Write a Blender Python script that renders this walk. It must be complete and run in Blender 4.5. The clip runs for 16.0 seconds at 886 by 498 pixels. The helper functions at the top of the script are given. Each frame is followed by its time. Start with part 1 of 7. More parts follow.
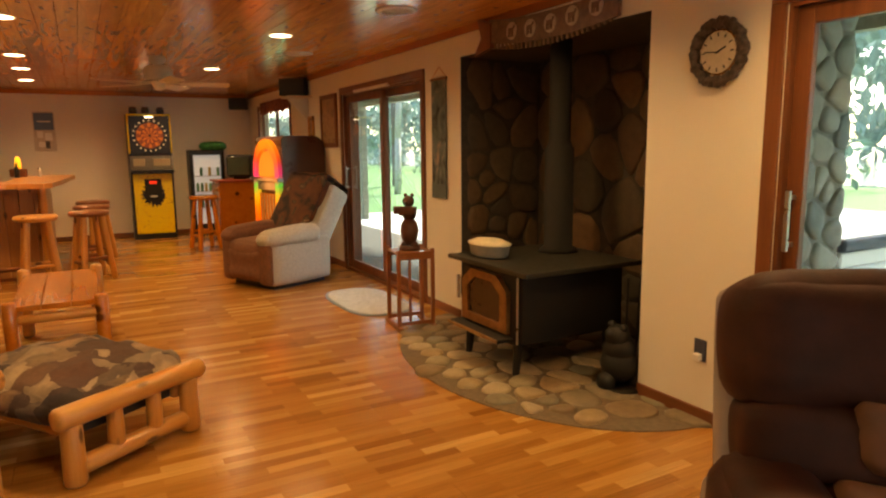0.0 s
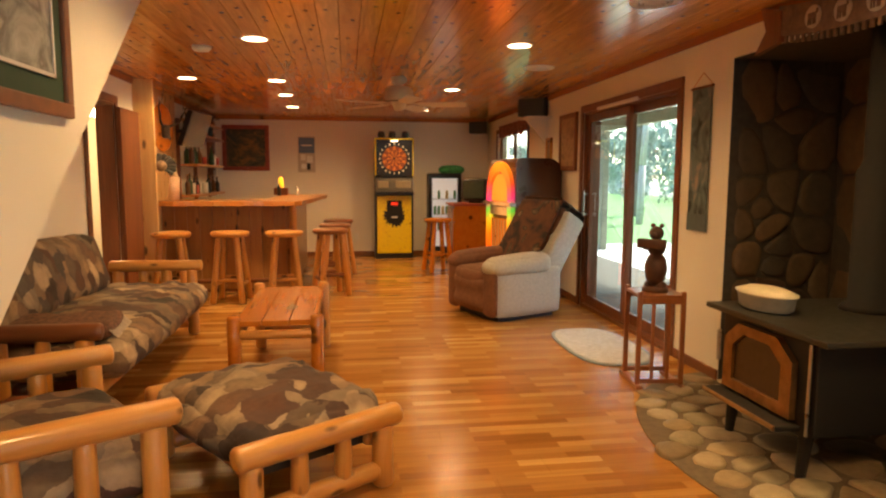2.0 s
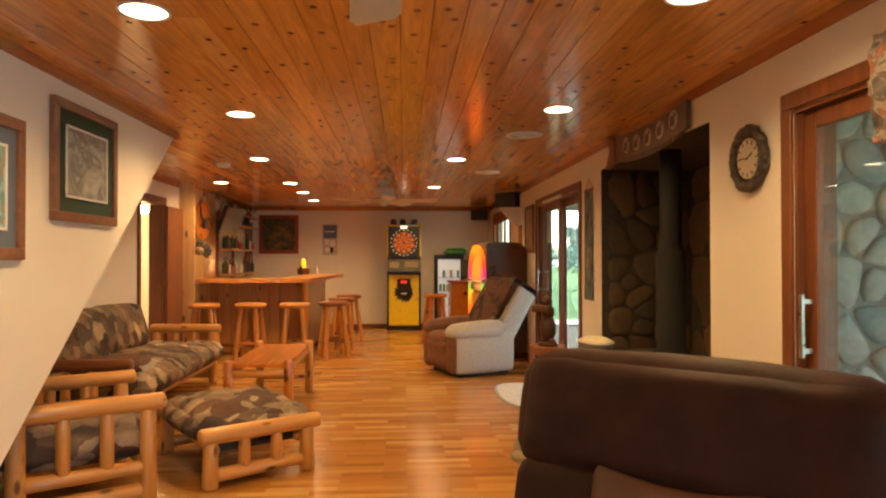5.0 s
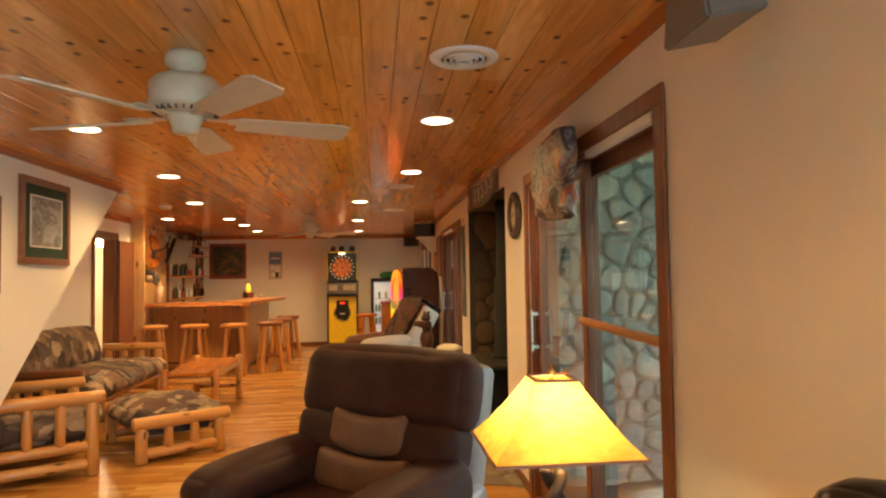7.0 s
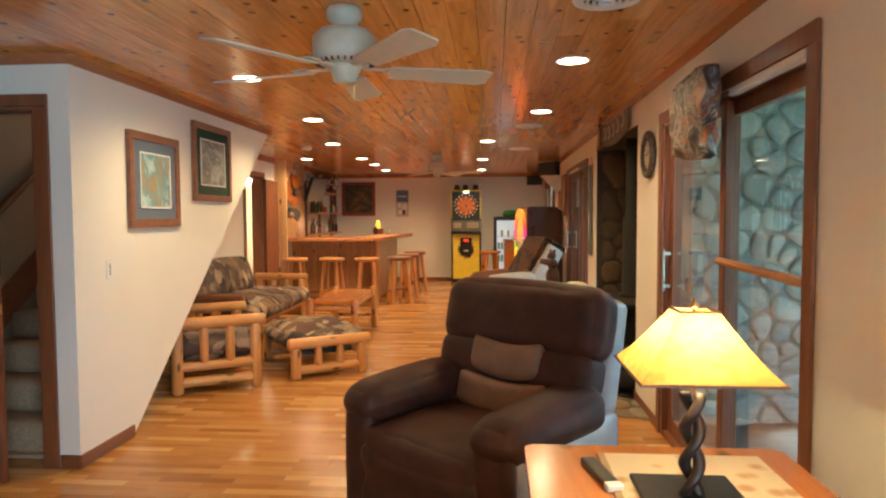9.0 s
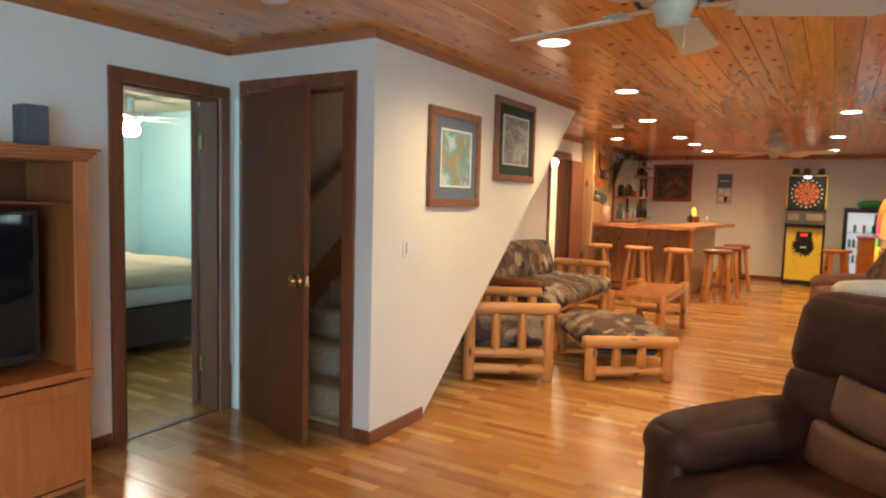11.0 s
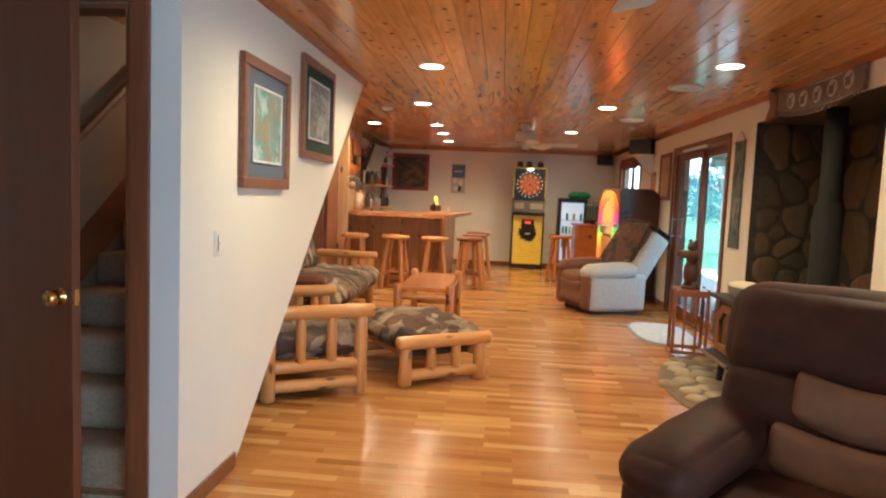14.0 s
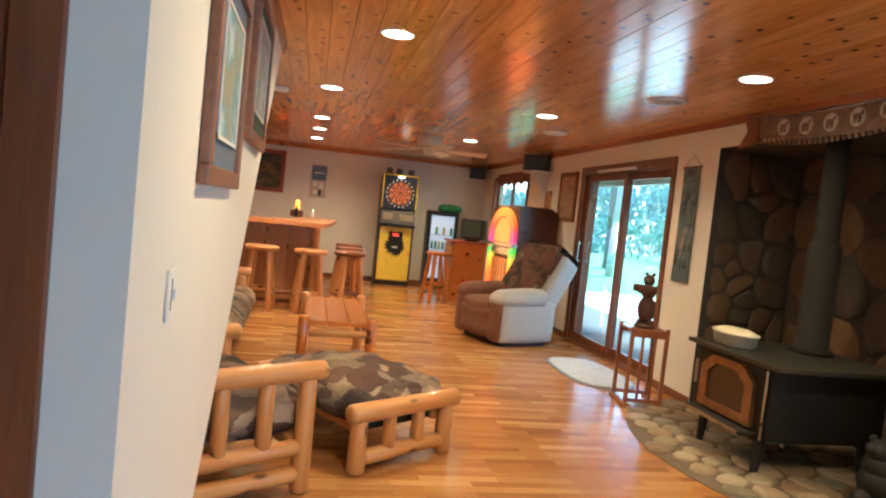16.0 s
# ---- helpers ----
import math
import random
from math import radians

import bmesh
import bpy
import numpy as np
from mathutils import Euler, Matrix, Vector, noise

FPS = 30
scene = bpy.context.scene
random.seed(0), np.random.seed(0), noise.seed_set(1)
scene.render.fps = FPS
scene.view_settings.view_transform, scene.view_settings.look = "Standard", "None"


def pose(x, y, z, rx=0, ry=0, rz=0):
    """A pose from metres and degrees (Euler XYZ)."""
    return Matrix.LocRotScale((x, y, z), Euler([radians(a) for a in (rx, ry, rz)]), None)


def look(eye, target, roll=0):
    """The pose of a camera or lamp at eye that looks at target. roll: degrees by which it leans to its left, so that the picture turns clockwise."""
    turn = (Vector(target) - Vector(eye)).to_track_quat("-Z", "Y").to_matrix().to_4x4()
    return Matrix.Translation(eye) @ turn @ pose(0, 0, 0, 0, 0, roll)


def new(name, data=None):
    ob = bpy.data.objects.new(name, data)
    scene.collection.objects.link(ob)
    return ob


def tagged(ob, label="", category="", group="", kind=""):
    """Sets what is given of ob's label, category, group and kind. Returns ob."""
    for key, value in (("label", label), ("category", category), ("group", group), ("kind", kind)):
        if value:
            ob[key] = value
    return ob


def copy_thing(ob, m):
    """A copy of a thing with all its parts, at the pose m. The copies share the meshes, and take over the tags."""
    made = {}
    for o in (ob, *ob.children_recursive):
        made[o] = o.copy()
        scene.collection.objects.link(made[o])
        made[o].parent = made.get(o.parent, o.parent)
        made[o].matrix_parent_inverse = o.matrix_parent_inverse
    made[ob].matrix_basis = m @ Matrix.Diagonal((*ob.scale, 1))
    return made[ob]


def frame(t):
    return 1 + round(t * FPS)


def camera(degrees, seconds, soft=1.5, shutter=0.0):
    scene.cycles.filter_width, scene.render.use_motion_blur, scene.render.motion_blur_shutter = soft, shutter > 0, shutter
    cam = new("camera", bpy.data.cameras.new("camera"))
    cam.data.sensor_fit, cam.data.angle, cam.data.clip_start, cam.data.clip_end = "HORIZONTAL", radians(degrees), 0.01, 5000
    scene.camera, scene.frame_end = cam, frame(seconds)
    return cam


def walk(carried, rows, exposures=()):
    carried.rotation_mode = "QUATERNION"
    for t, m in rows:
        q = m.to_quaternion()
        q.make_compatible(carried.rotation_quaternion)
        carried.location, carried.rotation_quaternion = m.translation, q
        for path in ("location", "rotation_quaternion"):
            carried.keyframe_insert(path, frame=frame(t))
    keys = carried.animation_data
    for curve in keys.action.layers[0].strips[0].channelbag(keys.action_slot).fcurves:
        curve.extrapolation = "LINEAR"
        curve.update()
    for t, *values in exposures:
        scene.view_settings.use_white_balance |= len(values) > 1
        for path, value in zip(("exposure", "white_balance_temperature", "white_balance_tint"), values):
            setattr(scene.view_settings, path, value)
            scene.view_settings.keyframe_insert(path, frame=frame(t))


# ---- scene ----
cam = camera(68.5, 16.0, soft=2.2)
LIGHTING = [(0, 2.15, 7600, 8), (1.2, 2.35, 7500, 7), (3, 2.4, 6500, 7), (5.5, 2.5, 6800, 6), (7, 2.6, 6800, 5), (8.5, 2.76, 5600, 0), (10, 2.76, 5200, -1), (12.5, 2.8, 4850, -4), (14, 2.84, 4600, -4), (16, 2.86, 4600, -3)]
PATH = [
    (0, (0.212, 0.36, 1.424), (1.17, 2.088, 1.115), -0.6),
    (0.5, (0.451, 0.741, 1.404), (1.15, 2.597, 1.15), -1.3),
    (1, (0.531, 1.04, 1.402), (1.037, 2.962, 1.18), -1.3),
    (1.5, (0.487, 1.104, 1.382), (0.856, 3.058, 1.164), -0.6),
    (2, (0.463, 0.984, 1.37), (0.753, 2.95, 1.148), 0.2),
    (2.5, (0.458, 0.767, 1.358), (0.726, 2.738, 1.143), 0.5),
    (3, (0.491, 0.574, 1.361), (0.727, 2.549, 1.153), 0.5),
    (3.2, (0.511, 0.529, 1.346), (0.728, 2.508, 1.15), 0.5),
    (5.3, (1.379, -0.767, 1.4), (1.491, 1.23, 1.436), -0.3),
    (5.5, (1.465, -0.913, 1.417), (1.58, 1.083, 1.453), -0.6),
    (6, (1.675, -1.276, 1.348), (1.824, 0.717, 1.423), -0.7),
    (6.5, (1.82, -1.622, 1.382), (2.006, 0.367, 1.47), -0.6),
    (7, (1.933, -1.963, 1.438), (2.14, 0.024, 1.522), -0.9),
    (7.5, (2.027, -2.165, 1.45), (2.232, -0.176, 1.505), -0.9),
    (8, (1.996, -2.262, 1.43), (2.188, -0.272, 1.429), -0.9),
    (8.5, (1.912, -2.272, 1.421), (1.994, -0.275, 1.36), -0.9),
    (9, (1.834, -2.145, 1.437), (1.678, -0.153, 1.336), -0.3),
    (9.5, (1.759, -1.962, 1.476), (1.338, -0.011, 1.344), 0.4),
    (10, (1.717, -1.848, 1.505), (1.042, 0.028, 1.346), 0.9),
    (10.2, (1.714, -1.798, 1.513), (0.935, 0.036, 1.338), 1.4),
    (12.3, (1.537, -1.34, 1.284), (0.403, 0.304, 1.166), 0.8),
    (12.5, (1.497, -1.336, 1.311), (0.458, 0.368, 1.183), 1.4),
    (13, (1.281, -1.309, 1.295), (0.547, 0.547, 1.174), 1.7),
    (13.5, (1.0, -1.205, 1.379), (0.564, 0.74, 1.221), 2.4),
    (14, (0.725, -1.1, 1.374), (0.55, 0.885, 1.21), 2.4),
    (14.5, (0.387, -0.835, 1.373), (0.469, 1.154, 1.181), 3.6),
    (15, (0.147, -0.575, 1.368), (0.444, 1.395, 1.198), 4.3),
    (15.5, (-0.038, -0.186, 1.372), (0.339, 1.774, 1.244), 4.9),
    (16, (-0.234, 0.17, 1.357), (0.164, 2.128, 1.253), 6.0),
]
walk(cam, [(t, look(eye, target, roll)) for t, eye, target, roll in PATH], LIGHTING)

# ---- world, sun, lamps ----
world = bpy.data.worlds.new("sky")
scene.world = world
world.use_nodes = True
_wn = world.node_tree.nodes
_sky = _wn.new("ShaderNodeTexSky")
_sky.sky_type = "NISHITA"
_sky.sun_disc = False
_sky.sun_elevation = radians(42)
_sky.sun_rotation = radians(60)
_wn["Background"].inputs[1].default_value = 0.15
world.node_tree.links.new(_sky.outputs[0], _wn["Background"].inputs[0])
sun = new("sun", bpy.data.lights.new("sun", "SUN"))
sun.data.energy = 4.2
sun.data.angle = radians(8)
sun.data.color = (1.0, 0.96, 0.9)
sun.matrix_basis = look((20, 12, 22), (3, 0, 0))


def area(name, m, w, h, watts, colour, spread=180):
    lamp = bpy.data.lights.new(name, "AREA")
    lamp.shape, lamp.size, lamp.size_y = "RECTANGLE", w, h
    lamp.energy, lamp.color, lamp.spread = watts, colour, radians(spread)
    ob = new(name, lamp)
    ob.matrix_basis = m
    return ob


DAY = (0.55, 0.80, 1.0)
XR_IN = 2.98
WARM = (1.0, 0.62, 0.27)
DOWN_W = 18.5
# Unseen area lamp added behind the camera to bring in cool daylight.
area("added_rear_daylight", look((XR_IN, -3.45, 1.25), (-0.4, 0.6, 1.2)), 1.7, 1.5, 18, DAY)

# ---- materials ----


class Mat:
    """A node material with one principled shader."""

    def __init__(self, name, base=(0.5, 0.5, 0.5), rough=0.5, metal=0.0):
        self.m = bpy.data.materials.new(name)
        self.m.use_nodes = True
        self.t = self.m.node_tree
        self.b = self.t.nodes["Principled BSDF"]
        self.b.inputs["Base Color"].default_value = (*base, 1)
        self.b.inputs["Roughness"].default_value = rough
        self.b.inputs["Metallic"].default_value = metal
        self._co = None

    def n(self, kind, **inputs):
        nd = self.t.nodes.new(kind)
        for key, v in inputs.items():
            key = key.replace("_", " ")
            self.put(nd.inputs[key], v)
        return nd

    def put(self, socket, v):
        if isinstance(v, bpy.types.NodeSocket):
            self.t.links.new(v, socket)
        else:
            if isinstance(v, tuple) and len(v) == 3 and socket.type == "RGBA":
                v = (*v, 1)
            socket.default_value = v

    def co(self, scale=(1, 1, 1), kind="Object"):
        tc = self.n("ShaderNodeTexCoord")
        mp = self.n("ShaderNodeMapping", Vector=tc.outputs[kind])
        mp.inputs["Scale"].default_value = scale
        return mp.outputs[0]

    def world(self, scale=(1, 1, 1)):
        g = self.n("ShaderNodeNewGeometry")
        mp = self.n("ShaderNodeMapping", Vector=g.outputs["Position"])
        mp.inputs["Scale"].default_value = scale
        return mp.outputs[0]

    def noise(self, co, scale, detail=4, rough=0.55, distort=0.0):
        nd = self.n("ShaderNodeTexNoise", Vector=co, Scale=scale, Detail=detail, Roughness=rough, Distortion=distort)
        return nd.outputs["Fac"]

    def ramp(self, fac, stops):
        nd = self.n("ShaderNodeValToRGB", Fac=fac)
        el = nd.color_ramp.elements
        while len(el) < len(stops):
            el.new(0.5)
        for e, (p, c) in zip(el, stops):
            e.position = p
            e.color = (*c, 1) if isinstance(c, tuple) else (c, c, c, 1)
        return nd.outputs["Color"]

    def mix(self, fac, a, b, blend="MIX"):
        nd = self.t.nodes.new("ShaderNodeMix")
        nd.data_type, nd.blend_type = "RGBA", blend
        self.put(nd.inputs["Factor"], fac)
        self.put(nd.inputs[6], a)
        self.put(nd.inputs[7], b)
        return nd.outputs[2]

    def math(self, op, a, b=0.0):
        nd = self.t.nodes.new("ShaderNodeMath")
        nd.operation = op
        self.put(nd.inputs[0], a)
        self.put(nd.inputs[1], b)
        return nd.outputs[0]

    def base(self, v):
        self.put(self.b.inputs["Base Color"], v)
        return self

    def rough(self, v):
        self.put(self.b.inputs["Roughness"], v)
        return self

    def bump(self, height, strength=0.3, distance=0.002):
        nd = self.n("ShaderNodeBump", Height=height, Strength=strength, Distance=distance)
        self.t.links.new(nd.outputs[0], self.b.inputs["Normal"])
        return self

    def glow(self, colour, strength):
        self.put(self.b.inputs["Emission Color"], colour)
        self.put(self.b.inputs["Emission Strength"], strength)
        return self

    def coat(self, w, r=0.1):
        self.b.inputs["Coat Weight"].default_value = w
        self.b.inputs["Coat Roughness"].default_value = r
        return self


def paint(name, colour, rough=0.6, bump=0.15, scale=120):
    m = Mat(name, colour, rough)
    co = m.world()
    n1 = m.noise(co, 1.3, 3)
    n2 = m.noise(co, scale, 3)
    m.base(m.mix(m.ramp(n1, [(0.3, 0.0), (0.7, 1.0)]), tuple(c * 0.95 for c in colour), colour))
    m.bump(n2, bump, 0.0015)
    return m.m


def plain(name, colour, rough=0.5, metal=0.0, vary=0.12, scale=25.0, bump=0.1):
    m = Mat(name, colour, rough, metal)
    co = m.co()
    n1 = m.noise(co, scale, 5)
    m.base(m.mix(m.ramp(n1, [(0.3, 0.0), (0.7, 1.0)]), tuple(c * (1 - vary) for c in colour), tuple(min(1, c * (1 + vary)) for c in colour)))
    m.rough(m.math("ADD", m.math("MULTIPLY", n1, 0.2), max(0.02, rough - 0.1)))
    if bump:
        m.bump(m.noise(co, scale * 8, 3), bump, 0.001)
    return m.m


def wood(name, dark, light, axis="x", rough=0.35, coat=0.3, knots=0.0, fine=1.0, world=False):
    """Grain runs along the axis."""
    m = Mat(name, light, rough)
    s = {"x": (0.6, 9, 9), "y": (9, 0.6, 9), "z": (9, 9, 0.6)}[axis]
    get = m.world if world else m.co
    co = get(tuple(v * fine for v in s))
    oi = m.n("ShaderNodeObjectInfo")
    off = m.n("ShaderNodeVectorMath", Vector=co)
    off.operation = "ADD"
    sc = m.n("ShaderNodeCombineXYZ", X=m.math("MULTIPLY", oi.outputs["Random"], 37.0), Y=m.math("MULTIPLY", oi.outputs["Random"], 17.0), Z=0.0)
    m.put(off.inputs[1], sc.outputs[0])
    v = off.outputs[0]
    n1 = m.noise(v, 1.2, 4, 0.6, 1.0)
    n2 = m.noise(v, 6.0, 6, 0.7, 0.4)
    f = m.math("ADD", m.math("MULTIPLY", n1, 0.6), m.math("MULTIPLY", n2, 0.4))
    col = m.ramp(f, [(0.32, dark), (0.52, tuple((a + b) / 2 for a, b in zip(dark, light))), (0.68, light)])
    col = m.mix(m.math("MULTIPLY", oi.outputs["Random"], 0.25), col, dark)
    if knots:
        ks = {"x": (1.6, 4, 4), "y": (4, 1.6, 4), "z": (4, 4, 1.6)}[axis]
        vo = m.n("ShaderNodeTexVoronoi", Vector=get(ks), Scale=knots)
        col = m.mix(m.ramp(vo.outputs["Distance"], [(0.10, 1.0), (0.20, 0.0)]), col, tuple(c * 0.25 for c in dark))
    m.base(col)
    m.bump(n2, 0.15, 0.001)
    m.coat(coat, 0.15)
    return m.m


M_WALL = paint("cream_wall_paint", (0.82, 0.78, 0.69))
M_WHITE = paint("white_plastic", (0.8, 0.78, 0.74), 0.4, 0.03)
M_TRIM = wood("stained_trim_wood", (0.13, 0.040, 0.014), (0.27, 0.095, 0.034), "z", 0.45, 0.1)
M_TRIMX = wood("stained_trim_wood_x", (0.13, 0.040, 0.014), (0.27, 0.095, 0.034), "x", 0.35, 0.3)
M_TRIMY = wood("stained_trim_wood_y", (0.13, 0.040, 0.014), (0.27, 0.095, 0.034), "y", 0.35, 0.3)
M_DOOR = wood("dark_door_wood", (0.11, 0.028, 0.006), (0.17, 0.050, 0.013), "z", 0.6, 0.0, fine=0.5)
M_LOG = wood("honey_log_wood", (0.48, 0.195, 0.042), (0.73, 0.385, 0.11), "z", 0.35, 0.35, knots=2.6)
M_LOGX = wood("honey_log_wood_x", (0.48, 0.195, 0.042), (0.73, 0.385, 0.11), "x", 0.35, 0.35, knots=2.6)
M_LOGY = wood("honey_log_wood_y", (0.48, 0.195, 0.042), (0.73, 0.385, 0.11), "y", 0.35, 0.35, knots=2.6)
M_TABLE = wood("orange_table_wood", (0.46, 0.14, 0.018), (0.62, 0.23, 0.035), "y", 0.25, 0.5, knots=1.2)
M_BAR = wood("bar_pine", (0.30, 0.13, 0.042), (0.46, 0.24, 0.085), "z", 0.35, 0.3, knots=2.2)
M_BARTOP = wood("bar_top_wood", (0.40, 0.15, 0.036), (0.58, 0.26, 0.08), "x", 0.3, 0.3)
M_BLACK = plain("black_plastic", (0.012, 0.012, 0.013), 0.4)
M_IRON = plain("black_cast_iron", (0.014, 0.013, 0.012), 0.6, 0.2)
M_BRASS = plain("brass", (0.62, 0.38, 0.13), 0.25, 1.0)
M_OLDBRASS = plain("tarnished_brass", (0.34, 0.20, 0.09), 0.42, 0.9, vary=0.3, scale=14)
M_STEEL = plain("steel", (0.5, 0.5, 0.5), 0.3, 1.0)
M_MORTAR = plain("dark_mortar", (0.055, 0.045, 0.035), 0.9, vary=0.3, scale=20)
M_BROWNL = plain("brown_leather", (0.052, 0.019, 0.012), 0.6, vary=0.3, scale=9, bump=0.6)
M_BROWNL.node_tree.nodes["Principled BSDF"].inputs["Specular IOR Level"].default_value = 0.22
M_TAN = plain("tan_leather_patch", (0.19, 0.088, 0.044), 0.55, vary=0.2, scale=9, bump=0.4)


def stone_mat(name, tones, rough=0.75):
    m = Mat(name, tones[0], rough)
    gi = m.n("ShaderNodeObjectInfo")
    co = m.world()
    col = m.ramp(gi.outputs["Random"], [(i / (len(tones) - 1), t) for i, t in enumerate(tones)])
    n = m.noise(co, 14, 6, 0.65)
    col = m.mix(0.6, col, m.ramp(n, [(0.25, 0.45), (0.75, 1.25)]), "MULTIPLY")
    m.base(col)
    m.bump(m.noise(co, 45, 6), 0.5, 0.004)
    return m.m


M_STONE = stone_mat("river_stone", [(0.075, 0.053, 0.034), (0.14, 0.085, 0.042), (0.055, 0.048, 0.036), (0.18, 0.105, 0.05), (0.09, 0.07, 0.048), (0.035, 0.03, 0.026), (0.12, 0.065, 0.035)])
M_HEARTH = stone_mat("hearth_flagstone", [(0.34, 0.24, 0.13), (0.42, 0.34, 0.22), (0.15, 0.15, 0.10), (0.46, 0.37, 0.25), (0.24, 0.17, 0.10), (0.20, 0.20, 0.15)], 0.5)
M_OUTSTONE = stone_mat("outdoor_fieldstone", [(0.30, 0.31, 0.27), (0.24, 0.25, 0.22), (0.36, 0.35, 0.29), (0.27, 0.25, 0.2), (0.21, 0.23, 0.21)])


def floor_mat():
    m = Mat("laminate_strip_floor", (0.5, 0.26, 0.1), 0.22)
    co = m.world()
    br = m.n("ShaderNodeTexBrick", Vector=co, Scale=1.0)
    br.offset, br.offset_frequency, br.squash = 0.37, 2, 1.0
    br.inputs["Brick Width"].default_value = 0.42
    br.inputs["Row Height"].default_value = 0.0633
    br.inputs["Mortar Size"].default_value = 0.0006
    br.inputs["Color1"].default_value = (0, 0, 0, 1)
    br.inputs["Color2"].default_value = (1, 1, 1, 1)
    br.inputs["Mortar"].default_value = (0.2, 0.2, 0.2, 1)
    g = m.noise(m.world((1.2, 22, 1)), 2.0, 6, 0.65, 0.8)
    strip = m.ramp(br.outputs["Color"], [(0.0, (0.30, 0.122, 0.028)), (0.3, (0.45, 0.21, 0.052)), (0.6, (0.39, 0.17, 0.040)), (0.85, (0.53, 0.275, 0.078)), (1.0, (0.62, 0.36, 0.12))])
    col = m.mix(0.45, strip, m.ramp(g, [(0.3, 0.55), (0.7, 1.2)]), "MULTIPLY")
    m.base(col)
    m.rough(m.math("ADD", m.math("MULTIPLY", m.noise(co, 5, 3), 0.12), 0.17))
    m.bump(g, 0.05, 0.0008)
    return m.m


def ceiling_mat():
    m = Mat("varnished_knotty_pine", (0.5, 0.22, 0.07), 0.24)
    geo = m.n("ShaderNodeNewGeometry")
    r = geo.outputs["Random Per Island"]
    co = m.world((7, 0.55, 7))
    off = m.n("ShaderNodeVectorMath", Vector=co)
    off.operation = "ADD"
    sh = m.n("ShaderNodeCombineXYZ", X=m.math("MULTIPLY", r, 50.0), Y=m.math("MULTIPLY", r, 31.0), Z=0.0)
    m.put(off.inputs[1], sh.outputs[0])
    g = m.noise(off.outputs[0], 3.0, 6, 0.6, 1.2)
    tone = m.ramp(r, [(0.0, (0.60, 0.265, 0.058)), (0.4, (0.72, 0.345, 0.085)), (0.75, (0.65, 0.295, 0.068)), (1.0, (0.80, 0.44, 0.14))])
    col = m.mix(0.6, tone, m.ramp(g, [(0.3, 0.50), (0.7, 1.25)]), "MULTIPLY")
    kc = m.world((7.5, 6.0, 1.0))
    vo = m.n("ShaderNodeTexVoronoi", Vector=kc, Scale=1.0)
    vo.voronoi_dimensions = "2D"
    ring = m.ramp(vo.outputs["Distance"], [(0.07, 1.0), (0.15, 0.0)])
    pick = m.n("ShaderNodeSeparateColor", Color=vo.outputs["Color"])
    yes = m.math("GREATER_THAN", pick.outputs[0], 0.60)
    col = m.mix(m.math("MULTIPLY", m.math("MULTIPLY", ring, yes), 0.85), col, (0.10, 0.03, 0.010))
    m.base(col)
    m.rough(m.math("ADD", m.math("MULTIPLY", g, 0.15), 0.14))
    m.coat(0.35, 0.12)
    return m.m


M_FLOOR = floor_mat()
M_CEIL = ceiling_mat()


def glass_mat():
    m = Mat("clear_glass", (0.9, 1.0, 0.97), 0.0)
    m.b.inputs["Transmission Weight"].default_value = 1.0
    m.b.inputs["IOR"].default_value = 1.45
    return m.m


M_GLASS = glass_mat()


def lit_mat(name, colour, strength):
    m = Mat(name, colour, 0.5)
    m.glow(colour, strength)
    return m.m


# ---- mesh helpers ----


def mesh_ob(name, bm, mat, parent=None, smooth=False):
    me = bpy.data.meshes.new(name)
    bm.normal_update()
    bm.to_mesh(me)
    bm.free()
    if mat is not None:
        me.materials.append(mat)
    if smooth:
        me.polygons.foreach_set("use_smooth", [True] * len(me.polygons))
    ob = new(name, me)
    ob.parent = parent
    return ob


def part(name, bm, mat, parent, label="", smooth=False):
    ob = mesh_ob(name, bm, mat, parent, smooth)
    if label:
        ob["label"] = label
    return ob


def thing(name, label, category, at=(0, 0, 0), turn=0.0, group=""):
    ob = new(name)
    ob.empty_display_size = 0.1
    ob.matrix_basis = pose(at[0], at[1], at[2], 0, 0, turn)
    return tagged(ob, label, category, group)


def add_box(bm, x0, x1, y0, y1, z0, z1, bevel=0.0, seg=2, m=None):
    vs = [bm.verts.new((x, y, z)) for x in (x0, x1) for y in (y0, y1) for z in (z0, z1)]
    fs = [(0, 1, 3, 2), (4, 6, 7, 5), (0, 4, 5, 1), (2, 3, 7, 6), (0, 2, 6, 4), (1, 5, 7, 3)]
    faces = [bm.faces.new([vs[i] for i in f]) for f in fs]
    if bevel:
        es = list({e for f in faces for e in f.edges})
        out = bmesh.ops.bevel(bm, geom=es, offset=bevel, segments=seg, profile=0.6, affect="EDGES")
        vs = list({v for f in out["faces"] for v in f.verts} | {v for v in vs if v.is_valid})
    if m is not None:
        for v in vs:
            v.co = m @ v.co
    return vs


def box(x0, x1, y0, y1, z0, z1, bevel=0.0, seg=2, m=None):
    bm = bmesh.new()
    add_box(bm, x0, x1, y0, y1, z0, z1, bevel, seg, m)
    return bm


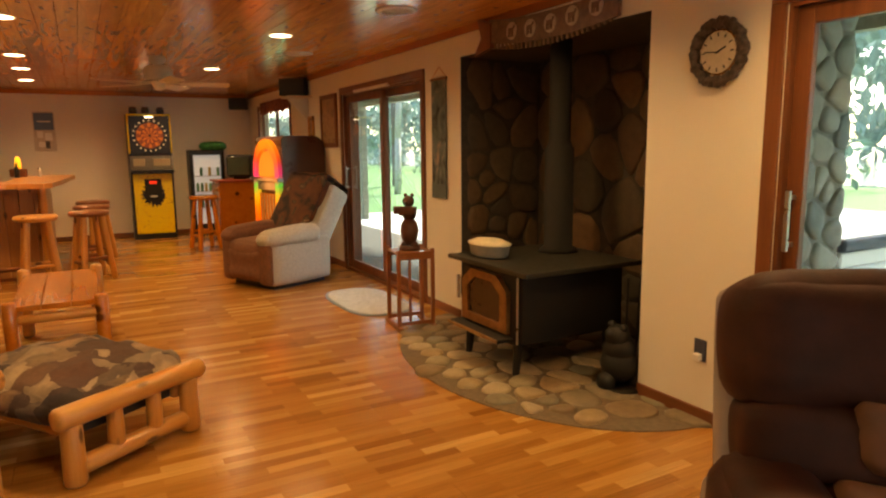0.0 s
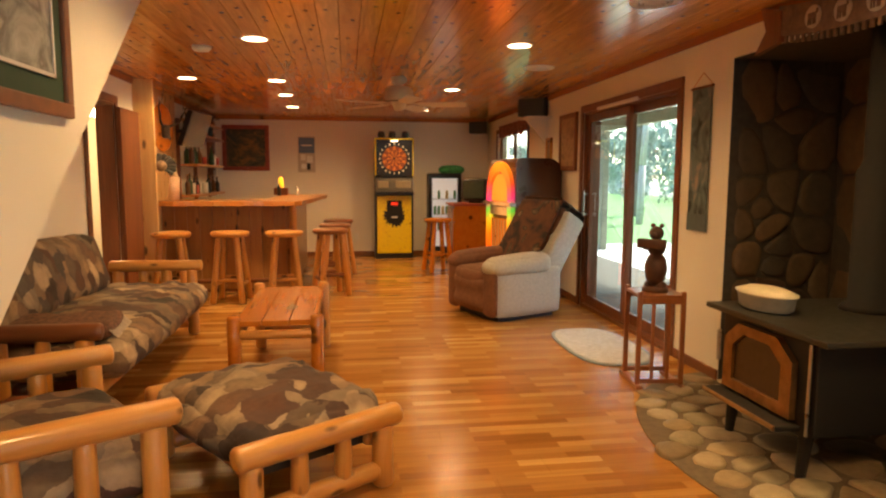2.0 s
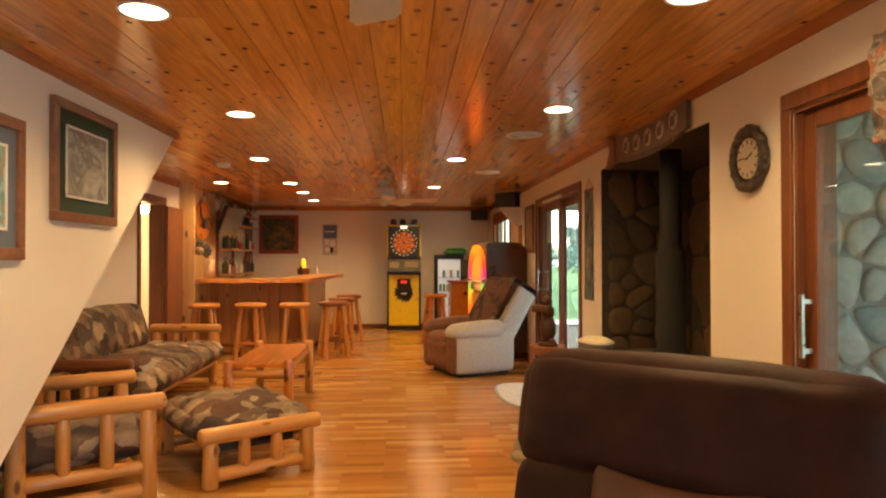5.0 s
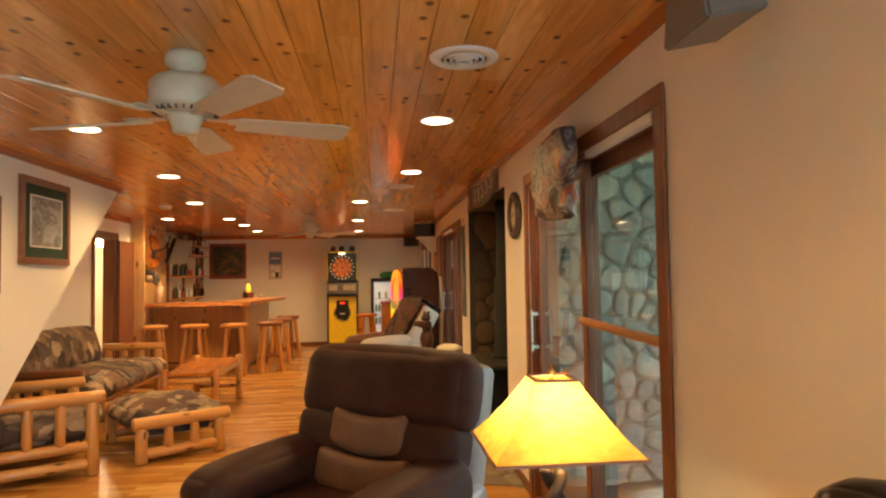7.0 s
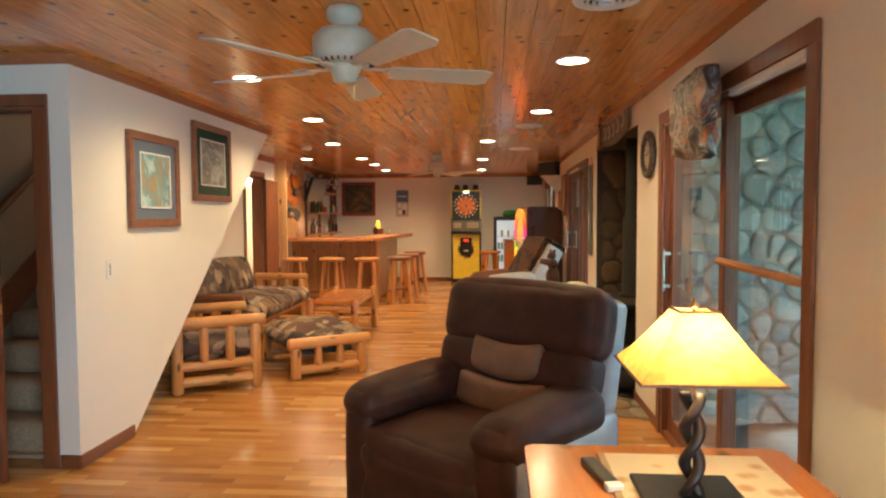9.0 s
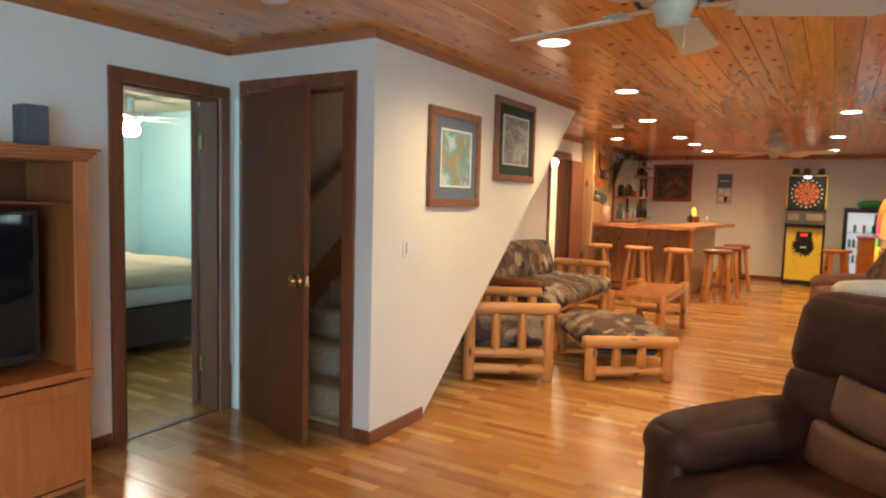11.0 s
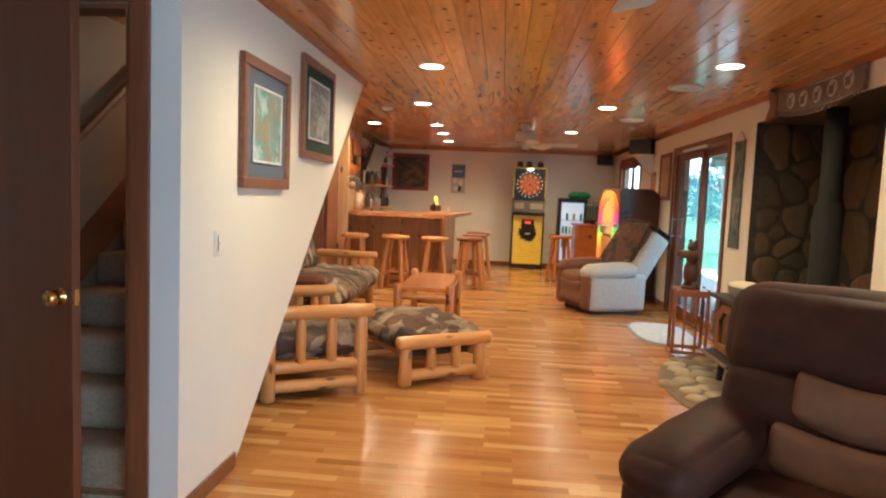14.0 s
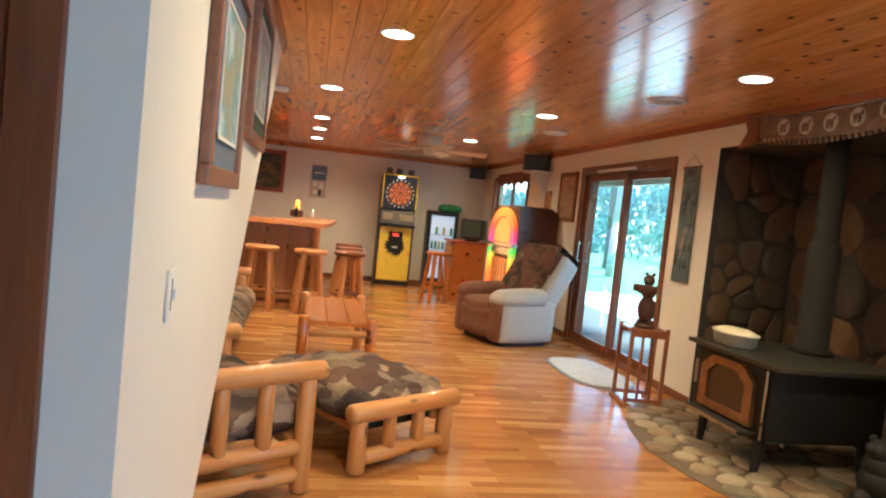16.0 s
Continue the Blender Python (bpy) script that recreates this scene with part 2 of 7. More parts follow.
def add_tube(bm, a, b, ra, rb=None, n=10, wobble=0.0, rings=2, round_ends=0.0, seed=0):
    """A tapered pole from a to b."""
    a, b = Vector(a), Vector(b)
    rb = ra if rb is None else rb
    d = (b - a)
    q = d.to_track_quat("Z", "Y")
    rnd = random.Random(seed)
    L = d.length
    prof = []
    if round_ends:
        prof += [(0, 0.55), (round_ends * 0.35, 0.88)]
    k = max(2, rings)
    for i in range(k):
        u = i / (k - 1)
        prof.append((round_ends + (L - 2 * round_ends) * u, 1.0))
    if round_ends:
        prof += [(L - round_ends * 0.35, 0.88), (L, 0.55)]
    loops = []
    for s, f in prof:
        r = (ra + (rb - ra) * s / max(L, 1e-6)) * f * (1 + wobble * rnd.uniform(-1, 1))
        loops.append([bm.verts.new(a + q @ Vector((r * math.cos(2 * math.pi * j / n), r * math.sin(2 * math.pi * j / n), s))) for j in range(n)])
    for l0, l1 in zip(loops, loops[1:]):
        for j in range(n):
            bm.faces.new((l0[j], l0[(j + 1) % n], l1[(j + 1) % n], l1[j]))
    bm.faces.new(list(reversed(loops[0])))
    bm.faces.new(loops[-1])


def tube(a, b, ra, rb=None, **kw):
    bm = bmesh.new()
    add_tube(bm, a, b, ra, rb, **kw)
    return bm


def lathe(profile, n=24, cx=0, cy=0, bm=None, ring=False):
    """Turned about z: profile of (radius, z); ring: the profile closes on itself."""
    bm = bm or bmesh.new()
    loops = []
    for r, z in profile:
        loops.append([bm.verts.new((cx + r * math.cos(2 * math.pi * j / n), cy + r * math.sin(2 * math.pi * j / n), z)) for j in range(n)])
    for l0, l1 in zip(loops, loops[1:]):
        for j in range(n):
            bm.faces.new((l0[j], l0[(j + 1) % n], l1[(j + 1) % n], l1[j]))
    if ring:
        for j in range(n):
            bm.faces.new((loops[-1][j], loops[-1][(j + 1) % n], loops[0][(j + 1) % n], loops[0][j]))
        bmesh.ops.recalc_face_normals(bm, faces=bm.faces)
        return bm
    bm.faces.new(list(reversed(loops[0])))
    bm.faces.new(loops[-1])
    return bm


def prism(pts, axis, a, b, bm=None):
    """A polygon pushed along an axis from a to b; pts in the other two axes, in order."""
    bm = bm or bmesh.new()

    def put(p, v):
        if axis == "x":
            return (v, p[0], p[1])
        if axis == "y":
            return (p[0], v, p[1])
        return (p[0], p[1], v)
    l0 = [bm.verts.new(put(p, a)) for p in pts]
    l1 = [bm.verts.new(put(p, b)) for p in pts]
    n = len(pts)
    for j in range(n):
        bm.faces.new((l0[j], l0[(j + 1) % n], l1[(j + 1) % n], l1[j]))
    bm.faces.new(list(reversed(l0)))
    bm.faces.new(l1)
    bmesh.ops.recalc_face_normals(bm, faces=bm.faces)
    return bm


def cushion(x0, x1, y0, y1, z0, z1, r=0.05, puff=0.02, n=10, m=None, tuft=None, bm=None):
    """A soft block with rounded edges and a puffed face."""
    bm = bm or bmesh.new()
    cx, cy, cz = (x0 + x1) / 2, (y0 + y1) / 2, (z0 + z1) / 2
    hx, hy, hz = (x1 - x0) / 2, (y1 - y0) / 2, (z1 - z0) / 2
    r = min(r, hx, hy, hz)
    made = {}

    def vert(u, v, w):
        key = (round(u, 5), round(v, 5), round(w, 5))
        if key not in made:
            p = Vector((u * hx, v * hy, w * hz))
            c = Vector((max(-hx + r, min(hx - r, p.x)), max(-hy + r, min(hy - r, p.y)), max(-hz + r, min(hz - r, p.z))))
            d = p - c
            if d.length > 1e-9:
                p = c + d.normalized() * r
            bulge = Vector((abs(u) ** 3 * (1 - v * v) * (1 - w * w) * math.copysign(1, u), abs(v) ** 3 * (1 - u * u) * (1 - w * w) * math.copysign(1, v), abs(w) ** 3 * (1 - u * u) * (1 - v * v) * math.copysign(1, w)))
            p += bulge * puff
            if tuft:
                p += tuft(u, v, w)
            p += Vector((cx, cy, cz))
            p = m @ p if m is not None else p
            made[key] = bm.verts.new(p)
        return made[key]

    g = [math.sin(math.pi / 2 * (-1 + 2 * i / n)) for i in range(n + 1)]
    for s in (-1, 1):
        for i in range(n):
            for j in range(n):
                a, b, c, d = g[i], g[i + 1], g[j], g[j + 1]
                for q in ([(a, c, s), (b, c, s), (b, d, s), (a, d, s)], [(a, s, c), (a, s, d), (b, s, d), (b, s, c)], [(s, a, c), (s, b, c), (s, b, d), (s, a, d)]):
                    vs = [vert(*p) for p in (q if s > 0 else reversed(q))]
                    if len(set(vs)) == 4:
                        bm.faces.new(vs)
    return bm


def cells(w, h, n, seed, relax=2):
    """Stones' outlines in a w by h field: convex cells about spread seeds."""
    rnd = random.Random(seed)
    pts = [(rnd.uniform(0, w), rnd.uniform(0, h)) for _ in range(n)]

    def cell(i):
        px, py = pts[i]
        poly = [(0, 0), (w, 0), (w, h), (0, h)]
        for j in sorted(range(n), key=lambda k: (pts[k][0] - px) ** 2 + (pts[k][1] - py) ** 2)[1:22]:
            qx, qy = pts[j]
            mx, my, dx, dy = (px + qx) / 2, (py + qy) / 2, qx - px, qy - py
            out = []
            for k in range(len(poly)):
                a, b = poly[k], poly[(k + 1) % len(poly)]
                da = (a[0] - mx) * dx + (a[1] - my) * dy
                db = (b[0] - mx) * dx + (b[1] - my) * dy
                if da <= 0:
                    out.append(a)
                if (da < 0 < db) or (db < 0 < da):
                    u = da / (da - db)
                    out.append((a[0] + (b[0] - a[0]) * u, a[1] + (b[1] - a[1]) * u))
            poly = out
            if not poly:
                break
        return poly
    for _ in range(relax):
        new_pts = []
        for i in range(n):
            c = cell(i)
            new_pts.append((sum(p[0] for p in c) / len(c), sum(p[1] for p in c) / len(c)) if c else pts[i])
        pts = new_pts
    return [cell(i) for i in range(n)]


def stones(polys, m, mat, parent, name="stone", gap=0.012, depth=0.04, keep=None, seed=1):
    """One rounded stone for each outline, proud of the plane z = 0 of m."""
    rnd = random.Random(seed)
    for poly in polys:
        if len(poly) < 3:
            continue
        cx, cy = sum(p[0] for p in poly) / len(poly), sum(p[1] for p in poly) / len(poly)
        if keep and not keep(cx, cy):
            continue
        R = sum(math.hypot(p[0] - cx, p[1] - cy) for p in poly) / len(poly)
        # corners cut once, then pulled towards the middle radius
        cut = []
        for k in range(len(poly)):
            a, b = poly[k], poly[(k + 1) % len(poly)]
            for u in (0.25, 0.75):
                cut.append((a[0] + (b[0] - a[0]) * u, a[1] + (b[1] - a[1]) * u))
        bm = bmesh.new()
        d = depth * rnd.uniform(0.7, 1.3)
        tiltx, tilty = rnd.uniform(-0.15, 0.15), rnd.uniform(-0.15, 0.15)
        rings = []
        for f, z in ((1.0, -0.02), (1.0, d * 0.35), (0.9, d * 0.8), (0.6, d)):
            loop = []
            for p in cut:
                dx, dy = p[0] - cx, p[1] - cy
                L = math.hypot(dx, dy) or 1e-6
                s = max(0.2, (L - gap / 2) / L) * f
                zz = z + (dx * tiltx + dy * tilty) * (z > 0) * 0.5
                loop.append(bm.verts.new((dx * s, dy * s, zz)))
            rings.append(loop)
        n = len(cut)
        for l0, l1 in zip(rings, rings[1:]):
            for j in range(n):
                bm.faces.new((l0[j], l0[(j + 1) % n], l1[(j + 1) % n], l1[j]))
        bm.faces.new(rings[-1])
        ob = mesh_ob(name, bm, mat, parent, True)
        ob.matrix_basis = m @ Matrix.Translation((cx, cy, 0))


def wall_y(name, x0, x1, y0, y1, z0, z1, holes=(), mat=None, label=""):
    """A wall whose faces look along x, with rectangular holes (y0, y1, z0, z1) right through it."""
    bm = bmesh.new()
    ys = sorted({y0, y1, *[h[0] for h in holes], *[h[1] for h in holes]})
    for a, b in zip(ys, ys[1:]):
        spans = [(z0, z1)]
        for h in holes:
            if h[0] <= a and b <= h[1]:
                spans = [s for u, v in spans for s in ((u, min(v, h[2])), (max(u, h[3]), v)) if s[1] - s[0] > 1e-4]
        for u, v in spans:
            add_box(bm, x0, x1, a, b, u, v)
    bmesh.ops.remove_doubles(bm, verts=bm.verts, dist=1e-5)
    inner = [f for f in bm.faces if all(any(g is not f and set(g.verts) == set(f.verts) for g in e.link_faces) for e in f.edges)]
    if inner:
        bmesh.ops.delete(bm, geom=inner, context="FACES_ONLY")
    ob = mesh_ob(name, bm, mat or M_WALL)
    return tagged(ob, label, "wall", kind="structure")


def wall_x(name, x0, x1, y0, y1, z0, z1, holes=(), mat=None, label=""):
    """A wall whose faces look along y, with holes (x0, x1, z0, z1)."""
    ob = wall_y(name, -y1, -y0, x0, x1, z0, z1, holes, mat, label)
    ob.data.transform(Matrix.Rotation(radians(-90), 4, "Z"))
    return ob


# ---- the shell ----
XR, XL, XB, YN, YF, YS, ZC = 2.93, -0.53, -1.70, -4.6, 12.3, 1.35, 2.35
NS = (0.23, 2.18, 0.0, 2.02)      # near slider: y from, to, z from, to
FS = (5.63, 7.60, 0.0, 2.03)      # far slider
FP = (2.96, 4.95, 0.0, 2.13)      # fireplace alcove
WN = (9.75, 11.55, 1.40, 2.06)      # window by the jukebox
T = 0.16

# The opening from y -4.3 to -2.6 is unseen, added for the rear lamp.
wall_y("wall_east", XR, XR + T, YN, YF, 0, ZC + 0.1, [NS, FS, FP, WN, (-4.3, -2.6, 0.5, 2.0)], label="cream painted drywall with two sliding doors and a hearth recess")
wall_x("wall_north", XB - T, XR + T, YF, YF + T, 0, ZC + 0.1, label="cream painted drywall end wall behind the bar")
wall_x("wall_south", XB - T, XR + T, YN - T, YN, 0, ZC + 0.1, [], label="cream painted drywall wall behind the seats")
BD = (0.60, 1.27, 0.0, 2.02)
LD = (6.90, 7.60, 0.0, 2.04)
wall_y("wall_west", XB - T, XB, YN, YF, 0, ZC + 0.1, [BD, LD], label="cream painted drywall with two doorways")
SD = (-1.53, -0.735, 0.0, 2.06)
wall_x("wall_stair_front", XB, XL - 0.0, YS, YS + 0.12, 0, ZC + 0.1, [SD], label="cream painted drywall about the stair door")
slope = [(YS + 0.12, 0), (1.90, 0), (4.65, ZC + 0.02), (4.65, ZC + 0.1), (YS + 0.12, ZC + 0.1)]
tagged(mesh_ob("wall_stair", prism(slope, "x", XL - 0.12, XL), M_WALL), "white painted stair wall cut off along the slope", "wall", kind="structure")
under = [(1.95, 0.0), (4.69, ZC + 0.02), (4.60, ZC + 0.02), (1.86, 0.0)]
tagged(mesh_ob("stair_soffit", prism(under, "x", XB, XL - 0.121), M_WALL), "cream painted sloping underside of the stairs", "wall", kind="structure")

bmf = box(XB - 6, XR + 1.9, YN - 0.5, YF + 0.5, -0.25, -0.014)
tagged(mesh_ob("floor_slab", bmf, M_MORTAR), "grey concrete slab under the floor boards", "floor", kind="structure")

bmc = bmesh.new()
pw = 0.133
nx = int((XR - XB) / pw) + 1
rc = random.Random(5)
for i in range(nx):
    xa = XB - 0.002 + i * pw
    xb = min(xa + pw, XR)
    y = YN - rc.uniform(0, 2.0)
    while y < YF:
        L = rc.uniform(2.2, 4.0)
        ya, yb = max(y, YN), min(y + L, YF)
        if yb > ya + 0.05:
            e = 0.0028
            vs = [bmc.verts.new(p) for p in ((xa, ya, ZC + 0.006), (xa, yb, ZC + 0.006), (xa + e, yb, ZC), (xa + e, ya, ZC), (xb - e, ya, ZC), (xb - e, yb, ZC), (xb, yb, ZC + 0.006), (xb, ya, ZC + 0.006))]
            bmc.faces.new((vs[0], vs[1], vs[2], vs[3]))
            bmc.faces.new((vs[3], vs[2], vs[5], vs[4]))
            bmc.faces.new((vs[4], vs[5], vs[6], vs[7]))
        y += L + 0.001
add_box(bmc, XB - T, XR + T, YN - T, YF + T, ZC + 0.1, ZC + 0.2)
tagged(mesh_ob("ceiling", bmc, M_CEIL), "varnished knotty pine tongue and groove board ceiling", "ceiling", kind="structure")

# ---- floor edges, trims, doors and windows of the shell ----


def struct(name, bm, mat, label, category="trim"):
    return tagged(mesh_ob(name, bm, mat), label, category, kind="structure")


bm = bmesh.new()
for a, b in ((YN, NS[0] - 0.08), (NS[1] + 0.08, FP[0]), (FP[1], FS[0] - 0.08), (FS[1] + 0.08, YF)):
    add_box(bm, XR - 0.014, XR, a, b, 0, 0.075, 0.004, 1)
add_box(bm, XB, XR - 0.016, YF - 0.014, YF, 0, 0.075, 0.004, 1)
for a, b in ((YN, BD[0] - 0.08), (YS + 0.16, LD[0] - 0.08), (LD[1] + 0.08, 8.2)):
    add_box(bm, XB, XB + 0.014, a, b, 0, 0.075, 0.004, 1)
add_box(bm, XL, XL + 0.014, YS - 0.014, 1.90, 0, 0.08, 0.004, 1)
add_box(bm, SD[1] + 0.09, XL, YS - 0.014, YS, 0, 0.08, 0.004, 1)
struct("baseboard", bm, M_TRIMY, "brown stained wooden baseboard along the walls")

bm = bmesh.new()
cr = 0.055
for x, s in ((XR, -1), (XL, 1)):
    y0, y1 = (YN, YF) if x == XR else (YS, 4.65)
    prism([(x, ZC), (x + s * 0.022, ZC), (x + s * 0.012, ZC - cr), (x, ZC - cr)], "y", y0, y1, bm)
prism([(XB, ZC), (XB + 0.022, ZC), (XB + 0.012, ZC - cr), (XB, ZC - cr)], "y", 4.7, YF, bm)
prism([(XB, ZC), (XB + 0.022, ZC), (XB + 0.012, ZC - cr), (XB, ZC - cr)], "y", YN, YS, bm)
prism([(YF, ZC), (YF - 0.022, ZC), (YF - 0.012, ZC - cr), (YF, ZC - cr)], "x", XB + 0.03, XR - 0.03, bm)
prism([(YS, ZC), (YS - 0.022, ZC), (YS - 0.012, ZC - cr), (YS, ZC - cr)], "x", XB + 0.03, XL + 0.012, bm)
M_CROWN = wood("varnished_pine_trim", (0.30, 0.095, 0.022), (0.44, 0.16, 0.045), "y", 0.25, 0.4, knots=1.0, world=True)
struct("crown_trim", bm, M_CROWN, "varnished pine strip where ceiling meets wall")


def casing_y(x, s, y0, y1, z1, w=0.075, t=0.018):
    """Trim round an opening in a wall that looks along x, on the side s."""
    bm = bmesh.new()
    a, b = sorted((x + s * 0.002, x + s * t))
    add_box(bm, a, b, y0 - w, y0, 0, z1, 0.004, 1)
    add_box(bm, a, b, y1, y1 + w, 0, z1, 0.004, 1)
    add_box(bm, a, b, y0 - w, y1 + w, z1, z1 + w, 0.004, 1)
    return bm


def jamb_y(x0, x1, y0, y1, z1, t=0.02):
    bm = bmesh.new()
    add_box(bm, x0, x1, y0, y0 + t, 0, z1 - t)
    add_box(bm, x0, x1, y1 - t, y1, 0, z1 - t)
    add_box(bm, x0, x1, y0, y1, z1 - t, z1)
    return bm


def slider(name, S, label):
    """A two-leaf glass door in the east wall."""
    y0, y1, _, z1 = S
    d = struct(name, casing_y(XR, -1, y0, y1, z1), M_TRIM, label, "door")
    part("frame", jamb_y(XR + 0.001, XR + T + 0.02, y0, y1, z1), M_TRIM, d, "brown stained wooden door frame")
    part("sill", box(XR + 0.001, XR + T + 0.03, y0, y1, -0.01, 0.03), M_TRIMY, d, "dark stained door sill")
    mid = (y0 + y1) / 2
    for k, (a, b, x) in enumerate(((y0 + 0.02, mid + 0.06, XR + 0.085), (mid - 0.05, y1 - 0.02, XR + 0.035))):
        bm = bmesh.new()
        zb, zt = 0.03, z1 - 0.022
        w = 0.075
        add_box(bm, x, x + 0.04, a, a + w, zb, zt, 0.003, 1)
        add_box(bm, x, x + 0.04, b - w, b, zb, zt, 0.003, 1)
        add_box(bm, x, x + 0.04, a + w, b - w, zt - w, zt, 0.003, 1)
        add_box(bm, x, x + 0.04, a + w, b - w, zb, zb + w + 0.02, 0.003, 1)
        leaf = part("leaf", bm, M_TRIM, d, "brown wooden sliding leaf")
        g = part("pane", box(x + 0.016, x + 0.022, a + w - 0.006, b - w + 0.006, zb + w + 0.012, zt - w + 0.006), M_GLASS, leaf, "clear glass pane")
        g.visible_shadow = False
    bm = bmesh.new()
    add_box(bm, XR - 0.02, XR - 0.005, y1 - 0.075, y1 - 0.05, 0.95, 1.22, 0.005, 2)
    add_box(bm, XR - 0.006, XR + 0.034, y1 - 0.07, y1 - 0.055, 0.97, 0.99)
    add_box(bm, XR - 0.006, XR + 0.034, y1 - 0.07, y1 - 0.055, 1.18, 1.20)
    part("handle", bm, M_STEEL, d, "pale metal pull handle")
    return d


d1 = slider("door_near", NS, "brown wood framed sliding glass door to the patio")
d2 = slider("door_far", FS, "brown wood framed sliding glass door beside a recliner")
part("security_bar", tube((XR + 0.01, NS[0] + 0.02, 1.19), (XR + 0.01, (NS[0] + NS[1]) / 2 - 0.05, 1.21), 0.02, n=8), wood("bar_stick_wood", (0.42, 0.17, 0.05), (0.55, 0.27, 0.10), "y"), d1, "light wooden security bar across the glass")
part("blind_rail", box(XR - 0.01, XR + 0.03, NS[0] + 0.03, 1.0, 1.985, 2.02, 0.004, 1), M_WHITE, d1, "pale blind head rail")
part("blind_rail", box(XR - 0.03, XR + 0.0, 6.3, 7.2, 2.02, 2.05, 0.004, 1), M_WHITE, d2, "pale blind head rail")

# window by the jukebox (the rear opening is unseen and added, with no frame)
wn = struct("window_bar_side", box(XR - 0.018, XR - 0.002, WN[0] - 0.06, WN[0], WN[2] - 0.06, WN[3] + 0.06), M_TRIM, "brown framed window with dark panes", "window")
bm = bmesh.new()
add_box(bm, XR - 0.018, XR - 0.002, WN[1], WN[1] + 0.06, WN[2] - 0.06, WN[3] + 0.06)
add_box(bm, XR - 0.018, XR - 0.002, WN[0], WN[1], WN[3], WN[3] + 0.06)
add_box(bm, XR - 0.018, XR - 0.002, WN[0], WN[1], WN[2] - 0.06, WN[2])
add_box(bm, XR + 0.04, XR + 0.08, WN[0], WN[0] + 0.05, WN[2], WN[3])
add_box(bm, XR + 0.04, XR + 0.08, WN[1] - 0.05, WN[1], WN[2], WN[3])
add_box(bm, XR + 0.04, XR + 0.08, (WN[0] + WN[1]) / 2 - 0.03, (WN[0] + WN[1]) / 2 + 0.03, WN[2], WN[3])
add_box(bm, XR + 0.04, XR + 0.08, WN[0] + 0.05, WN[1] - 0.05, WN[3] - 0.05, WN[3])
add_box(bm, XR + 0.04, XR + 0.08, WN[0] + 0.05, WN[1] - 0.05, WN[2], WN[2] + 0.05)
part("window_frame", bm, M_TRIM, wn, "dark brown window frame")
g = part("pane", box(XR + 0.055, XR + 0.06, WN[0] + 0.04, WN[1] - 0.04, WN[2] + 0.04, WN[3] - 0.04), M_GLASS, wn, "window glass")
g.visible_shadow = False
bm = bmesh.new()
for k in range(14):
    add_box(bm, XR - 0.05 - 0.012 * (k % 2), XR - 0.03 - 0.012 * (k % 2), WN[0] - 0.05 + k * 0.11, WN[0] + 0.06 + k * 0.11, WN[3] - 0.06 - 0.02 * (k % 3), WN[3] + 0.10, 0.004, 1)
vl = tagged(mesh_ob("valance", bm, plain("rust_fabric", (0.24, 0.09, 0.06), 0.9, vary=0.5, scale=30)), "rust and blue printed valance over the window", "curtain")

# inner doors
bd = struct("door_bedroom", casing_y(XB, 1, BD[0], BD[1], BD[3]), M_TRIM, "brown stained casing of the open bedroom doorway", "door")
part("frame", jamb_y(XB - T, XB, BD[0], BD[1], BD[3]), M_DOOR, bd, "brown door frame")
leaf = part("leaf", box(-0.73, 0, -0.035, 0, 0.012, 2.01, 0.002, 1), M_DOOR, bd, "dark brown flush door standing open")
leaf.matrix_basis = pose(-1.88, 1.24, 0, 0, 0, -43)
part("hinge", box(XB - T + 0.0, XB - T + 0.03, 1.24, 1.249, 1.70, 1.79), M_BRASS, bd)
part("hinge", box(XB - T + 0.0, XB - T + 0.03, 1.24, 1.249, 0.25, 0.34), M_BRASS, bd)
ld = struct("door_hall", casing_y(XB, 1, LD[0], LD[1], LD[3]), M_TRIM, "brown stained casing of a lit doorway", "door")
part("frame", jamb_y(XB - T, XB, LD[0], LD[1], LD[3]), M_TRIM, ld, "brown door frame")
part("leaf", box(XB + 0.02, XB + 0.055, LD[1] + 0.01, 8.16, 0.012, 2.01, 0.002, 1), M_TRIM, ld, "reddish brown door folded back to the wall")

bm = bmesh.new()
w = 0.085
add_box(bm, SD[0] - 0.06, SD[0], YS - 0.018, YS - 0.002, 0, SD[3], 0.004, 1)
add_box(bm, SD[1], SD[1] + w, YS - 0.018, YS - 0.002, 0, SD[3], 0.004, 1)
add_box(bm, SD[0] - 0.06, SD[1] + w, YS - 0.018, YS - 0.002, SD[3], SD[3] + 0.07, 0.004, 1)
sd = struct("door_stairs", bm, M_TRIM, "brown stained casing of the stair doorway", "door")
bm = bmesh.new()
add_box(bm, SD[0], SD[0] + 0.02, YS, YS + 0.12, 0, SD[3] - 0.02)
add_box(bm, SD[1] - 0.02, SD[1], YS, YS + 0.12, 0, SD[3] - 0.02)
add_box(bm, SD[0], SD[1], YS, YS + 0.12, SD[3] - 0.02, SD[3])
part("frame", bm, M_TRIM, sd, "brown door frame")
md = pose(SD[0] + 0.02, YS - 0.02, 0, 0, 0, -16)
leaf = part("leaf", box(0, 0.75, -0.035, 0, 0.012, 2.03, 0.002, 1), M_DOOR, sd, "dark brown flush door standing ajar")
leaf.matrix_basis = md
bm = lathe([(0.001, -0.09), (0.02, -0.088), (0.03, -0.075), (0.03, -0.06), (0.012, -0.045), (0.010, -0.035), (0.032, -0.035 + 0.004), (0.032, -0.03)], 18)
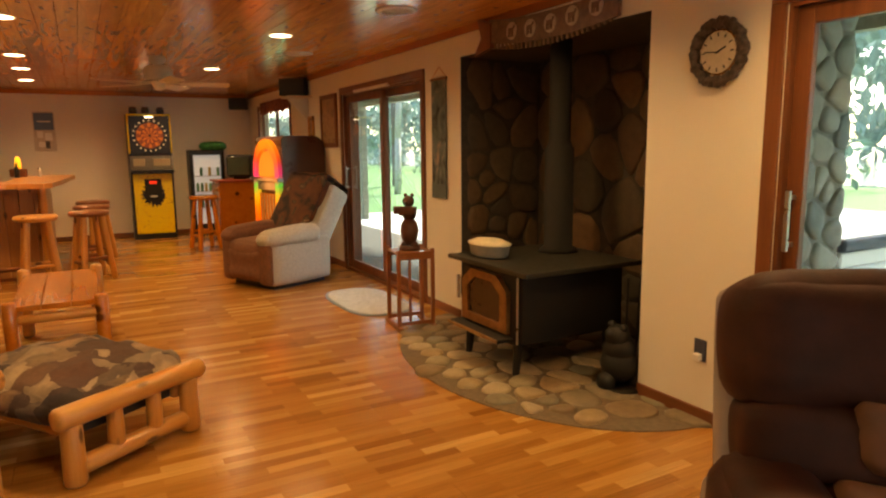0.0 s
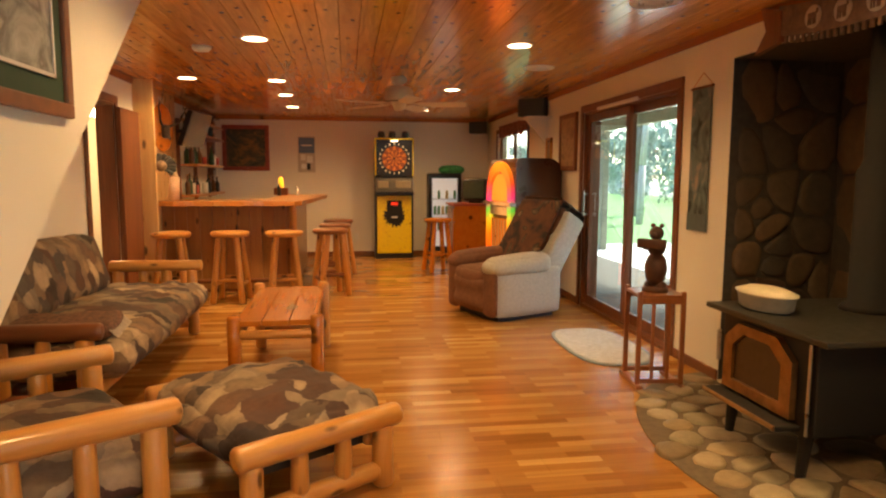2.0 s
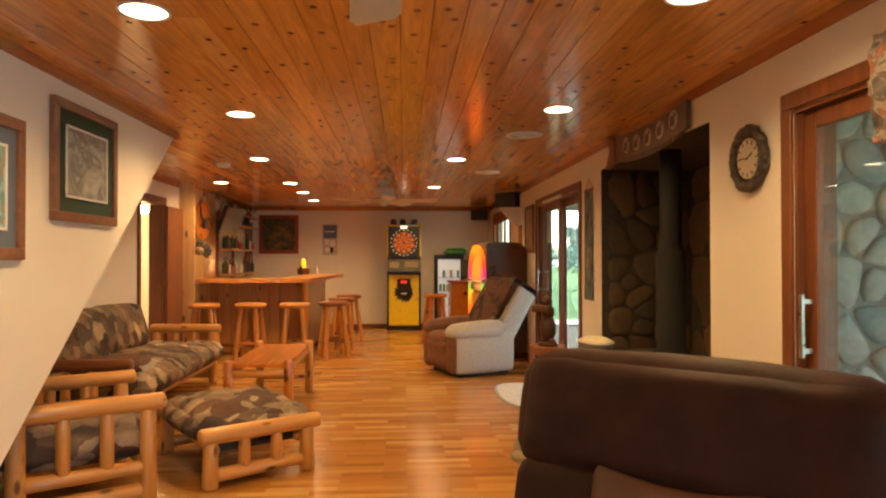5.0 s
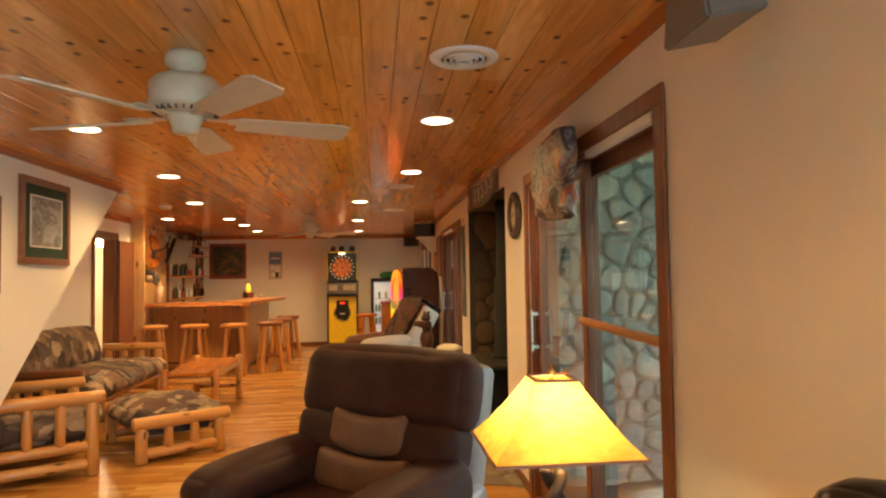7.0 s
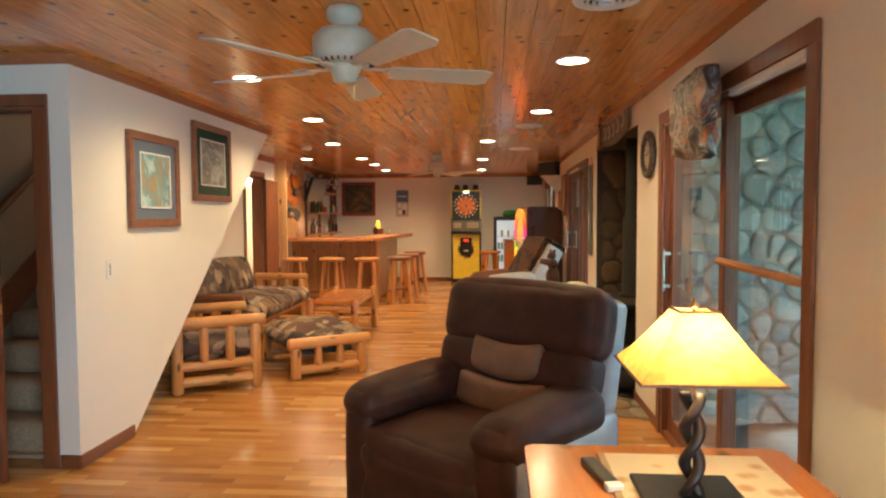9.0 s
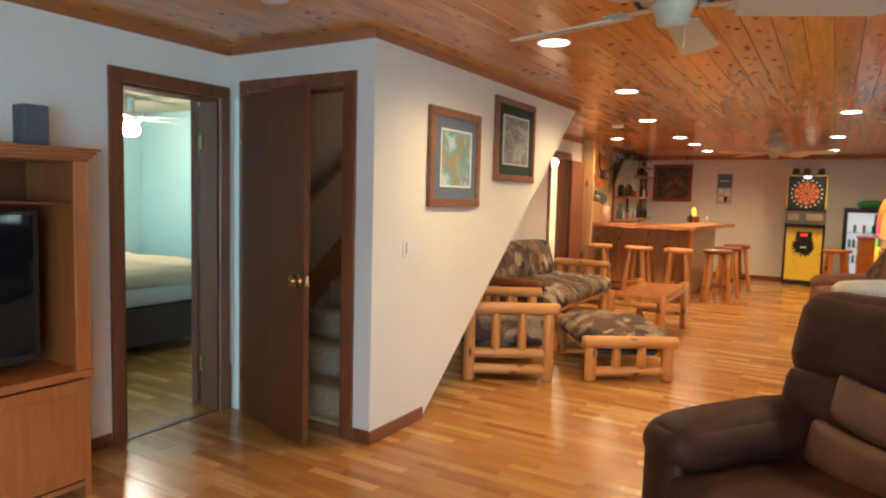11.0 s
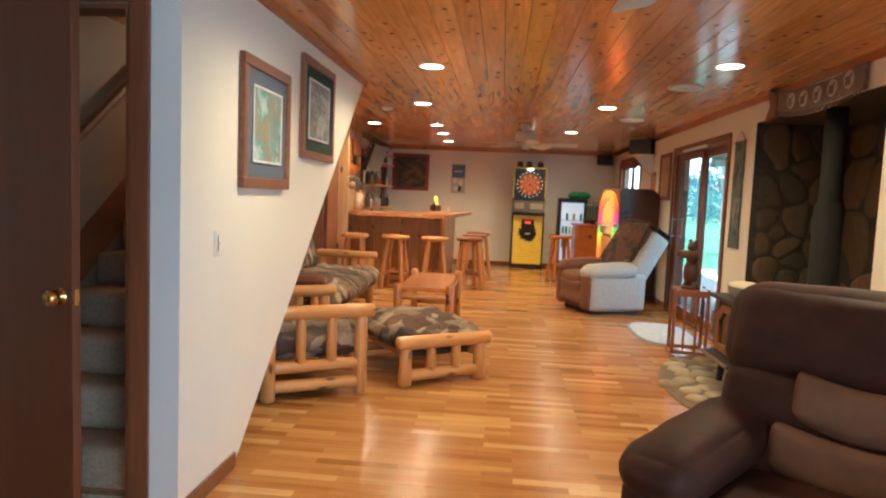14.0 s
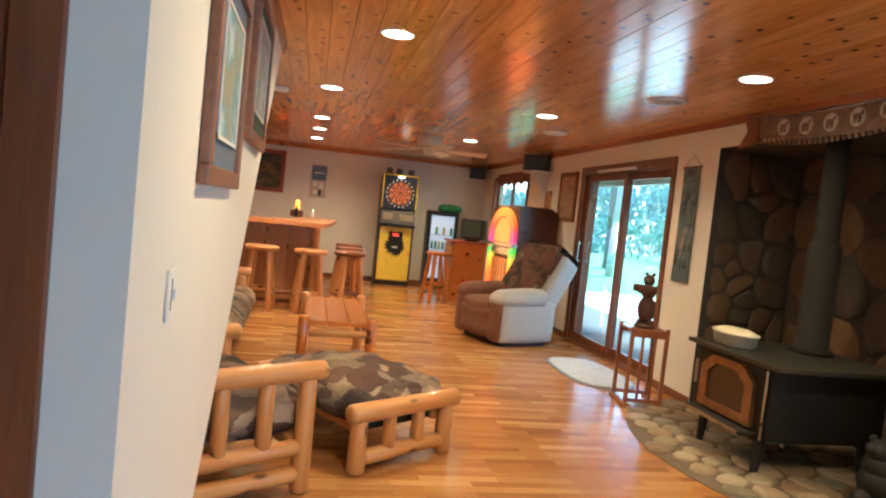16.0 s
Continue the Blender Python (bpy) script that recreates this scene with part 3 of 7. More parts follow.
bmesh.ops.rotate(bm, verts=bm.verts, cent=(0, 0, 0), matrix=Matrix.Rotation(radians(-90), 3, "X"))
bmesh.ops.translate(bm, verts=bm.verts, vec=(0.69, -0.005, 0.95))
part("door_knob", bm, M_BRASS, leaf, "polished brass knob", True)
part("latch", box(0.748, 0.753, -0.028, -0.008, 0.92, 0.98), M_BRASS, leaf, "brass latch plate")
bm = bmesh.new()
for z in (0.22, 1.72):
    add_box(bm, -0.012, 0.004, -0.04, -0.028, z, z + 0.09)
part("hinge", bm, M_BRASS, leaf)

# stairs behind the door
M_CARPET = plain("beige_stair_carpet", (0.52, 0.33, 0.18), 0.95, vary=0.2, scale=60, bump=0.6)
st = struct("stairs", box(-1.66, -0.66, 1.48, 1.56, 0, 0.02), M_CARPET, "beige carpeted stairs going up behind the door", "stairs")
for k in range(12):
    y, z = 1.56 + k * 0.255, (k + 1) * 0.19
    bm = cushion(-1.67, -0.655, y - 0.02, y + 0.27, z - 0.19 if k < 1 else z - 0.20, z, 0.02, 0.0, 3)
    part("step", bm, M_CARPET, st, "carpeted step", True)
bm = bmesh.new()
add_tube(bm, (-1.60, 1.5, 1.02), (-1.60, 4.2, 1.02 + 2.7 * 0.745), 0.03, n=8)
# Tan sheet added over the cream wall; its colour stands in for stairwell shade.
M_STAIRSHADE = paint("stair_shade_tan", (0.30, 0.20, 0.12))
struct("stair_shade_panel", prism([(YS + 0.13, 0), (1.84, 0), (4.52, 2.33), (4.52, 2.5), (YS + 0.13, 2.5)], "x", XB + 0.001, XB + 0.016), M_STAIRSHADE, "dark tan sheet over the cream stair wall, coloured as shade", "wall")
hr = tagged(mesh_ob("handrail", bm, M_TRIMY), "brown wooden stair handrail on the wall", "handrail")
part("skirt", prism([(1.35, 0.3), (1.35, 0.0), (4.6, 2.35), (4.6, 2.65)], "x", -1.695, -1.68), M_TRIMY, st, "brown stringer board")

# bedroom and hall behind the west wall
M_BED_WALL = paint("pale_bedroom_paint", (0.52, 0.68, 0.68))
struct("bedroom_walls", box(-5.6, -5.5, -2.5, 3.4, 0, 2.5), M_BED_WALL, "pale painted bedroom wall", "wall")
wb = struct("bedroom_wall_north", box(-5.5, XB - T - 0.001, 3.3, 3.4, 0, 2.5), M_BED_WALL, "pale painted bedroom wall", "wall")
struct("bedroom_wall_south", box(-5.5, XB - T - 0.001, -2.5, -2.4, 0, 2.5), M_BED_WALL, "pale painted bedroom wall", "wall")
struct("bedroom_ceiling", box(-5.6, XB - T - 0.001, -2.5, 3.4, 2.32, 2.42), paint("cream_ceiling_paint", (0.46, 0.38, 0.27)), "cream bedroom ceiling", "ceiling")
struct("hall_walls", box(-3.6, -3.5, 5.4, 10, 0, 2.5), M_WALL, "warm lit hall wall", "wall")
struct("hall_wall_north", box(-3.5, XB - T - 0.001, 9.9, 10, 0, 2.5), M_WALL, "warm lit hall wall", "wall")
struct("hall_wall_south", box(-3.5, XB - T - 0.001, 5.3, 5.4, 0, 2.5), M_WALL, "warm lit hall wall", "wall")
struct("hall_ceiling", box(-3.6, XB - T - 0.001, 5.3, 10, 2.32, 2.42), M_WALL, "cream hall ceiling", "ceiling")
struct("rear_ceiling_closure", box(XB - T, XL, YS + 0.12, 4.7, 2.56, 2.60), M_WALL, "cream ceiling over the stairs", "ceiling")

bulb = lit_mat("warm_bulb", (1.0, 0.72, 0.40), 14.0)


def point(name, at, watts, colour, r=0.05):
    l = bpy.data.lights.new(name, "POINT")
    l.energy, l.color, l.shadow_soft_size = watts, colour, r
    o = new(name, l)
    o.matrix_basis = pose(*at)


# The stairwell point is an unseen fill, added to lift the dark steps.
point("stair_fill_light", (-1.12, 3.3, 2.25), 0.8, (1.0, 0.66, 0.36))
point("hall_lamp_light", (-2.3, 8.3, 1.85), 8, (1.0, 0.70, 0.38))
point("bedroom_fan_light", (-4.25, 2.35, 1.80), 3.5, (1.0, 0.80, 0.55))
# Unseen cyan area lamp added to tint the bedroom; no window is built there.
area("bedroom_cool_fill", look((-3.4, -2.3, 1.4), (-4.2, 2.5, 1.2)), 1.8, 1.3, 12, (0.50, 0.92, 1.0))

bf = thing("ceiling_fan", "white bedroom ceiling fan with a glowing globe", "ceiling fan", (-4.25, 2.35, 2.319))
part("rod", tube((0, 0, 0), (0, 0, -0.14), 0.03, n=10), M_WHITE, bf)
part("motor", lathe([(0.04, -0.14), (0.11, -0.16), (0.11, -0.22), (0.05, -0.25)], 20), M_WHITE, bf, "", True)
part("globe", lathe([(0.05, -0.251), (0.085, -0.29), (0.085, -0.33), (0.05, -0.37), (0.001, -0.38)], 18), bulb, bf, "glowing globe", True)
for k in range(5):
    part("blade", box(0.12, 0.56, -0.06, 0.06, -0.20, -0.192, 0.002, 1, m=Matrix.Rotation(radians(72 * k + 20), 4, "Z")), M_WHITE, bf)
lampx = thing("wall_lamp", "three brass arm lamp with glowing globes in the hall", "lamp", (-2.15, 8.50, 2.03))
part("arm", tube((-0.12, 0, 0.06), (0.12, 0, 0.06), 0.012, n=6), M_BRASS, lampx)
part("stem", tube((0, 0, 0.06), (0, 0, 0.289), 0.012, n=6), M_BRASS, lampx)
for k in (-0.12, 0, 0.12):
    bm = bmesh.new()
    bmesh.ops.create_icosphere(bm, subdivisions=2, radius=0.06, matrix=Matrix.Translation((k, 0, 0)))
    part("globe", bm, bulb, lampx, "glowing glass globe", True)

bed = thing("bed", "unmade bed with a dark base and cream cover", "bed", (-4.25, 1.95, 0))
part("base", box(-0.95, 0.95, -1.0, 0.8, 0.10, 0.42, 0.02, 2), plain("dark_bed_fabric", (0.045, 0.028, 0.022), 0.8), bed, "dark brown bed base")
part("mattress", cushion(-0.93, 0.93, -0.98, 0.78, 0.42, 0.60, 0.05, 0.01, 6), paint("grey_sheet", (0.5, 0.5, 0.5)), bed, "grey mattress", True)


def rumple(u, v, w):
    return Vector((0, 0, 0.03 * noise.noise(Vector((u * 3, v * 3, 2))) + 0.015 * noise.noise(Vector((u * 9, v * 9, 5)))))


part("duvet", cushion(-0.97, 0.9, -1.0, 0.8, 0.55, 0.75, 0.08, 0.03, 18, tuft=rumple), paint("cream_duvet", (0.62, 0.52, 0.38), 0.9), bed, "rumpled cream cover", True)
for x in (-0.85, 0.85):
    for y in (-0.9, 0.7):
        part("foot", tube((x, y, 0), (x, y, 0.10), 0.03, n=8), M_BLACK, bed)
hb = thing("headboard", "white metal bed rail against the wall", "headboard", (-5.3, 1.6, 0))
bm = bmesh.new()
for y in (-0.8, -0.4, 0.0, 0.4, 0.8):
    add_tube(bm, (0, y, 0), (0, y, 1.05), 0.012, n=6)
add_tube(bm, (0, -0.8, 1.04), (0, 0.8, 1.04), 0.015, n=6)
part("rails", bm, M_WHITE, hb)


# ---- hearth recess ----
def alcove():
    x1 = 3.72
    for nm, b in (("recess_back", (x1, x1 + 0.15, FP[0] - 0.2, FP[1] + 0.2, 0, 2.5)), ("recess_side_north", (XR + T, x1, FP[1], FP[1] + 0.15, 0, 2.5)), ("recess_side_south", (XR + T, x1, FP[0] - 0.15, FP[0], 0, 2.5)), ("recess_top", (XR + T, x1, FP[0], FP[1], FP[3], 2.5))):
        struct(nm, box(*b), M_MORTAR, "dark mortar behind river stones", "wall")
    lining = bmesh.new()
    add_box(lining, XR + 0.003, x1, FP[1] - 0.004, FP[1] - 0.001, 0, FP[3] - 0.005)
    add_box(lining, XR + 0.003, x1, FP[0] + 0.001, FP[0] + 0.004, 0, FP[3] - 0.005)
    add_box(lining, XR + 0.003, x1, FP[0] + 0.001, FP[1] - 0.001, FP[3] - 0.004, FP[3] - 0.001)
    struct("recess_lining", lining, M_MORTAR, "dark mortar lining the edge of the hearth recess", "wall")
    back = thing("stone_wall_back", "dark brown river stone wall behind the stove", "stone wall")
    back["kind"] = "structure"
    w, h = FP[1] - FP[0], FP[3]
    stones(cells(w, h, 42, 3), Matrix(((0, 0, -1, x1), (-1, 0, 0, FP[1]), (0, 1, 0, 0), (0, 0, 0, 1))), M_STONE, back, gap=0.020, depth=0.022)
    sn = thing("stone_wall_side", "dark brown river stone side wall of the hearth", "stone wall")
    sn["kind"] = "structure"
    dpt = x1 - XR - 0.06
    stones(cells(dpt, h, 30, 7), Matrix(((1, 0, 0, XR + 0.05), (0, 0, -1, FP[1]), (0, 1, 0, 0), (0, 0, 0, 1))), M_STONE, sn, gap=0.020, depth=0.020)
    ss = thing("stone_wall_side", "dark brown river stone side wall of the hearth", "stone wall")
    ss["kind"] = "structure"
    stones(cells(dpt, h, 30, 9), Matrix(((-1, 0, 0, x1 - 0.01), (0, 0, 1, FP[0]), (0, 1, 0, 0), (0, 0, 0, 1))), M_STONE, ss, gap=0.020, depth=0.020)


alcove()

HC = (2.95, 3.80)
HR = (0.95, 1.33)


def hearth():
    pts = [(HC[0] + 0.02, HC[1] - HR[1])]
    for k in range(25):
        a = math.pi * (0.5 + k / 24)
        pts.append((HC[0] + HR[0] * math.cos(a), HC[1] - HR[1] * math.sin(a)))
    bm = bmesh.new()
    poly = [(HC[0] + HR[0] * math.cos(math.pi * (0.5 + k / 32)), HC[1] + HR[1] * math.sin(math.pi * (0.5 + k / 32))) for k in range(33)]
    prism(poly + [(3.7, HC[1] - 0.9), (3.7, HC[1] + 0.9)], "z", -0.01, 0.006, bm)
    h = struct("hearth", bm, plain("hearth_mortar", (0.16, 0.12, 0.08), 0.85, vary=0.2, scale=30), "half round hearth of mortared flagstones", "hearth")

    def keep(cx, cy):
        X, Y = cx + 1.96, cy + 2.42
        return X > 2.96 or ((X - HC[0]) / (HR[0] - 0.07)) ** 2 + ((Y - HC[1]) / (HR[1] - 0.09)) ** 2 < 1
    stones(cells(1.74, 2.8, 120, 11), Matrix.Translation((1.96, 2.42, 0.006)), M_HEARTH, h, gap=0.03, depth=0.018, keep=keep)


hearth()

# ---- outdoors ----
M_PATIO = plain("pale_patio_concrete", (0.48, 0.48, 0.45), 0.85, vary=0.12, scale=4)
M_GRASS = plain("lawn", (0.075, 0.17, 0.045), 0.95, vary=0.5, scale=12)
bm = bmesh.new()
add_box(bm, XR + T + 0.04, 400, -300, 300, -1.2, -0.10)
struct("ground", bm, M_GRASS, "green lawn sloping to the lake", "ground")
patio = struct("patio", box(XR + T + 0.03, 7.6, -6, 14, -0.099, -0.05), M_PATIO, "pale concrete patio", "patio")
for k in range(12):
    part("patio_slab", box(XR + T + 0.035, 7.58, -5.98 + k * 1.66, -5.99 + (k + 1) * 1.66, -0.049, -0.03, 0.004, 1), M_PATIO, patio)
mw = Mat("lake_water", (0.30, 0.36, 0.38), 0.08)
mw.bump(mw.noise(mw.world((0.6, 2.5, 1)), 1.5, 4), 0.4, 0.05)
struct("lake", box(24, 399, -299, 299, -0.099, -0.06), mw.m, "pale calm lake", "water")

bmc2 = bmesh.new()
add_box(bmc2, XR + T + 0.001, 4.0, 2.50, 2.58, -0.1, 2.415)
add_box(bmc2, XR + T + 0.001, 4.0, 5.30, 5.38, -0.1, 2.415)
add_box(bmc2, 3.92, 4.0, 2.58, 5.30, -0.1, 2.415)
ch = struct("chimney", bmc2, plain("pale_outdoor_mortar", (0.20, 0.20, 0.17), 0.9, vary=0.25, scale=20), "fieldstone chimney on the outside wall", "chimney")
stones(cells(0.92, 2.7, 78, 21), Matrix(((1, 0, 0, 3.09), (0, 0, -1, 2.50), (0, 1, 0, -0.05), (0, 0, 0, 1))), M_OUTSTONE, ch, gap=0.024, depth=0.03)
stones(cells(2.86, 2.7, 90, 22), Matrix(((0, 0, 1, 4.0), (1, 0, 0, 2.50), (0, 1, 0, -0.05), (0, 0, 0, 1))), M_OUTSTONE, ch, gap=0.024, depth=0.03)
stones(cells(0.90, 2.7, 66, 23), Matrix(((-1, 0, 0, 4.0), (0, 0, 1, 5.38), (0, 1, 0, -0.05), (0, 0, 0, 1))), M_OUTSTONE, ch, gap=0.024, depth=0.03)

M_DECK = wood("weathered_deck_wood", (0.20, 0.19, 0.14), (0.36, 0.36, 0.27), "x", 0.8, 0.0)
dk = struct("deck_above", box(XR + T + 0.002, 5.5, -6, 14, 2.62, 2.66), M_DECK, "underside of a weathered timber deck", "deck")
for k in range(49):
    part("joist", box(XR + T + 0.003, 5.42, -5.9 + k * 0.41, -5.86 + k * 0.41, 2.42, 2.619), M_DECK, dk)
part("beam", box(5.30, 5.42, -6, 14, 2.24, 2.419), M_DECK, dk)
for y in (-4.5, -0.2, 9.3, 12.9):
    part("deck_post", box(5.30, 5.42, y, y + 0.14, -0.1, 2.24, 0.005, 1), M_DECK, dk)

tub = thing("hot_tub", "white panelled hot tub with a dark cover", "hot tub", (5.45, 3.7, -0.05))
for k in range(7):
    part("panel", box(-0.95, 0.95, -0.95, 0.95, k * 0.11, k * 0.11 + 0.105, 0.01, 1), M_WHITE, tub)
part("cover", box(-1.0, 1.0, -1.0, 1.0, 0.77, 0.87, 0.04, 3), plain("dark_tub_cover", (0.06, 0.07, 0.09), 0.6), tub, "dark vinyl cover")

M_BARK = plain("grey_bark", (0.20, 0.17, 0.14), 0.9, vary=0.4, scale=14, bump=0.8)
M_BIRCH = plain("pale_birch_bark", (0.48, 0.46, 0.42), 0.85, vary=0.3, scale=9, bump=0.5)


def leaf_mat(name, a, b):
    m = Mat(name, a, 0.6)
    geo = m.n("ShaderNodeNewGeometry")
    m.base(m.ramp(geo.outputs["Random Per Island"], [(0, a), (1, b)]))
    return m.m


M_LEAF = leaf_mat("fresh_leaves", (0.08, 0.17, 0.07), (0.15, 0.27, 0.11))
# Distant foliage: air haze is put into the leaf colour as pale grey-green.
M_LEAFHAZE = leaf_mat("hazy_far_leaves", (0.20, 0.28, 0.22), (0.32, 0.42, 0.34))


def leaves(bm, c, r, n, size, rnd):
    for _ in range(n):
        d = Vector((rnd.gauss(0, 1), rnd.gauss(0, 1), rnd.gauss(0, 0.8)))
        d = d.normalized() * r * rnd.uniform(0.3, 1.0)
        p = c + d
        q = Euler((rnd.uniform(0, 6), rnd.uniform(0, 6), rnd.uniform(0, 6))).to_matrix()
        s = size * rnd.uniform(0.6, 1.4)
        vs = [bm.verts.new(p + q @ Vector(v)) for v in ((-s, 0, 0), (0, -s * 0.45, s * 0.1), (s, 0, 0), (0, s * 0.45, s * 0.1))]
        bm.faces.new(vs)


def tree(at, h, r, crown_z, lean, bark, seed, n=2600):
    rnd = random.Random(seed)
    t = thing("tree", "tall tree with %s bark and fresh green leaves" % ("pale" if bark is M_BIRCH else "grey"), "tree", at, 0, "trees by the lake")
    bm = bmesh.new()
    top = Vector((lean, lean * 0.5, h))
    prev = Vector((0, 0, 0))
    segs = 6
    for k in range(segs):
        nxt = top * ((k + 1) / segs) + Vector((rnd.uniform(-0.08, 0.08), rnd.uniform(-0.08, 0.08), 0))
        add_tube(bm, prev - Vector((0, 0, 0.02)), nxt, r * (1 - k / segs * 0.75), r * (1 - (k + 1) / segs * 0.75), n=9)
        prev = nxt
    tips = []
    for k in range(9):
        z = rnd.uniform(crown_z, h)
        b = top * (z / h)
        a = rnd.uniform(0, 6.28)
        L = rnd.uniform(0.8, 2.2)
        e = b + Vector((math.cos(a) * L, math.sin(a) * L, rnd.uniform(0.1, 0.9)))
        add_tube(bm, b, e, r * 0.25, 0.015, n=6)
        tips.append(e)
    part("trunk", bm, bark, t, "", True)
    bm = bmesh.new()
    for e in tips:
        leaves(bm, e, rnd.uniform(0.6, 1.2), n // 9, 0.11, rnd)
    part("crown", bm, M_LEAF, t)


tree((8.8, 9.2, -0.1), 11, 0.22, 4.5, 0.5, M_BARK, 1)
tree((7.9, 20.5, -0.1), 11, 0.14, 6.0, -0.9, M_BIRCH, 2)
tree((9.5, 20.2, -0.1), 11, 0.12, 6.0, 0.7, M_BIRCH, 3)
tree((13.2, 5.2, -0.1), 12, 0.2, 6.5, 0.2, M_BARK, 4)
tree((12.6, 31.0, -0.1), 10, 0.2, 5.4, 0.3, M_BIRCH, 5)
tree((11.5, 24.5, -0.1), 10, 0.2, 5.2, -0.3, M_BARK, 6)
tree((11.8, 1.0, -0.1), 12, 0.2, 5.0, 0.3, M_BARK, 8)
rnd = random.Random(9)
bm = bmesh.new()
for k in range(250):
    a = -60 + k * 1.2
    leaves(bm, Vector((62 + rnd.uniform(-5, 5), a, rnd.uniform(1.0, 10.5))), rnd.uniform(2.8, 4.8), 60, 0.85, rnd)
tagged(mesh_ob("far_woods", bm, M_LEAFHAZE), "green woods on the far shore of the lake", "woods", kind="stuff")
bm = bmesh.new()
for k in range(75):
    leaves(bm, Vector((19 + rnd.uniform(-1.5, 4), 12 + k * 0.9, rnd.uniform(0.2, 2.2))), rnd.uniform(0.9, 1.6), 80, 0.2, rnd)
tagged(mesh_ob("undergrowth", bm, M_LEAFHAZE), "green bushes at the edge of the lawn", "bushes", kind="stuff")

# ---- furniture ----


def camo():
    m = Mat("leaf_camouflage_fabric", (0.3, 0.2, 0.13), 0.9)
    co = m.co((1, 1, 1))
    wr = m.n("ShaderNodeTexNoise", Vector=co, Scale=7.0, Detail=5.0)
    ad = m.n("ShaderNodeVectorMath", Vector=co)
    ad.operation = "ADD"
    sc = m.n("ShaderNodeVectorMath", Vector=wr.outputs["Color"])
    sc.operation = "SCALE"
    sc.inputs["Scale"].default_value = 0.16
    m.put(ad.inputs[1], sc.outputs[0])
    mp = m.n("ShaderNodeMapping", Vector=ad.outputs[0])
    mp.inputs["Scale"].default_value = (5.0, 8.5, 7.5)
    mp.inputs["Rotation"].default_value = (0.2, 0.1, 0.6)
    vo = m.n("ShaderNodeTexVoronoi", Vector=mp.outputs[0], Scale=1.0)
    s = m.n("ShaderNodeSeparateColor", Color=vo.outputs["Color"])
    col = m.ramp(s.outputs[0], [(0.0, (0.03, 0.022, 0.018)), (0.26, (0.11, 0.05, 0.032)), (0.42, (0.36, 0.23, 0.13)), (0.60, (0.13, 0.09, 0.06)), (0.78, (0.56, 0.41, 0.26)), (1.0, (0.07, 0.058, 0.05))])
    col = m.mix(0.35, col, m.ramp(m.noise(co, 30, 4), [(0.3, 0.5), (0.7, 1.3)]), "MULTIPLY")
    edge = m.ramp(vo.outputs["Distance"], [(0.35, 0.0), (0.62, 1.0)])
    col = m.mix(m.math("MULTIPLY", edge, 0.4), col, (0.07, 0.05, 0.045))
    m.base(col)
    m.bump(m.noise(co, 22, 4), 0.5, 0.01)
    return m.m


M_CAMO = camo()


def wrinkle(seed, a=0.012, f=4.0):
    def go(u, v, w):
        p = Vector((u * f * 0.8 + seed, v * f, w * 2))
        q = Vector((u * f * 3 + seed, v * f * 2.6, w * 3))
        k = 1.0 if w > -0.5 else 0.3
        return Vector((0, 0, a * k * noise.noise(p) + a * 0.5 * k * noise.noise(q)))
    return go


def log(name, a, b, r, mat, parent, seed=0, label=""):
    """A peeled log, a little uneven, with rounded ends."""
    L = (Vector(b) - Vector(a)).length
    bm = tube(a, b, r * 1.03, r * 0.97, n=12, wobble=0.035, rings=max(3, int(L / 0.14)), round_ends=min(0.02, r * 0.5), seed=seed)
    return part(name, bm, mat, parent, label, True)


def arm_side(t, y, x0, x1, z, mid, seed, rails=2, mat=M_LOGX, matz=M_LOG, r=0.045):
    """One side of log furniture: two posts, spindles and rails, in the plane of local y."""
    log("rail", (x0 - 0.07, y, z), (x1 + 0.09, y, z), r * 1.08, mat, t, seed)
    log("post", (x0, y, 0), (x0, y, z - r * 0.7), r, matz, t, seed + 1)
    log("post", (x1, y, 0), (x1, y, z - r * 0.7), r, matz, t, seed + 2)
    zl = 0.22 if rails == 2 else 0.08
    for k in range(mid):
        x = x0 + (x1 - x0) * (k + 1) / (mid + 1)
        log("spindle", (x, y, zl + r * 0.4), (x, y, z - r * 0.6), r * 0.78, matz, t, seed + 3 + k)
    for k in range(rails):
        log("stretcher", (x0 + r * 0.6, y, zl - 0.125 * k), (x1 - r * 0.6, y, zl - 0.125 * k), r * 0.88, mat, t, seed + 8 + k)


# log armchair
ac = thing("log_armchair", "honey coloured log armchair with leaf camouflage cushions by the stair wall", "armchair", (-0.705, 3.43, 0), 31.5)
arm_side(ac, -0.47, -0.30, 0.32, 0.575, 2, 10)
arm_side(ac, 0.44, -0.30, 0.32, 0.575, 2, 30)
log("seat_rail", (0.30, -0.43, 0.23), (0.30, 0.40, 0.23), 0.035, M_LOGY, ac, 51)
log("seat_rail", (-0.30, -0.43, 0.23), (-0.30, 0.40, 0.23), 0.035, M_LOGY, ac, 52)
part("seat_cushion", cushion(-0.38, 0.37, -0.41, 0.385, 0.25, 0.47, 0.09, 0.035, 16, tuft=wrinkle(1, 0.02)), M_CAMO, ac, "leaf camouflage seat cushion", True)
mb = pose(-0.36, 0, 0.42, 0, -16, 0)
part("back_cushion", cushion(-0.09, 0.09, -0.41, 0.385, -0.02, 0.42, 0.08, 0.03, 14, m=mb, tuft=wrinkle(3, 0.015)), M_CAMO, ac, "leaf camouflage back cushion", True)

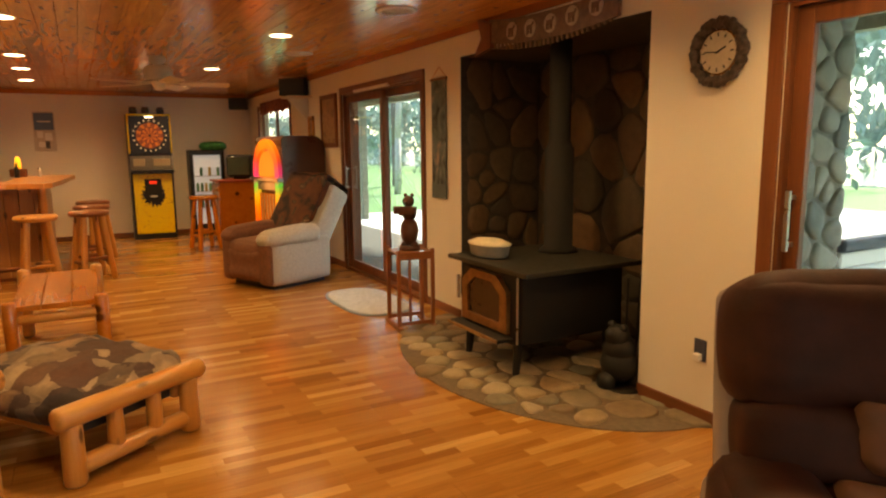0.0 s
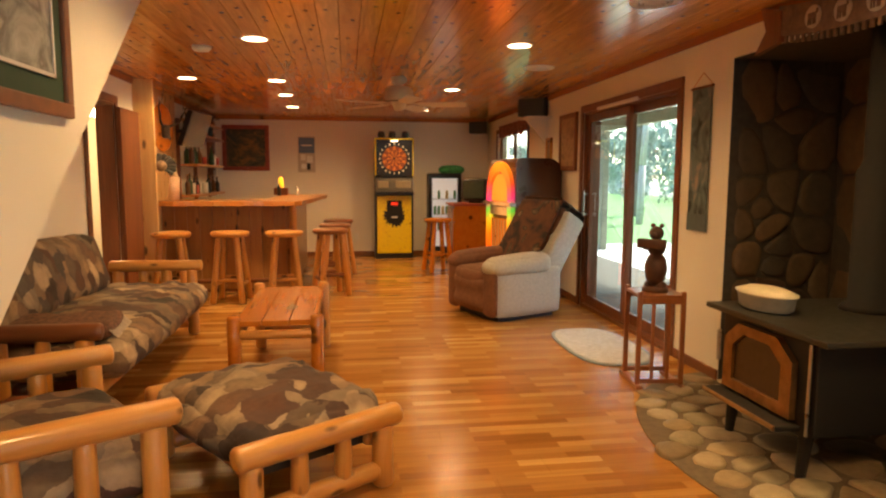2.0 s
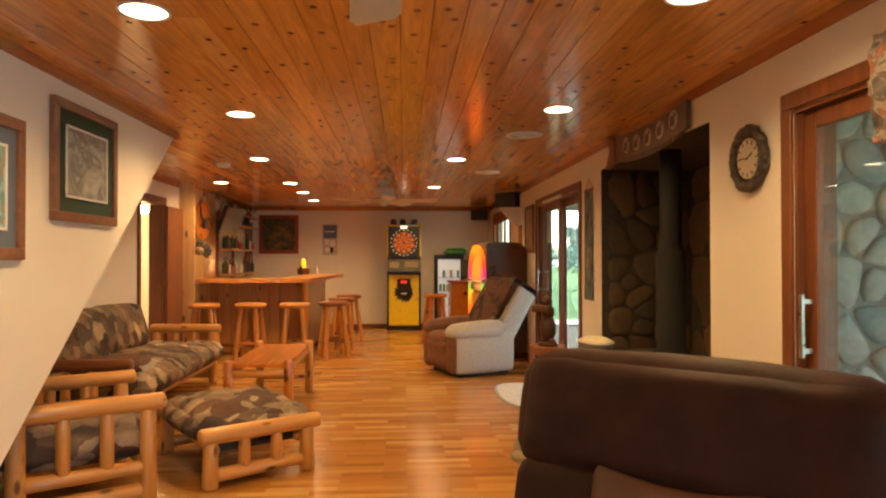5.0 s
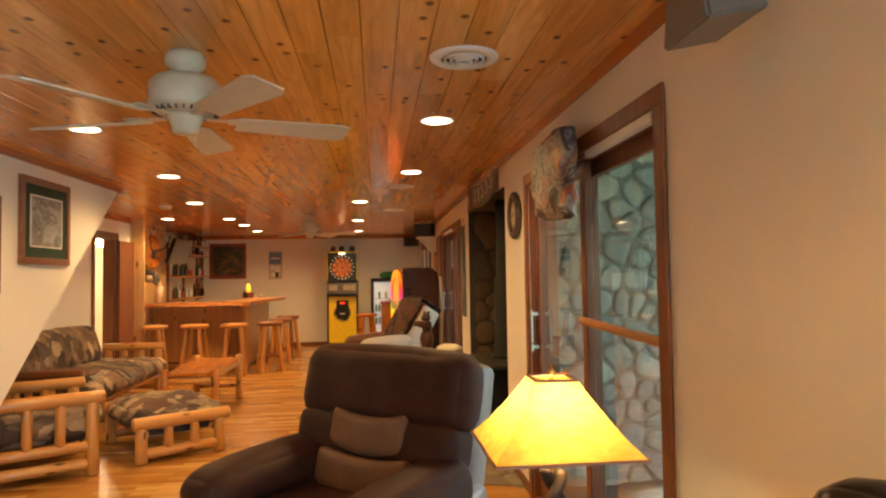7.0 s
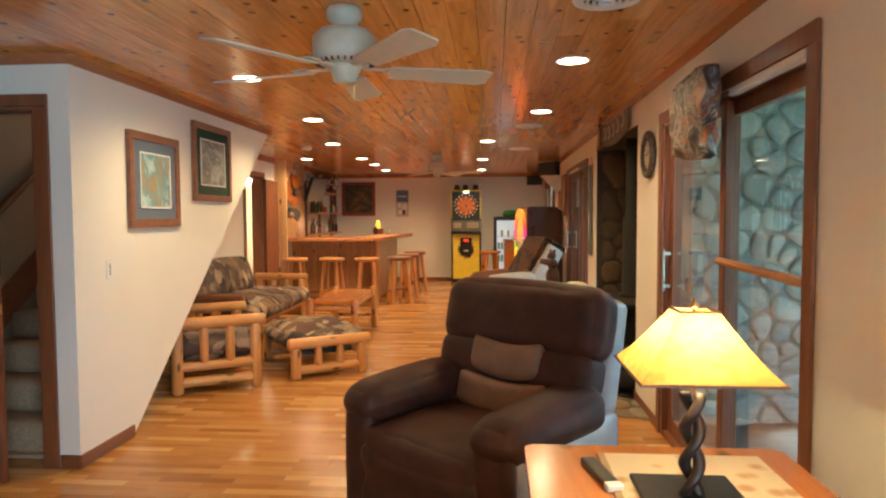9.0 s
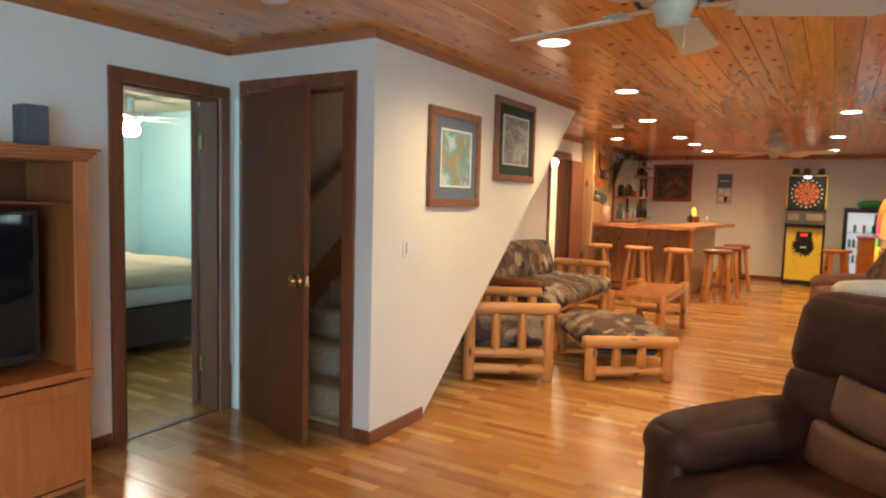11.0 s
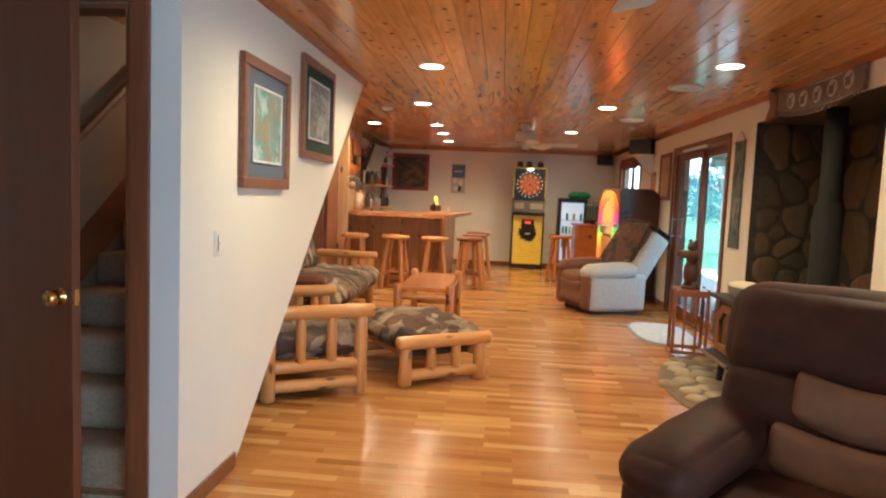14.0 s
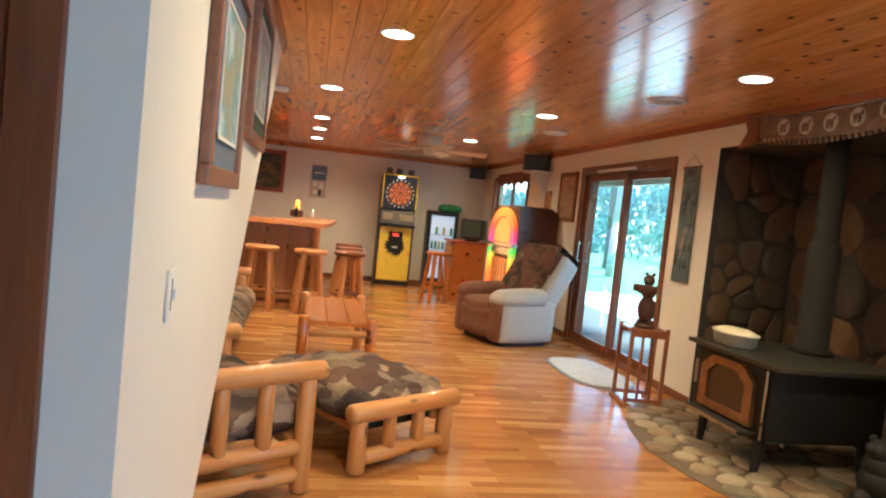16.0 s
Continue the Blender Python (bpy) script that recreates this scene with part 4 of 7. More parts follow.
# ottoman
ot = thing("log_ottoman", "honey coloured log footstool with a puffed camouflage cushion", "footstool", (0.085, 3.98, 0), 34)
arm_side(ot, -0.47, -0.31, 0.31, 0.315, 2, 60, rails=1, r=0.047)
arm_side(ot, 0.47, -0.31, 0.31, 0.315, 2, 80, rails=1, r=0.047)
for k, x in enumerate((-0.27, 0.27)):
    log("seat_rail", (x, -0.44, 0.215), (x, 0.44, 0.215), 0.032, M_LOGY, ot, 96 + k)
part("seat_frame", box(-0.26, 0.26, -0.42, 0.42, 0.20, 0.235), M_BLACK, ot, "dark cloth under the cushion")
part("cushion", cushion(-0.36, 0.36, -0.42, 0.42, 0.24, 0.405, 0.08, 0.055, 18, tuft=wrinkle(7, 0.03)), M_CAMO, ot, "puffed leaf camouflage cushion", True)

# couch under the stairs
co_ = thing("log_couch", "log framed futon couch with leaf camouflage mattress under the stairs", "couch", (-1.17, 5.63, 0))
arm_side(co_, -1.17, -0.30, 0.30, 0.575, 2, 110, mat=M_TRIMX, matz=M_LOG)
arm_side(co_, 1.17, -0.30, 0.30, 0.60, 2, 130)
log("front_rail", (0.30, -1.13, 0.24), (0.30, 1.13, 0.24), 0.045, M_LOGY, co_, 150)
log("back_rail", (-0.42, -1.13, 0.24), (-0.42, 1.13, 0.24), 0.045, M_LOGY, co_, 151)
part("mattress", cushion(-0.42, 0.46, -1.08, 1.10, 0.27, 0.475, 0.10, 0.03, 22, tuft=wrinkle(11, 0.03, 5)), M_CAMO, co_, "folded camouflage futon seat", True)
mb = pose(-0.36, 0, 0.44, 0, -17, 0)
part("back_cushion", cushion(-0.10, 0.10, -1.08, 1.02, -0.02, 0.47, 0.10, 0.03, 22, m=mb, tuft=wrinkle(13, 0.02, 5)), M_CAMO, co_, "camouflage futon back", True)
thr = thing("throw", "folded dark brown knitted throw on the couch", "blanket", (-1.10, 4.83, 0.50), 8)
M_THROW = plain("knitted_throw", (0.14, 0.07, 0.045), 0.95, vary=0.5, scale=40, bump=0.6)
part("fold", cushion(-0.28, 0.26, -0.22, 0.20, -0.02, 0.07, 0.04, 0.012, 12, tuft=wrinkle(17, 0.02)), M_THROW, thr, "", True)
bm = bmesh.new()
for k in range(14):
    add_tube(bm, (0.255, -0.2 + k * 0.03, 0.035), (0.30, -0.2 + k * 0.03, -0.01), 0.005, n=5)
part("fringe", bm, plain("cream_yarn", (0.5, 0.42, 0.32), 0.95), thr, "cream fringe")

# coffee table
ct = thing("coffee_table", "orange varnished plank coffee table with log legs", "table", (0.02, 5.62, 0))
for k in range(3):
    part("plank", box(-0.245 + k * 0.164, -0.245 + (k + 1) * 0.164 - 0.004, -0.62, 0.62, 0.455, 0.49, 0.005, 2), M_TABLE, ct)
for k, (x, y, h) in enumerate(((-0.25, -0.60, 0.52), (0.25, -0.60, 0.52), (-0.25, 0.60, 0.53), (0.25, 0.60, 0.53))):
    log("leg", (x, y, 0), (x, y, h), 0.042, M_LOG if y > 0 else M_TABLE, ct, 200 + k)
for y in (-0.60, 0.60):
    log("end_rail", (-0.22, y, 0.40), (0.22, y, 0.40), 0.03, M_LOGX, ct, 210)
    log("end_rail", (-0.22, y, 0.16), (0.22, y, 0.16), 0.025, M_LOGX, ct, 211)
for x in (-0.22, 0.22):
    log("side_rail", (x, -0.58, 0.42), (x, 0.58, 0.42), 0.028, M_LOGY, ct, 214)


def stool(at, turn, label, h=0.77, seat=M_LOGX, legs=M_LOG, group="stools at the bar"):
    s = thing("bar_stool", label, "bar stool", at, turn, group)
    bm = lathe([(0.14, h - 0.06), (0.19, h - 0.055), (0.205, h - 0.03), (0.203, h - 0.012), (0.19, h), (0.001, h + 0.002)], 22)
    part("seat", bm, seat, s, "", True)
    for k in range(4):
        a = math.pi / 4 + k * math.pi / 2
        c, d = math.cos(a), math.sin(a)
        log("leg", (0.225 * c, 0.225 * d, 0), (0.13 * c, 0.13 * d, h - 0.05), 0.033, legs, s, 300 + k)
    for k in range(4):
        a, b = math.pi / 4 + k * math.pi / 2, math.pi / 4 + (k + 1) * math.pi / 2
        z = 0.20 if k % 2 else 0.25
        r = 0.225 - 0.095 * z / h
        log("stretcher", (r * math.cos(a), r * math.sin(a), z), (r * math.cos(b), r * math.sin(b), z), 0.02, seat, s, 310 + k)
    return s


s0 = stool((-1.40, 8.25, 0), 4, "peeled log bar stool with a round slab seat")
for at, tr in (((-0.80, 8.28, 0), -6), ((-0.22, 8.27, 0), 9)):
    copy_thing(s0, pose(*at, 0, 0, tr))
s1 = stool((0.27, 8.55, 0), 20, "log bar stool with dark seat beside the bar end", seat=M_TRIMX, legs=M_LOG)
copy_thing(s1, pose(0.31, 9.35, 0, 0, 0, 5))
copy_thing(s1, pose(0.34, 10.15, 0, 0, 0, 31))
stool((1.76, 10.3, 0), 15, "orange log stool beside the cabinet", seat=M_TABLE, legs=M_TABLE)


# the bar
def bar():
    zt = 1.085
    b = thing("bar_counter", "knotty pine bar with a thick live edge slab top", "bar", (-0.17, 0.30, 0))
    rnd = random.Random(4)
    pts = [(-1.48, 8.26)]
    n = 14
    for k in range(1, n):
        pts.append((-1.48 + 1.50 * k / n, 8.26 + 0.02 * math.sin(k * 1.9) + rnd.uniform(-0.012, 0.012)))
    pts += [(0.04, 8.24), (0.12, 8.32)]
    for k in range(1, 10):
        pts.append((0.12 + 0.20 * k / 10 + rnd.uniform(-0.012, 0.012), 8.32 + 2.5 * k / 10))
    pts += [(0.33, 10.9), (0.24, 11.0), (-0.32, 11.0), (-0.36, 8.95), (-1.48, 8.9)]
    part("top", prism(pts, "z", zt - 0.055, zt), M_BARTOP, b, "glossy live edge slab top")
    x = -1.48
    k = 0
    while x < -0.02:
        w = min(0.14, 0.0 - x)
        part("front_board", box(x + 0.002, x + w - 0.002, 8.56, 8.585, 0.04, zt - 0.056, 0.004, 1), M_BAR, b)
        x += w
    y = 8.58
    while y < 10.75:
        part("side_board", box(-0.005, 0.02, y + 0.002, y + 0.138, 0.04, zt - 0.056, 0.004, 1), M_BAR, b)
        y += 0.14
    part("carcass", box(-1.48, -0.006, 8.586, 8.62, 0.0, zt - 0.056), M_TRIM, b)
    part("carcass", box(-0.05, -0.006, 8.621, 10.85, 0.0, zt - 0.056), M_TRIM, b)
    log("corner_post", (0.0, 8.55, 0), (0.0, 8.55, zt - 0.056), 0.045, M_LOG, b, 400)
    part("foot_rail", tube((-1.48, 8.40, 0.16), (0.0, 8.40, 0.16), 0.025, n=10), M_TRIMX, b)
    for xx in (-1.3, -0.7, -0.1):
        part("rail_bracket", box(xx, xx + 0.03, 8.40, 8.56, 0.14, 0.17), M_IRON, b)


bar()
ln = thing("candle_lantern", "small lantern with a glowing amber candle on the bar", "lamp", (-0.50, 10.9, 1.086))
part("tray", box(-0.10, 0.10, -0.07, 0.07, 0, 0.11, 0.012, 2), M_TRIMX, ln, "brown wooden block")
part("candle", lathe([(0.035, 0.11), (0.04, 0.15), (0.035, 0.24), (0.012, 0.27)], 14), lit_mat("amber_glow", (1.0, 0.36, 0.02), 0.4), ln, "amber glowing flame shade", True)
bt = thing("bottle", "small dark bottle standing on the bar", "bottle", (-0.50, 10.6, 1.086))
part("glass", lathe([(0.03, 0), (0.03, 0.12), (0.012, 0.15), (0.012, 0.19)], 12), M_BLACK, bt, "", True)
bt2 = thing("salt_shaker", "small white shaker on the bar", "shaker", (-0.25, 10.7, 1.086))
part("jar", lathe([(0.022, 0), (0.024, 0.07), (0.018, 0.10)], 12), M_WHITE, bt2, "", True)
part("cap", lathe([(0.02, 0.10), (0.019, 0.12), (0.01, 0.13)], 12), M_STEEL, bt2, "steel cap", True)

# knotty pine wall beside the bar with its decorations
M_PINEZ = wood("yellow_knotty_pine", (0.58, 0.34, 0.13), (0.76, 0.52, 0.24), "z", 0.35, 0.3, knots=2.0)
pw_ = struct("pine_panelling", box(XB, XB + 0.02, 8.2, 9.7, 0, 2.349), M_PINEZ, "knotty pine board panelling beside the bar", "panelling")
for k in range(10):
    part("board", box(XB + 0.0201, XB + 0.035, 8.2 + k * 0.15 + 0.002, 8.2 + (k + 1) * 0.15 - 0.002, 0, 2.348, 0.004, 1), M_PINEZ, pw_)
part("end_board", box(XB + 0.0, XB + 0.20, 8.16, 8.198, 0, 2.348, 0.004, 1), M_PINEZ, pw_)


def antlers():
    a = thing("antler_mount", "dark deer antlers on a round orange wooden plaque", "antlers", (XB + 0.12, 8.75, 1.90), 62)
    bm = lathe([(0.001, 0), (0.19, 0), (0.2, 0.01), (0.19, 0.025), (0.001, 0.026)], 24)
    bmesh.ops.rotate(bm, verts=bm.verts, cent=(0, 0, 0), matrix=Matrix.Rotation(radians(90), 3, "X"))
    bmesh.ops.scale(bm, verts=bm.verts, vec=(0.8, 1, 1.35))
    part("plaque", bm, M_TABLE, a, "orange oval wooden plaque", True)
    M_HORN = plain("dark_horn", (0.05, 0.03, 0.02), 0.5)
    for s in (-1, 1):
        bm = bmesh.new()
        p = [Vector((0.02 * s, -0.05, 0)), Vector((0.14 * s, -0.12, 0.06)), Vector((0.20 * s, -0.16, 0.20)), Vector((0.13 * s, -0.16, 0.33))]
        for i in range(3):
            add_tube(bm, p[i], p[i + 1], 0.016 - 0.004 * i, 0.012 - 0.004 * i, n=7)
            add_tube(bm, p[i + 1], p[i + 1] + Vector((0.02 * s, -0.03, 0.11)), 0.009, 0.003, n=6)
        part("antler", bm, M_HORN, a, "", True)
    part("skull", cushion(-0.04, 0.04, -0.10, -0.02, -0.12, 0.03, 0.03, 0, 6), M_HORN, a, "", True)


antlers()
hat = thing("hunting_trophy", "dark feathered fan trophy hanging on the pine wall", "trophy", (XB + 0.17, 8.40, 1.47), 30)
bm = bmesh.new()
for k in range(13):
    a = radians(-40 + k * 22)
    c, s = math.cos(a), math.sin(a)
    add_tube(bm, (0, -0.02, 0), (0.17 * c, -0.03 - 0.004 * k, 0.13 * s), 0.012, 0.028, n=6)
part("feathers", bm, plain("dark_feather", (0.06, 0.055, 0.05), 0.8, vary=0.5), hat, "", True)
bm = bmesh.new()
bmesh.ops.create_icosphere(bm, subdivisions=2, radius=0.06, matrix=Matrix.Translation((0, -0.08, 0)))
part("body", bm, plain("tan_feather", (0.26, 0.17, 0.11), 0.9, vary=0.4), hat, "", True)

tv = thing("wall_television", "black flat television tilted on a wall bracket by the bar", "television", (XB + 0.36, 9.45, 1.92), 80)
mt = pose(0, 0, 0, 20, 0, 0)
part("cabinet", box(-0.32, 0.32, 0, 0.06, -0.22, 0.22, 0.008, 2, m=mt), M_BLACK, tv)
part("screen", box(-0.30, 0.30, -0.006, -0.001, -0.20, 0.20, m=mt), plain("grey_glass_screen", (0.12, 0.13, 0.15), 0.15, vary=0.05, bump=0), tv, "dark glossy screen")
part("bracket", tube((0, 0.06, 0), (0.12, 0.30, 0.0), 0.02, n=8), M_IRON, tv)


def shelves():
    sh = thing("bar_shelves", "open pine shelves on the wall behind the bar", "shelves", (XB, 0, 0))
    for z in (1.12, 1.52, 1.92):
        part("shelf", box(0.0, 0.26, 9.85, 11.7, z - 0.03, z, 0.004, 1), M_BARTOP, sh, "varnished pine shelf")
    for y in (9.82, 10.75, 11.70):
        part("upright", box(0.0, 0.05, y, y + 0.03, 1.03, 2.1, 0.004, 1), M_TRIM, sh)
    rnd = random.Random(12)
    glass = [plain("brown_glass", (0.10, 0.04, 0.015), 0.1, bump=0), plain("green_glass", (0.03, 0.07, 0.03), 0.1, bump=0), plain("pale_ceramic", (0.6, 0.56, 0.5), 0.3, bump=0), plain("dark_glass", (0.02, 0.02, 0.02), 0.1, bump=0), plain("red_label", (0.35, 0.05, 0.03), 0.4)]
    protos = []
    for k, (gm, r, h, lab) in enumerate(((glass[0], 0.036, 0.26, "tall brown glass bottle on a shelf"), (glass[1], 0.038, 0.28, "tall green glass bottle on a shelf"), (glass[2], 0.045, 0.15, "pale ceramic mug on a shelf"), (glass[3], 0.035, 0.24, "dark glass liquor bottle on a shelf"), (glass[4], 0.04, 0.12, "short red tin on a shelf"))):
        b = thing("bottle" if h > 0.2 else "mug", lab, "bottle" if h > 0.2 else "mug", (XB + 0.1, 9.95 + k * 0.12, 1.12), 0, "things on the bar shelves")
        if h > 0.2:
            part("body", lathe([(r * 0.9, 0), (r, 0.01), (r, h * 0.55), (r * 0.35, h * 0.72), (r * 0.33, h * 0.95)], 12), gm, b, "", True)
            part("cap", lathe([(r * 0.38, h * 0.95), (r * 0.38, h)], 10), M_BRASS, b, "metal cap")
        else:
            part("body", lathe([(r * 0.9, 0), (r, 0.01), (r, h), (r * 0.85, h), (r * 0.85, h * 0.9)], 14), gm, b, "", True)
        protos.append(b)
    for z in (1.12, 1.52, 1.92):
        for k in range(15):
            y = 9.92 + k * 0.118
            if (z == 1.12 and k < 5) or abs(y - 10.765) < 0.07:
                continue
            copy_thing(protos[rnd.randrange(5)], pose(XB + rnd.uniform(0.07, 0.19), y, z, 0, 0, rnd.uniform(0, 90)))


shelves()
st2 = thing("deer_figure", "pale carved deer figure on the end of the bar", "figurine", (-1.50, 8.8, 1.086), 20)
st2.matrix_basis = st2.matrix_basis @ Matrix.Scale(1.35, 4)
part("figure", (lambda bm: (add_tube(bm, (0, 0, 0), (0.02, 0, 0.20), 0.05, 0.04, n=8), add_tube(bm, (0.02, 0, 0.18), (-0.03, 0, 0.33), 0.035, 0.028, n=8), add_tube(bm, (-0.03, 0, 0.32), (-0.08, 0, 0.30), 0.028, 0.015, n=8), bm)[-1])(bmesh.new()), plain("pale_carving", (0.62, 0.42, 0.28), 0.5), st2, "", True)
tl = thing("tall_grey_panel", "tall narrow grey framed mirror in the bar corner", "mirror", (XB + 0.03, 11.95, 1.55))
part("frame", box(0, 0.03, -0.13, 0.13, -0.5, 0.5, 0.006, 1), M_TRIM, tl)
part("glass", box(0.031, 0.034, -0.10, 0.10, -0.46, 0.46), plain("grey_mirror", (0.25, 0.25, 0.25), 0.1, 0.8, bump=0), tl)


# ---- pictures ----
def art(name, stops, scale, seed):
    m = Mat(name, stops[0][1], 0.5)
    co = m.co((1, 1, 1))
    mp = m.n("ShaderNodeMapping", Vector=co)
    mp.inputs["Location"].default_value = (seed, seed * 2, 0)
    n = m.noise(mp.outputs[0], scale, 5, 0.6, 1.5)
    m.base(m.ramp(n, stops))
    return m.m


def framed(name, label, m, w, h, fw, frame_mat, mat_col, art_mat, matw=0.07, t=0.03, cat="framed picture"):
    """A framed print in the local xz plane, facing -y."""
    f = thing(name, label, cat)
    f.matrix_basis = m
    bm = bmesh.new()
    for a in ((-w / 2, w / 2, h / 2 - fw, h / 2), (-w / 2, w / 2, -h / 2, -h / 2 + fw), (-w / 2, -w / 2 + fw, -h / 2 + fw, h / 2 - fw), (w / 2 - fw, w / 2, -h / 2 + fw, h / 2 - fw)):
        add_box(bm, a[0], a[1], -t, 0, a[2], a[3], 0.006, 2)
    part("frame", bm, frame_mat, f)
    part("mount", box(-w / 2 + fw - 0.002, w / 2 - fw + 0.002, -t * 0.5, -0.001, -h / 2 + fw - 0.002, h / 2 - fw + 0.002), mat_col, f, "coloured card mount")
    part("print", box(-w / 2 + fw + matw, w / 2 - fw - matw, -t * 0.5 - 0.004, -t * 0.5 - 0.001, -h / 2 + fw + matw, h / 2 - fw - matw), art_mat, f, "printed picture")
    return f


M_FRAMEW = plain("walnut_frame", (0.22, 0.095, 0.05), 0.4, vary=0.2)
M_SLATE = plain("slate_mount_card", (0.13, 0.16, 0.22), 0.8, vary=0.05)
M_GREENC = plain("green_mount_card", (0.025, 0.06, 0.035), 0.8, vary=0.05)
A1 = art("lake_print", [(0.28, (0.60, 0.68, 0.68)), (0.42, (0.42, 0.54, 0.55)), (0.50, (0.13, 0.30, 0.36)), (0.56, (0.36, 0.24, 0.10)), (0.62, (0.22, 0.38, 0.38)), (0.75, (0.66, 0.70, 0.68))], 4.2, 3)
A2 = art("deer_print", [(0.25, (0.60, 0.62, 0.58)), (0.42, (0.36, 0.37, 0.34)), (0.55, (0.17, 0.17, 0.15)), (0.64, (0.42, 0.43, 0.40)), (0.8, (0.62, 0.62, 0.58))], 5, 9)
pA = framed("framed_print", "walnut framed lake print with a slate blue mount", pose(XL + 0.001, 2.23, 1.69, 0, 0, 90), 0.67, 0.64, 0.055, M_FRAMEW, M_SLATE, A1, 0.075)
pB = framed("framed_print", "walnut framed deer print with a dark green mount", pose(XL + 0.001, 3.17, 1.885, 0, 0, 90), 0.72, 0.63, 0.05, M_FRAMEW, M_GREENC, A2, 0.075)
for p, (w, h) in ((pA, (0.41, 0.38)), (pB, (0.47, 0.38))):
    bm = bmesh.new()
    for a in ((-w / 2, w / 2, h / 2 - 0.012, h / 2), (-w / 2, w / 2, -h / 2, -h / 2 + 0.012), (-w / 2, -w / 2 + 0.012, -h / 2, h / 2), (w / 2 - 0.012, w / 2, -h / 2, h / 2)):
        add_box(bm, a[0], a[1], -0.024, -0.020, a[2], a[3])
    part("mount_edge", bm, M_WHITE, p, "white inner mount edge")
M_REDF = plain("red_frame", (0.30, 0.06, 0.03), 0.5, vary=0.2)
A3 = art("dark_landscape", [(0.3, (0.02, 0.03, 0.015)), (0.5, (0.08, 0.07, 0.03)), (0.65, (0.28, 0.14, 0.04)), (0.8, (0.10, 0.05, 0.03))], 5, 5)
framed("framed_picture", "red framed dark landscape painting behind the bar", pose(-1.19, YF - 0.001, 1.83, 0, 0, 0), 0.76, 0.75, 0.06, M_REDF, M_REDF, A3, 0.01)
A4 = art("brown_antique_print", [(0.3, (0.24, 0.12, 0.06)), (0.5, (0.42, 0.27, 0.14)), (0.7, (0.10, 0.06, 0.04))], 6, 12)
framed("framed_print", "dark framed tall print beside the glass door", pose(XR - 0.001, 8.06, 1.75, 0, 0, -90), 0.56, 0.63, 0.05, M_TRIM, M_TRIM, A4, 0.005)
framed("small_framed_print", "small tan framed print on the wall near the window", pose(XR - 0.001, 8.75, 1.70, 0, 0, -90), 0.2, 0.28, 0.025, M_LOG, M_TRIM, A4, 0.02)
sg = thing("wall_sign", "tin sign with blue sky above white and dark shapes", "sign", (-0.20, YF - 0.002, 1.73))
bm = box(-0.145, 0.145, -0.012, 0, -0.30, 0.30, 0.005, 1)
part("plate", bm, plain("cream_sign_enamel", (0.55, 0.48, 0.40), 0.4), sg)
part("upper_field", box(-0.13, 0.13, -0.016, -0.0125, 0.02, 0.28), plain("blue_sign_enamel", (0.10, 0.16, 0.28), 0.4), sg, "slate blue upper field")
bm = bmesh.new()
for k, (x, z, w, h) in enumerate(((-0.06, -0.05, 0.08, 0.10), (0.05, -0.08, 0.10, 0.12), (-0.03, -0.2, 0.12, 0.08))):
    add_box(bm, x - w / 2, x + w / 2, -0.018, -0.0135, z - h / 2, z + h / 2)
part("motif", bm, M_WHITE, sg, "white building shapes")
part("dark_motif", box(0.0, 0.06, -0.019, -0.0135, -0.26, -0.15), M_BLACK, sg, "dark lower shape")
part("lettering", box(-0.09, 0.09, -0.020, -0.0165, 0.14, 0.16), M_WHITE, sg, "line of small lettering")


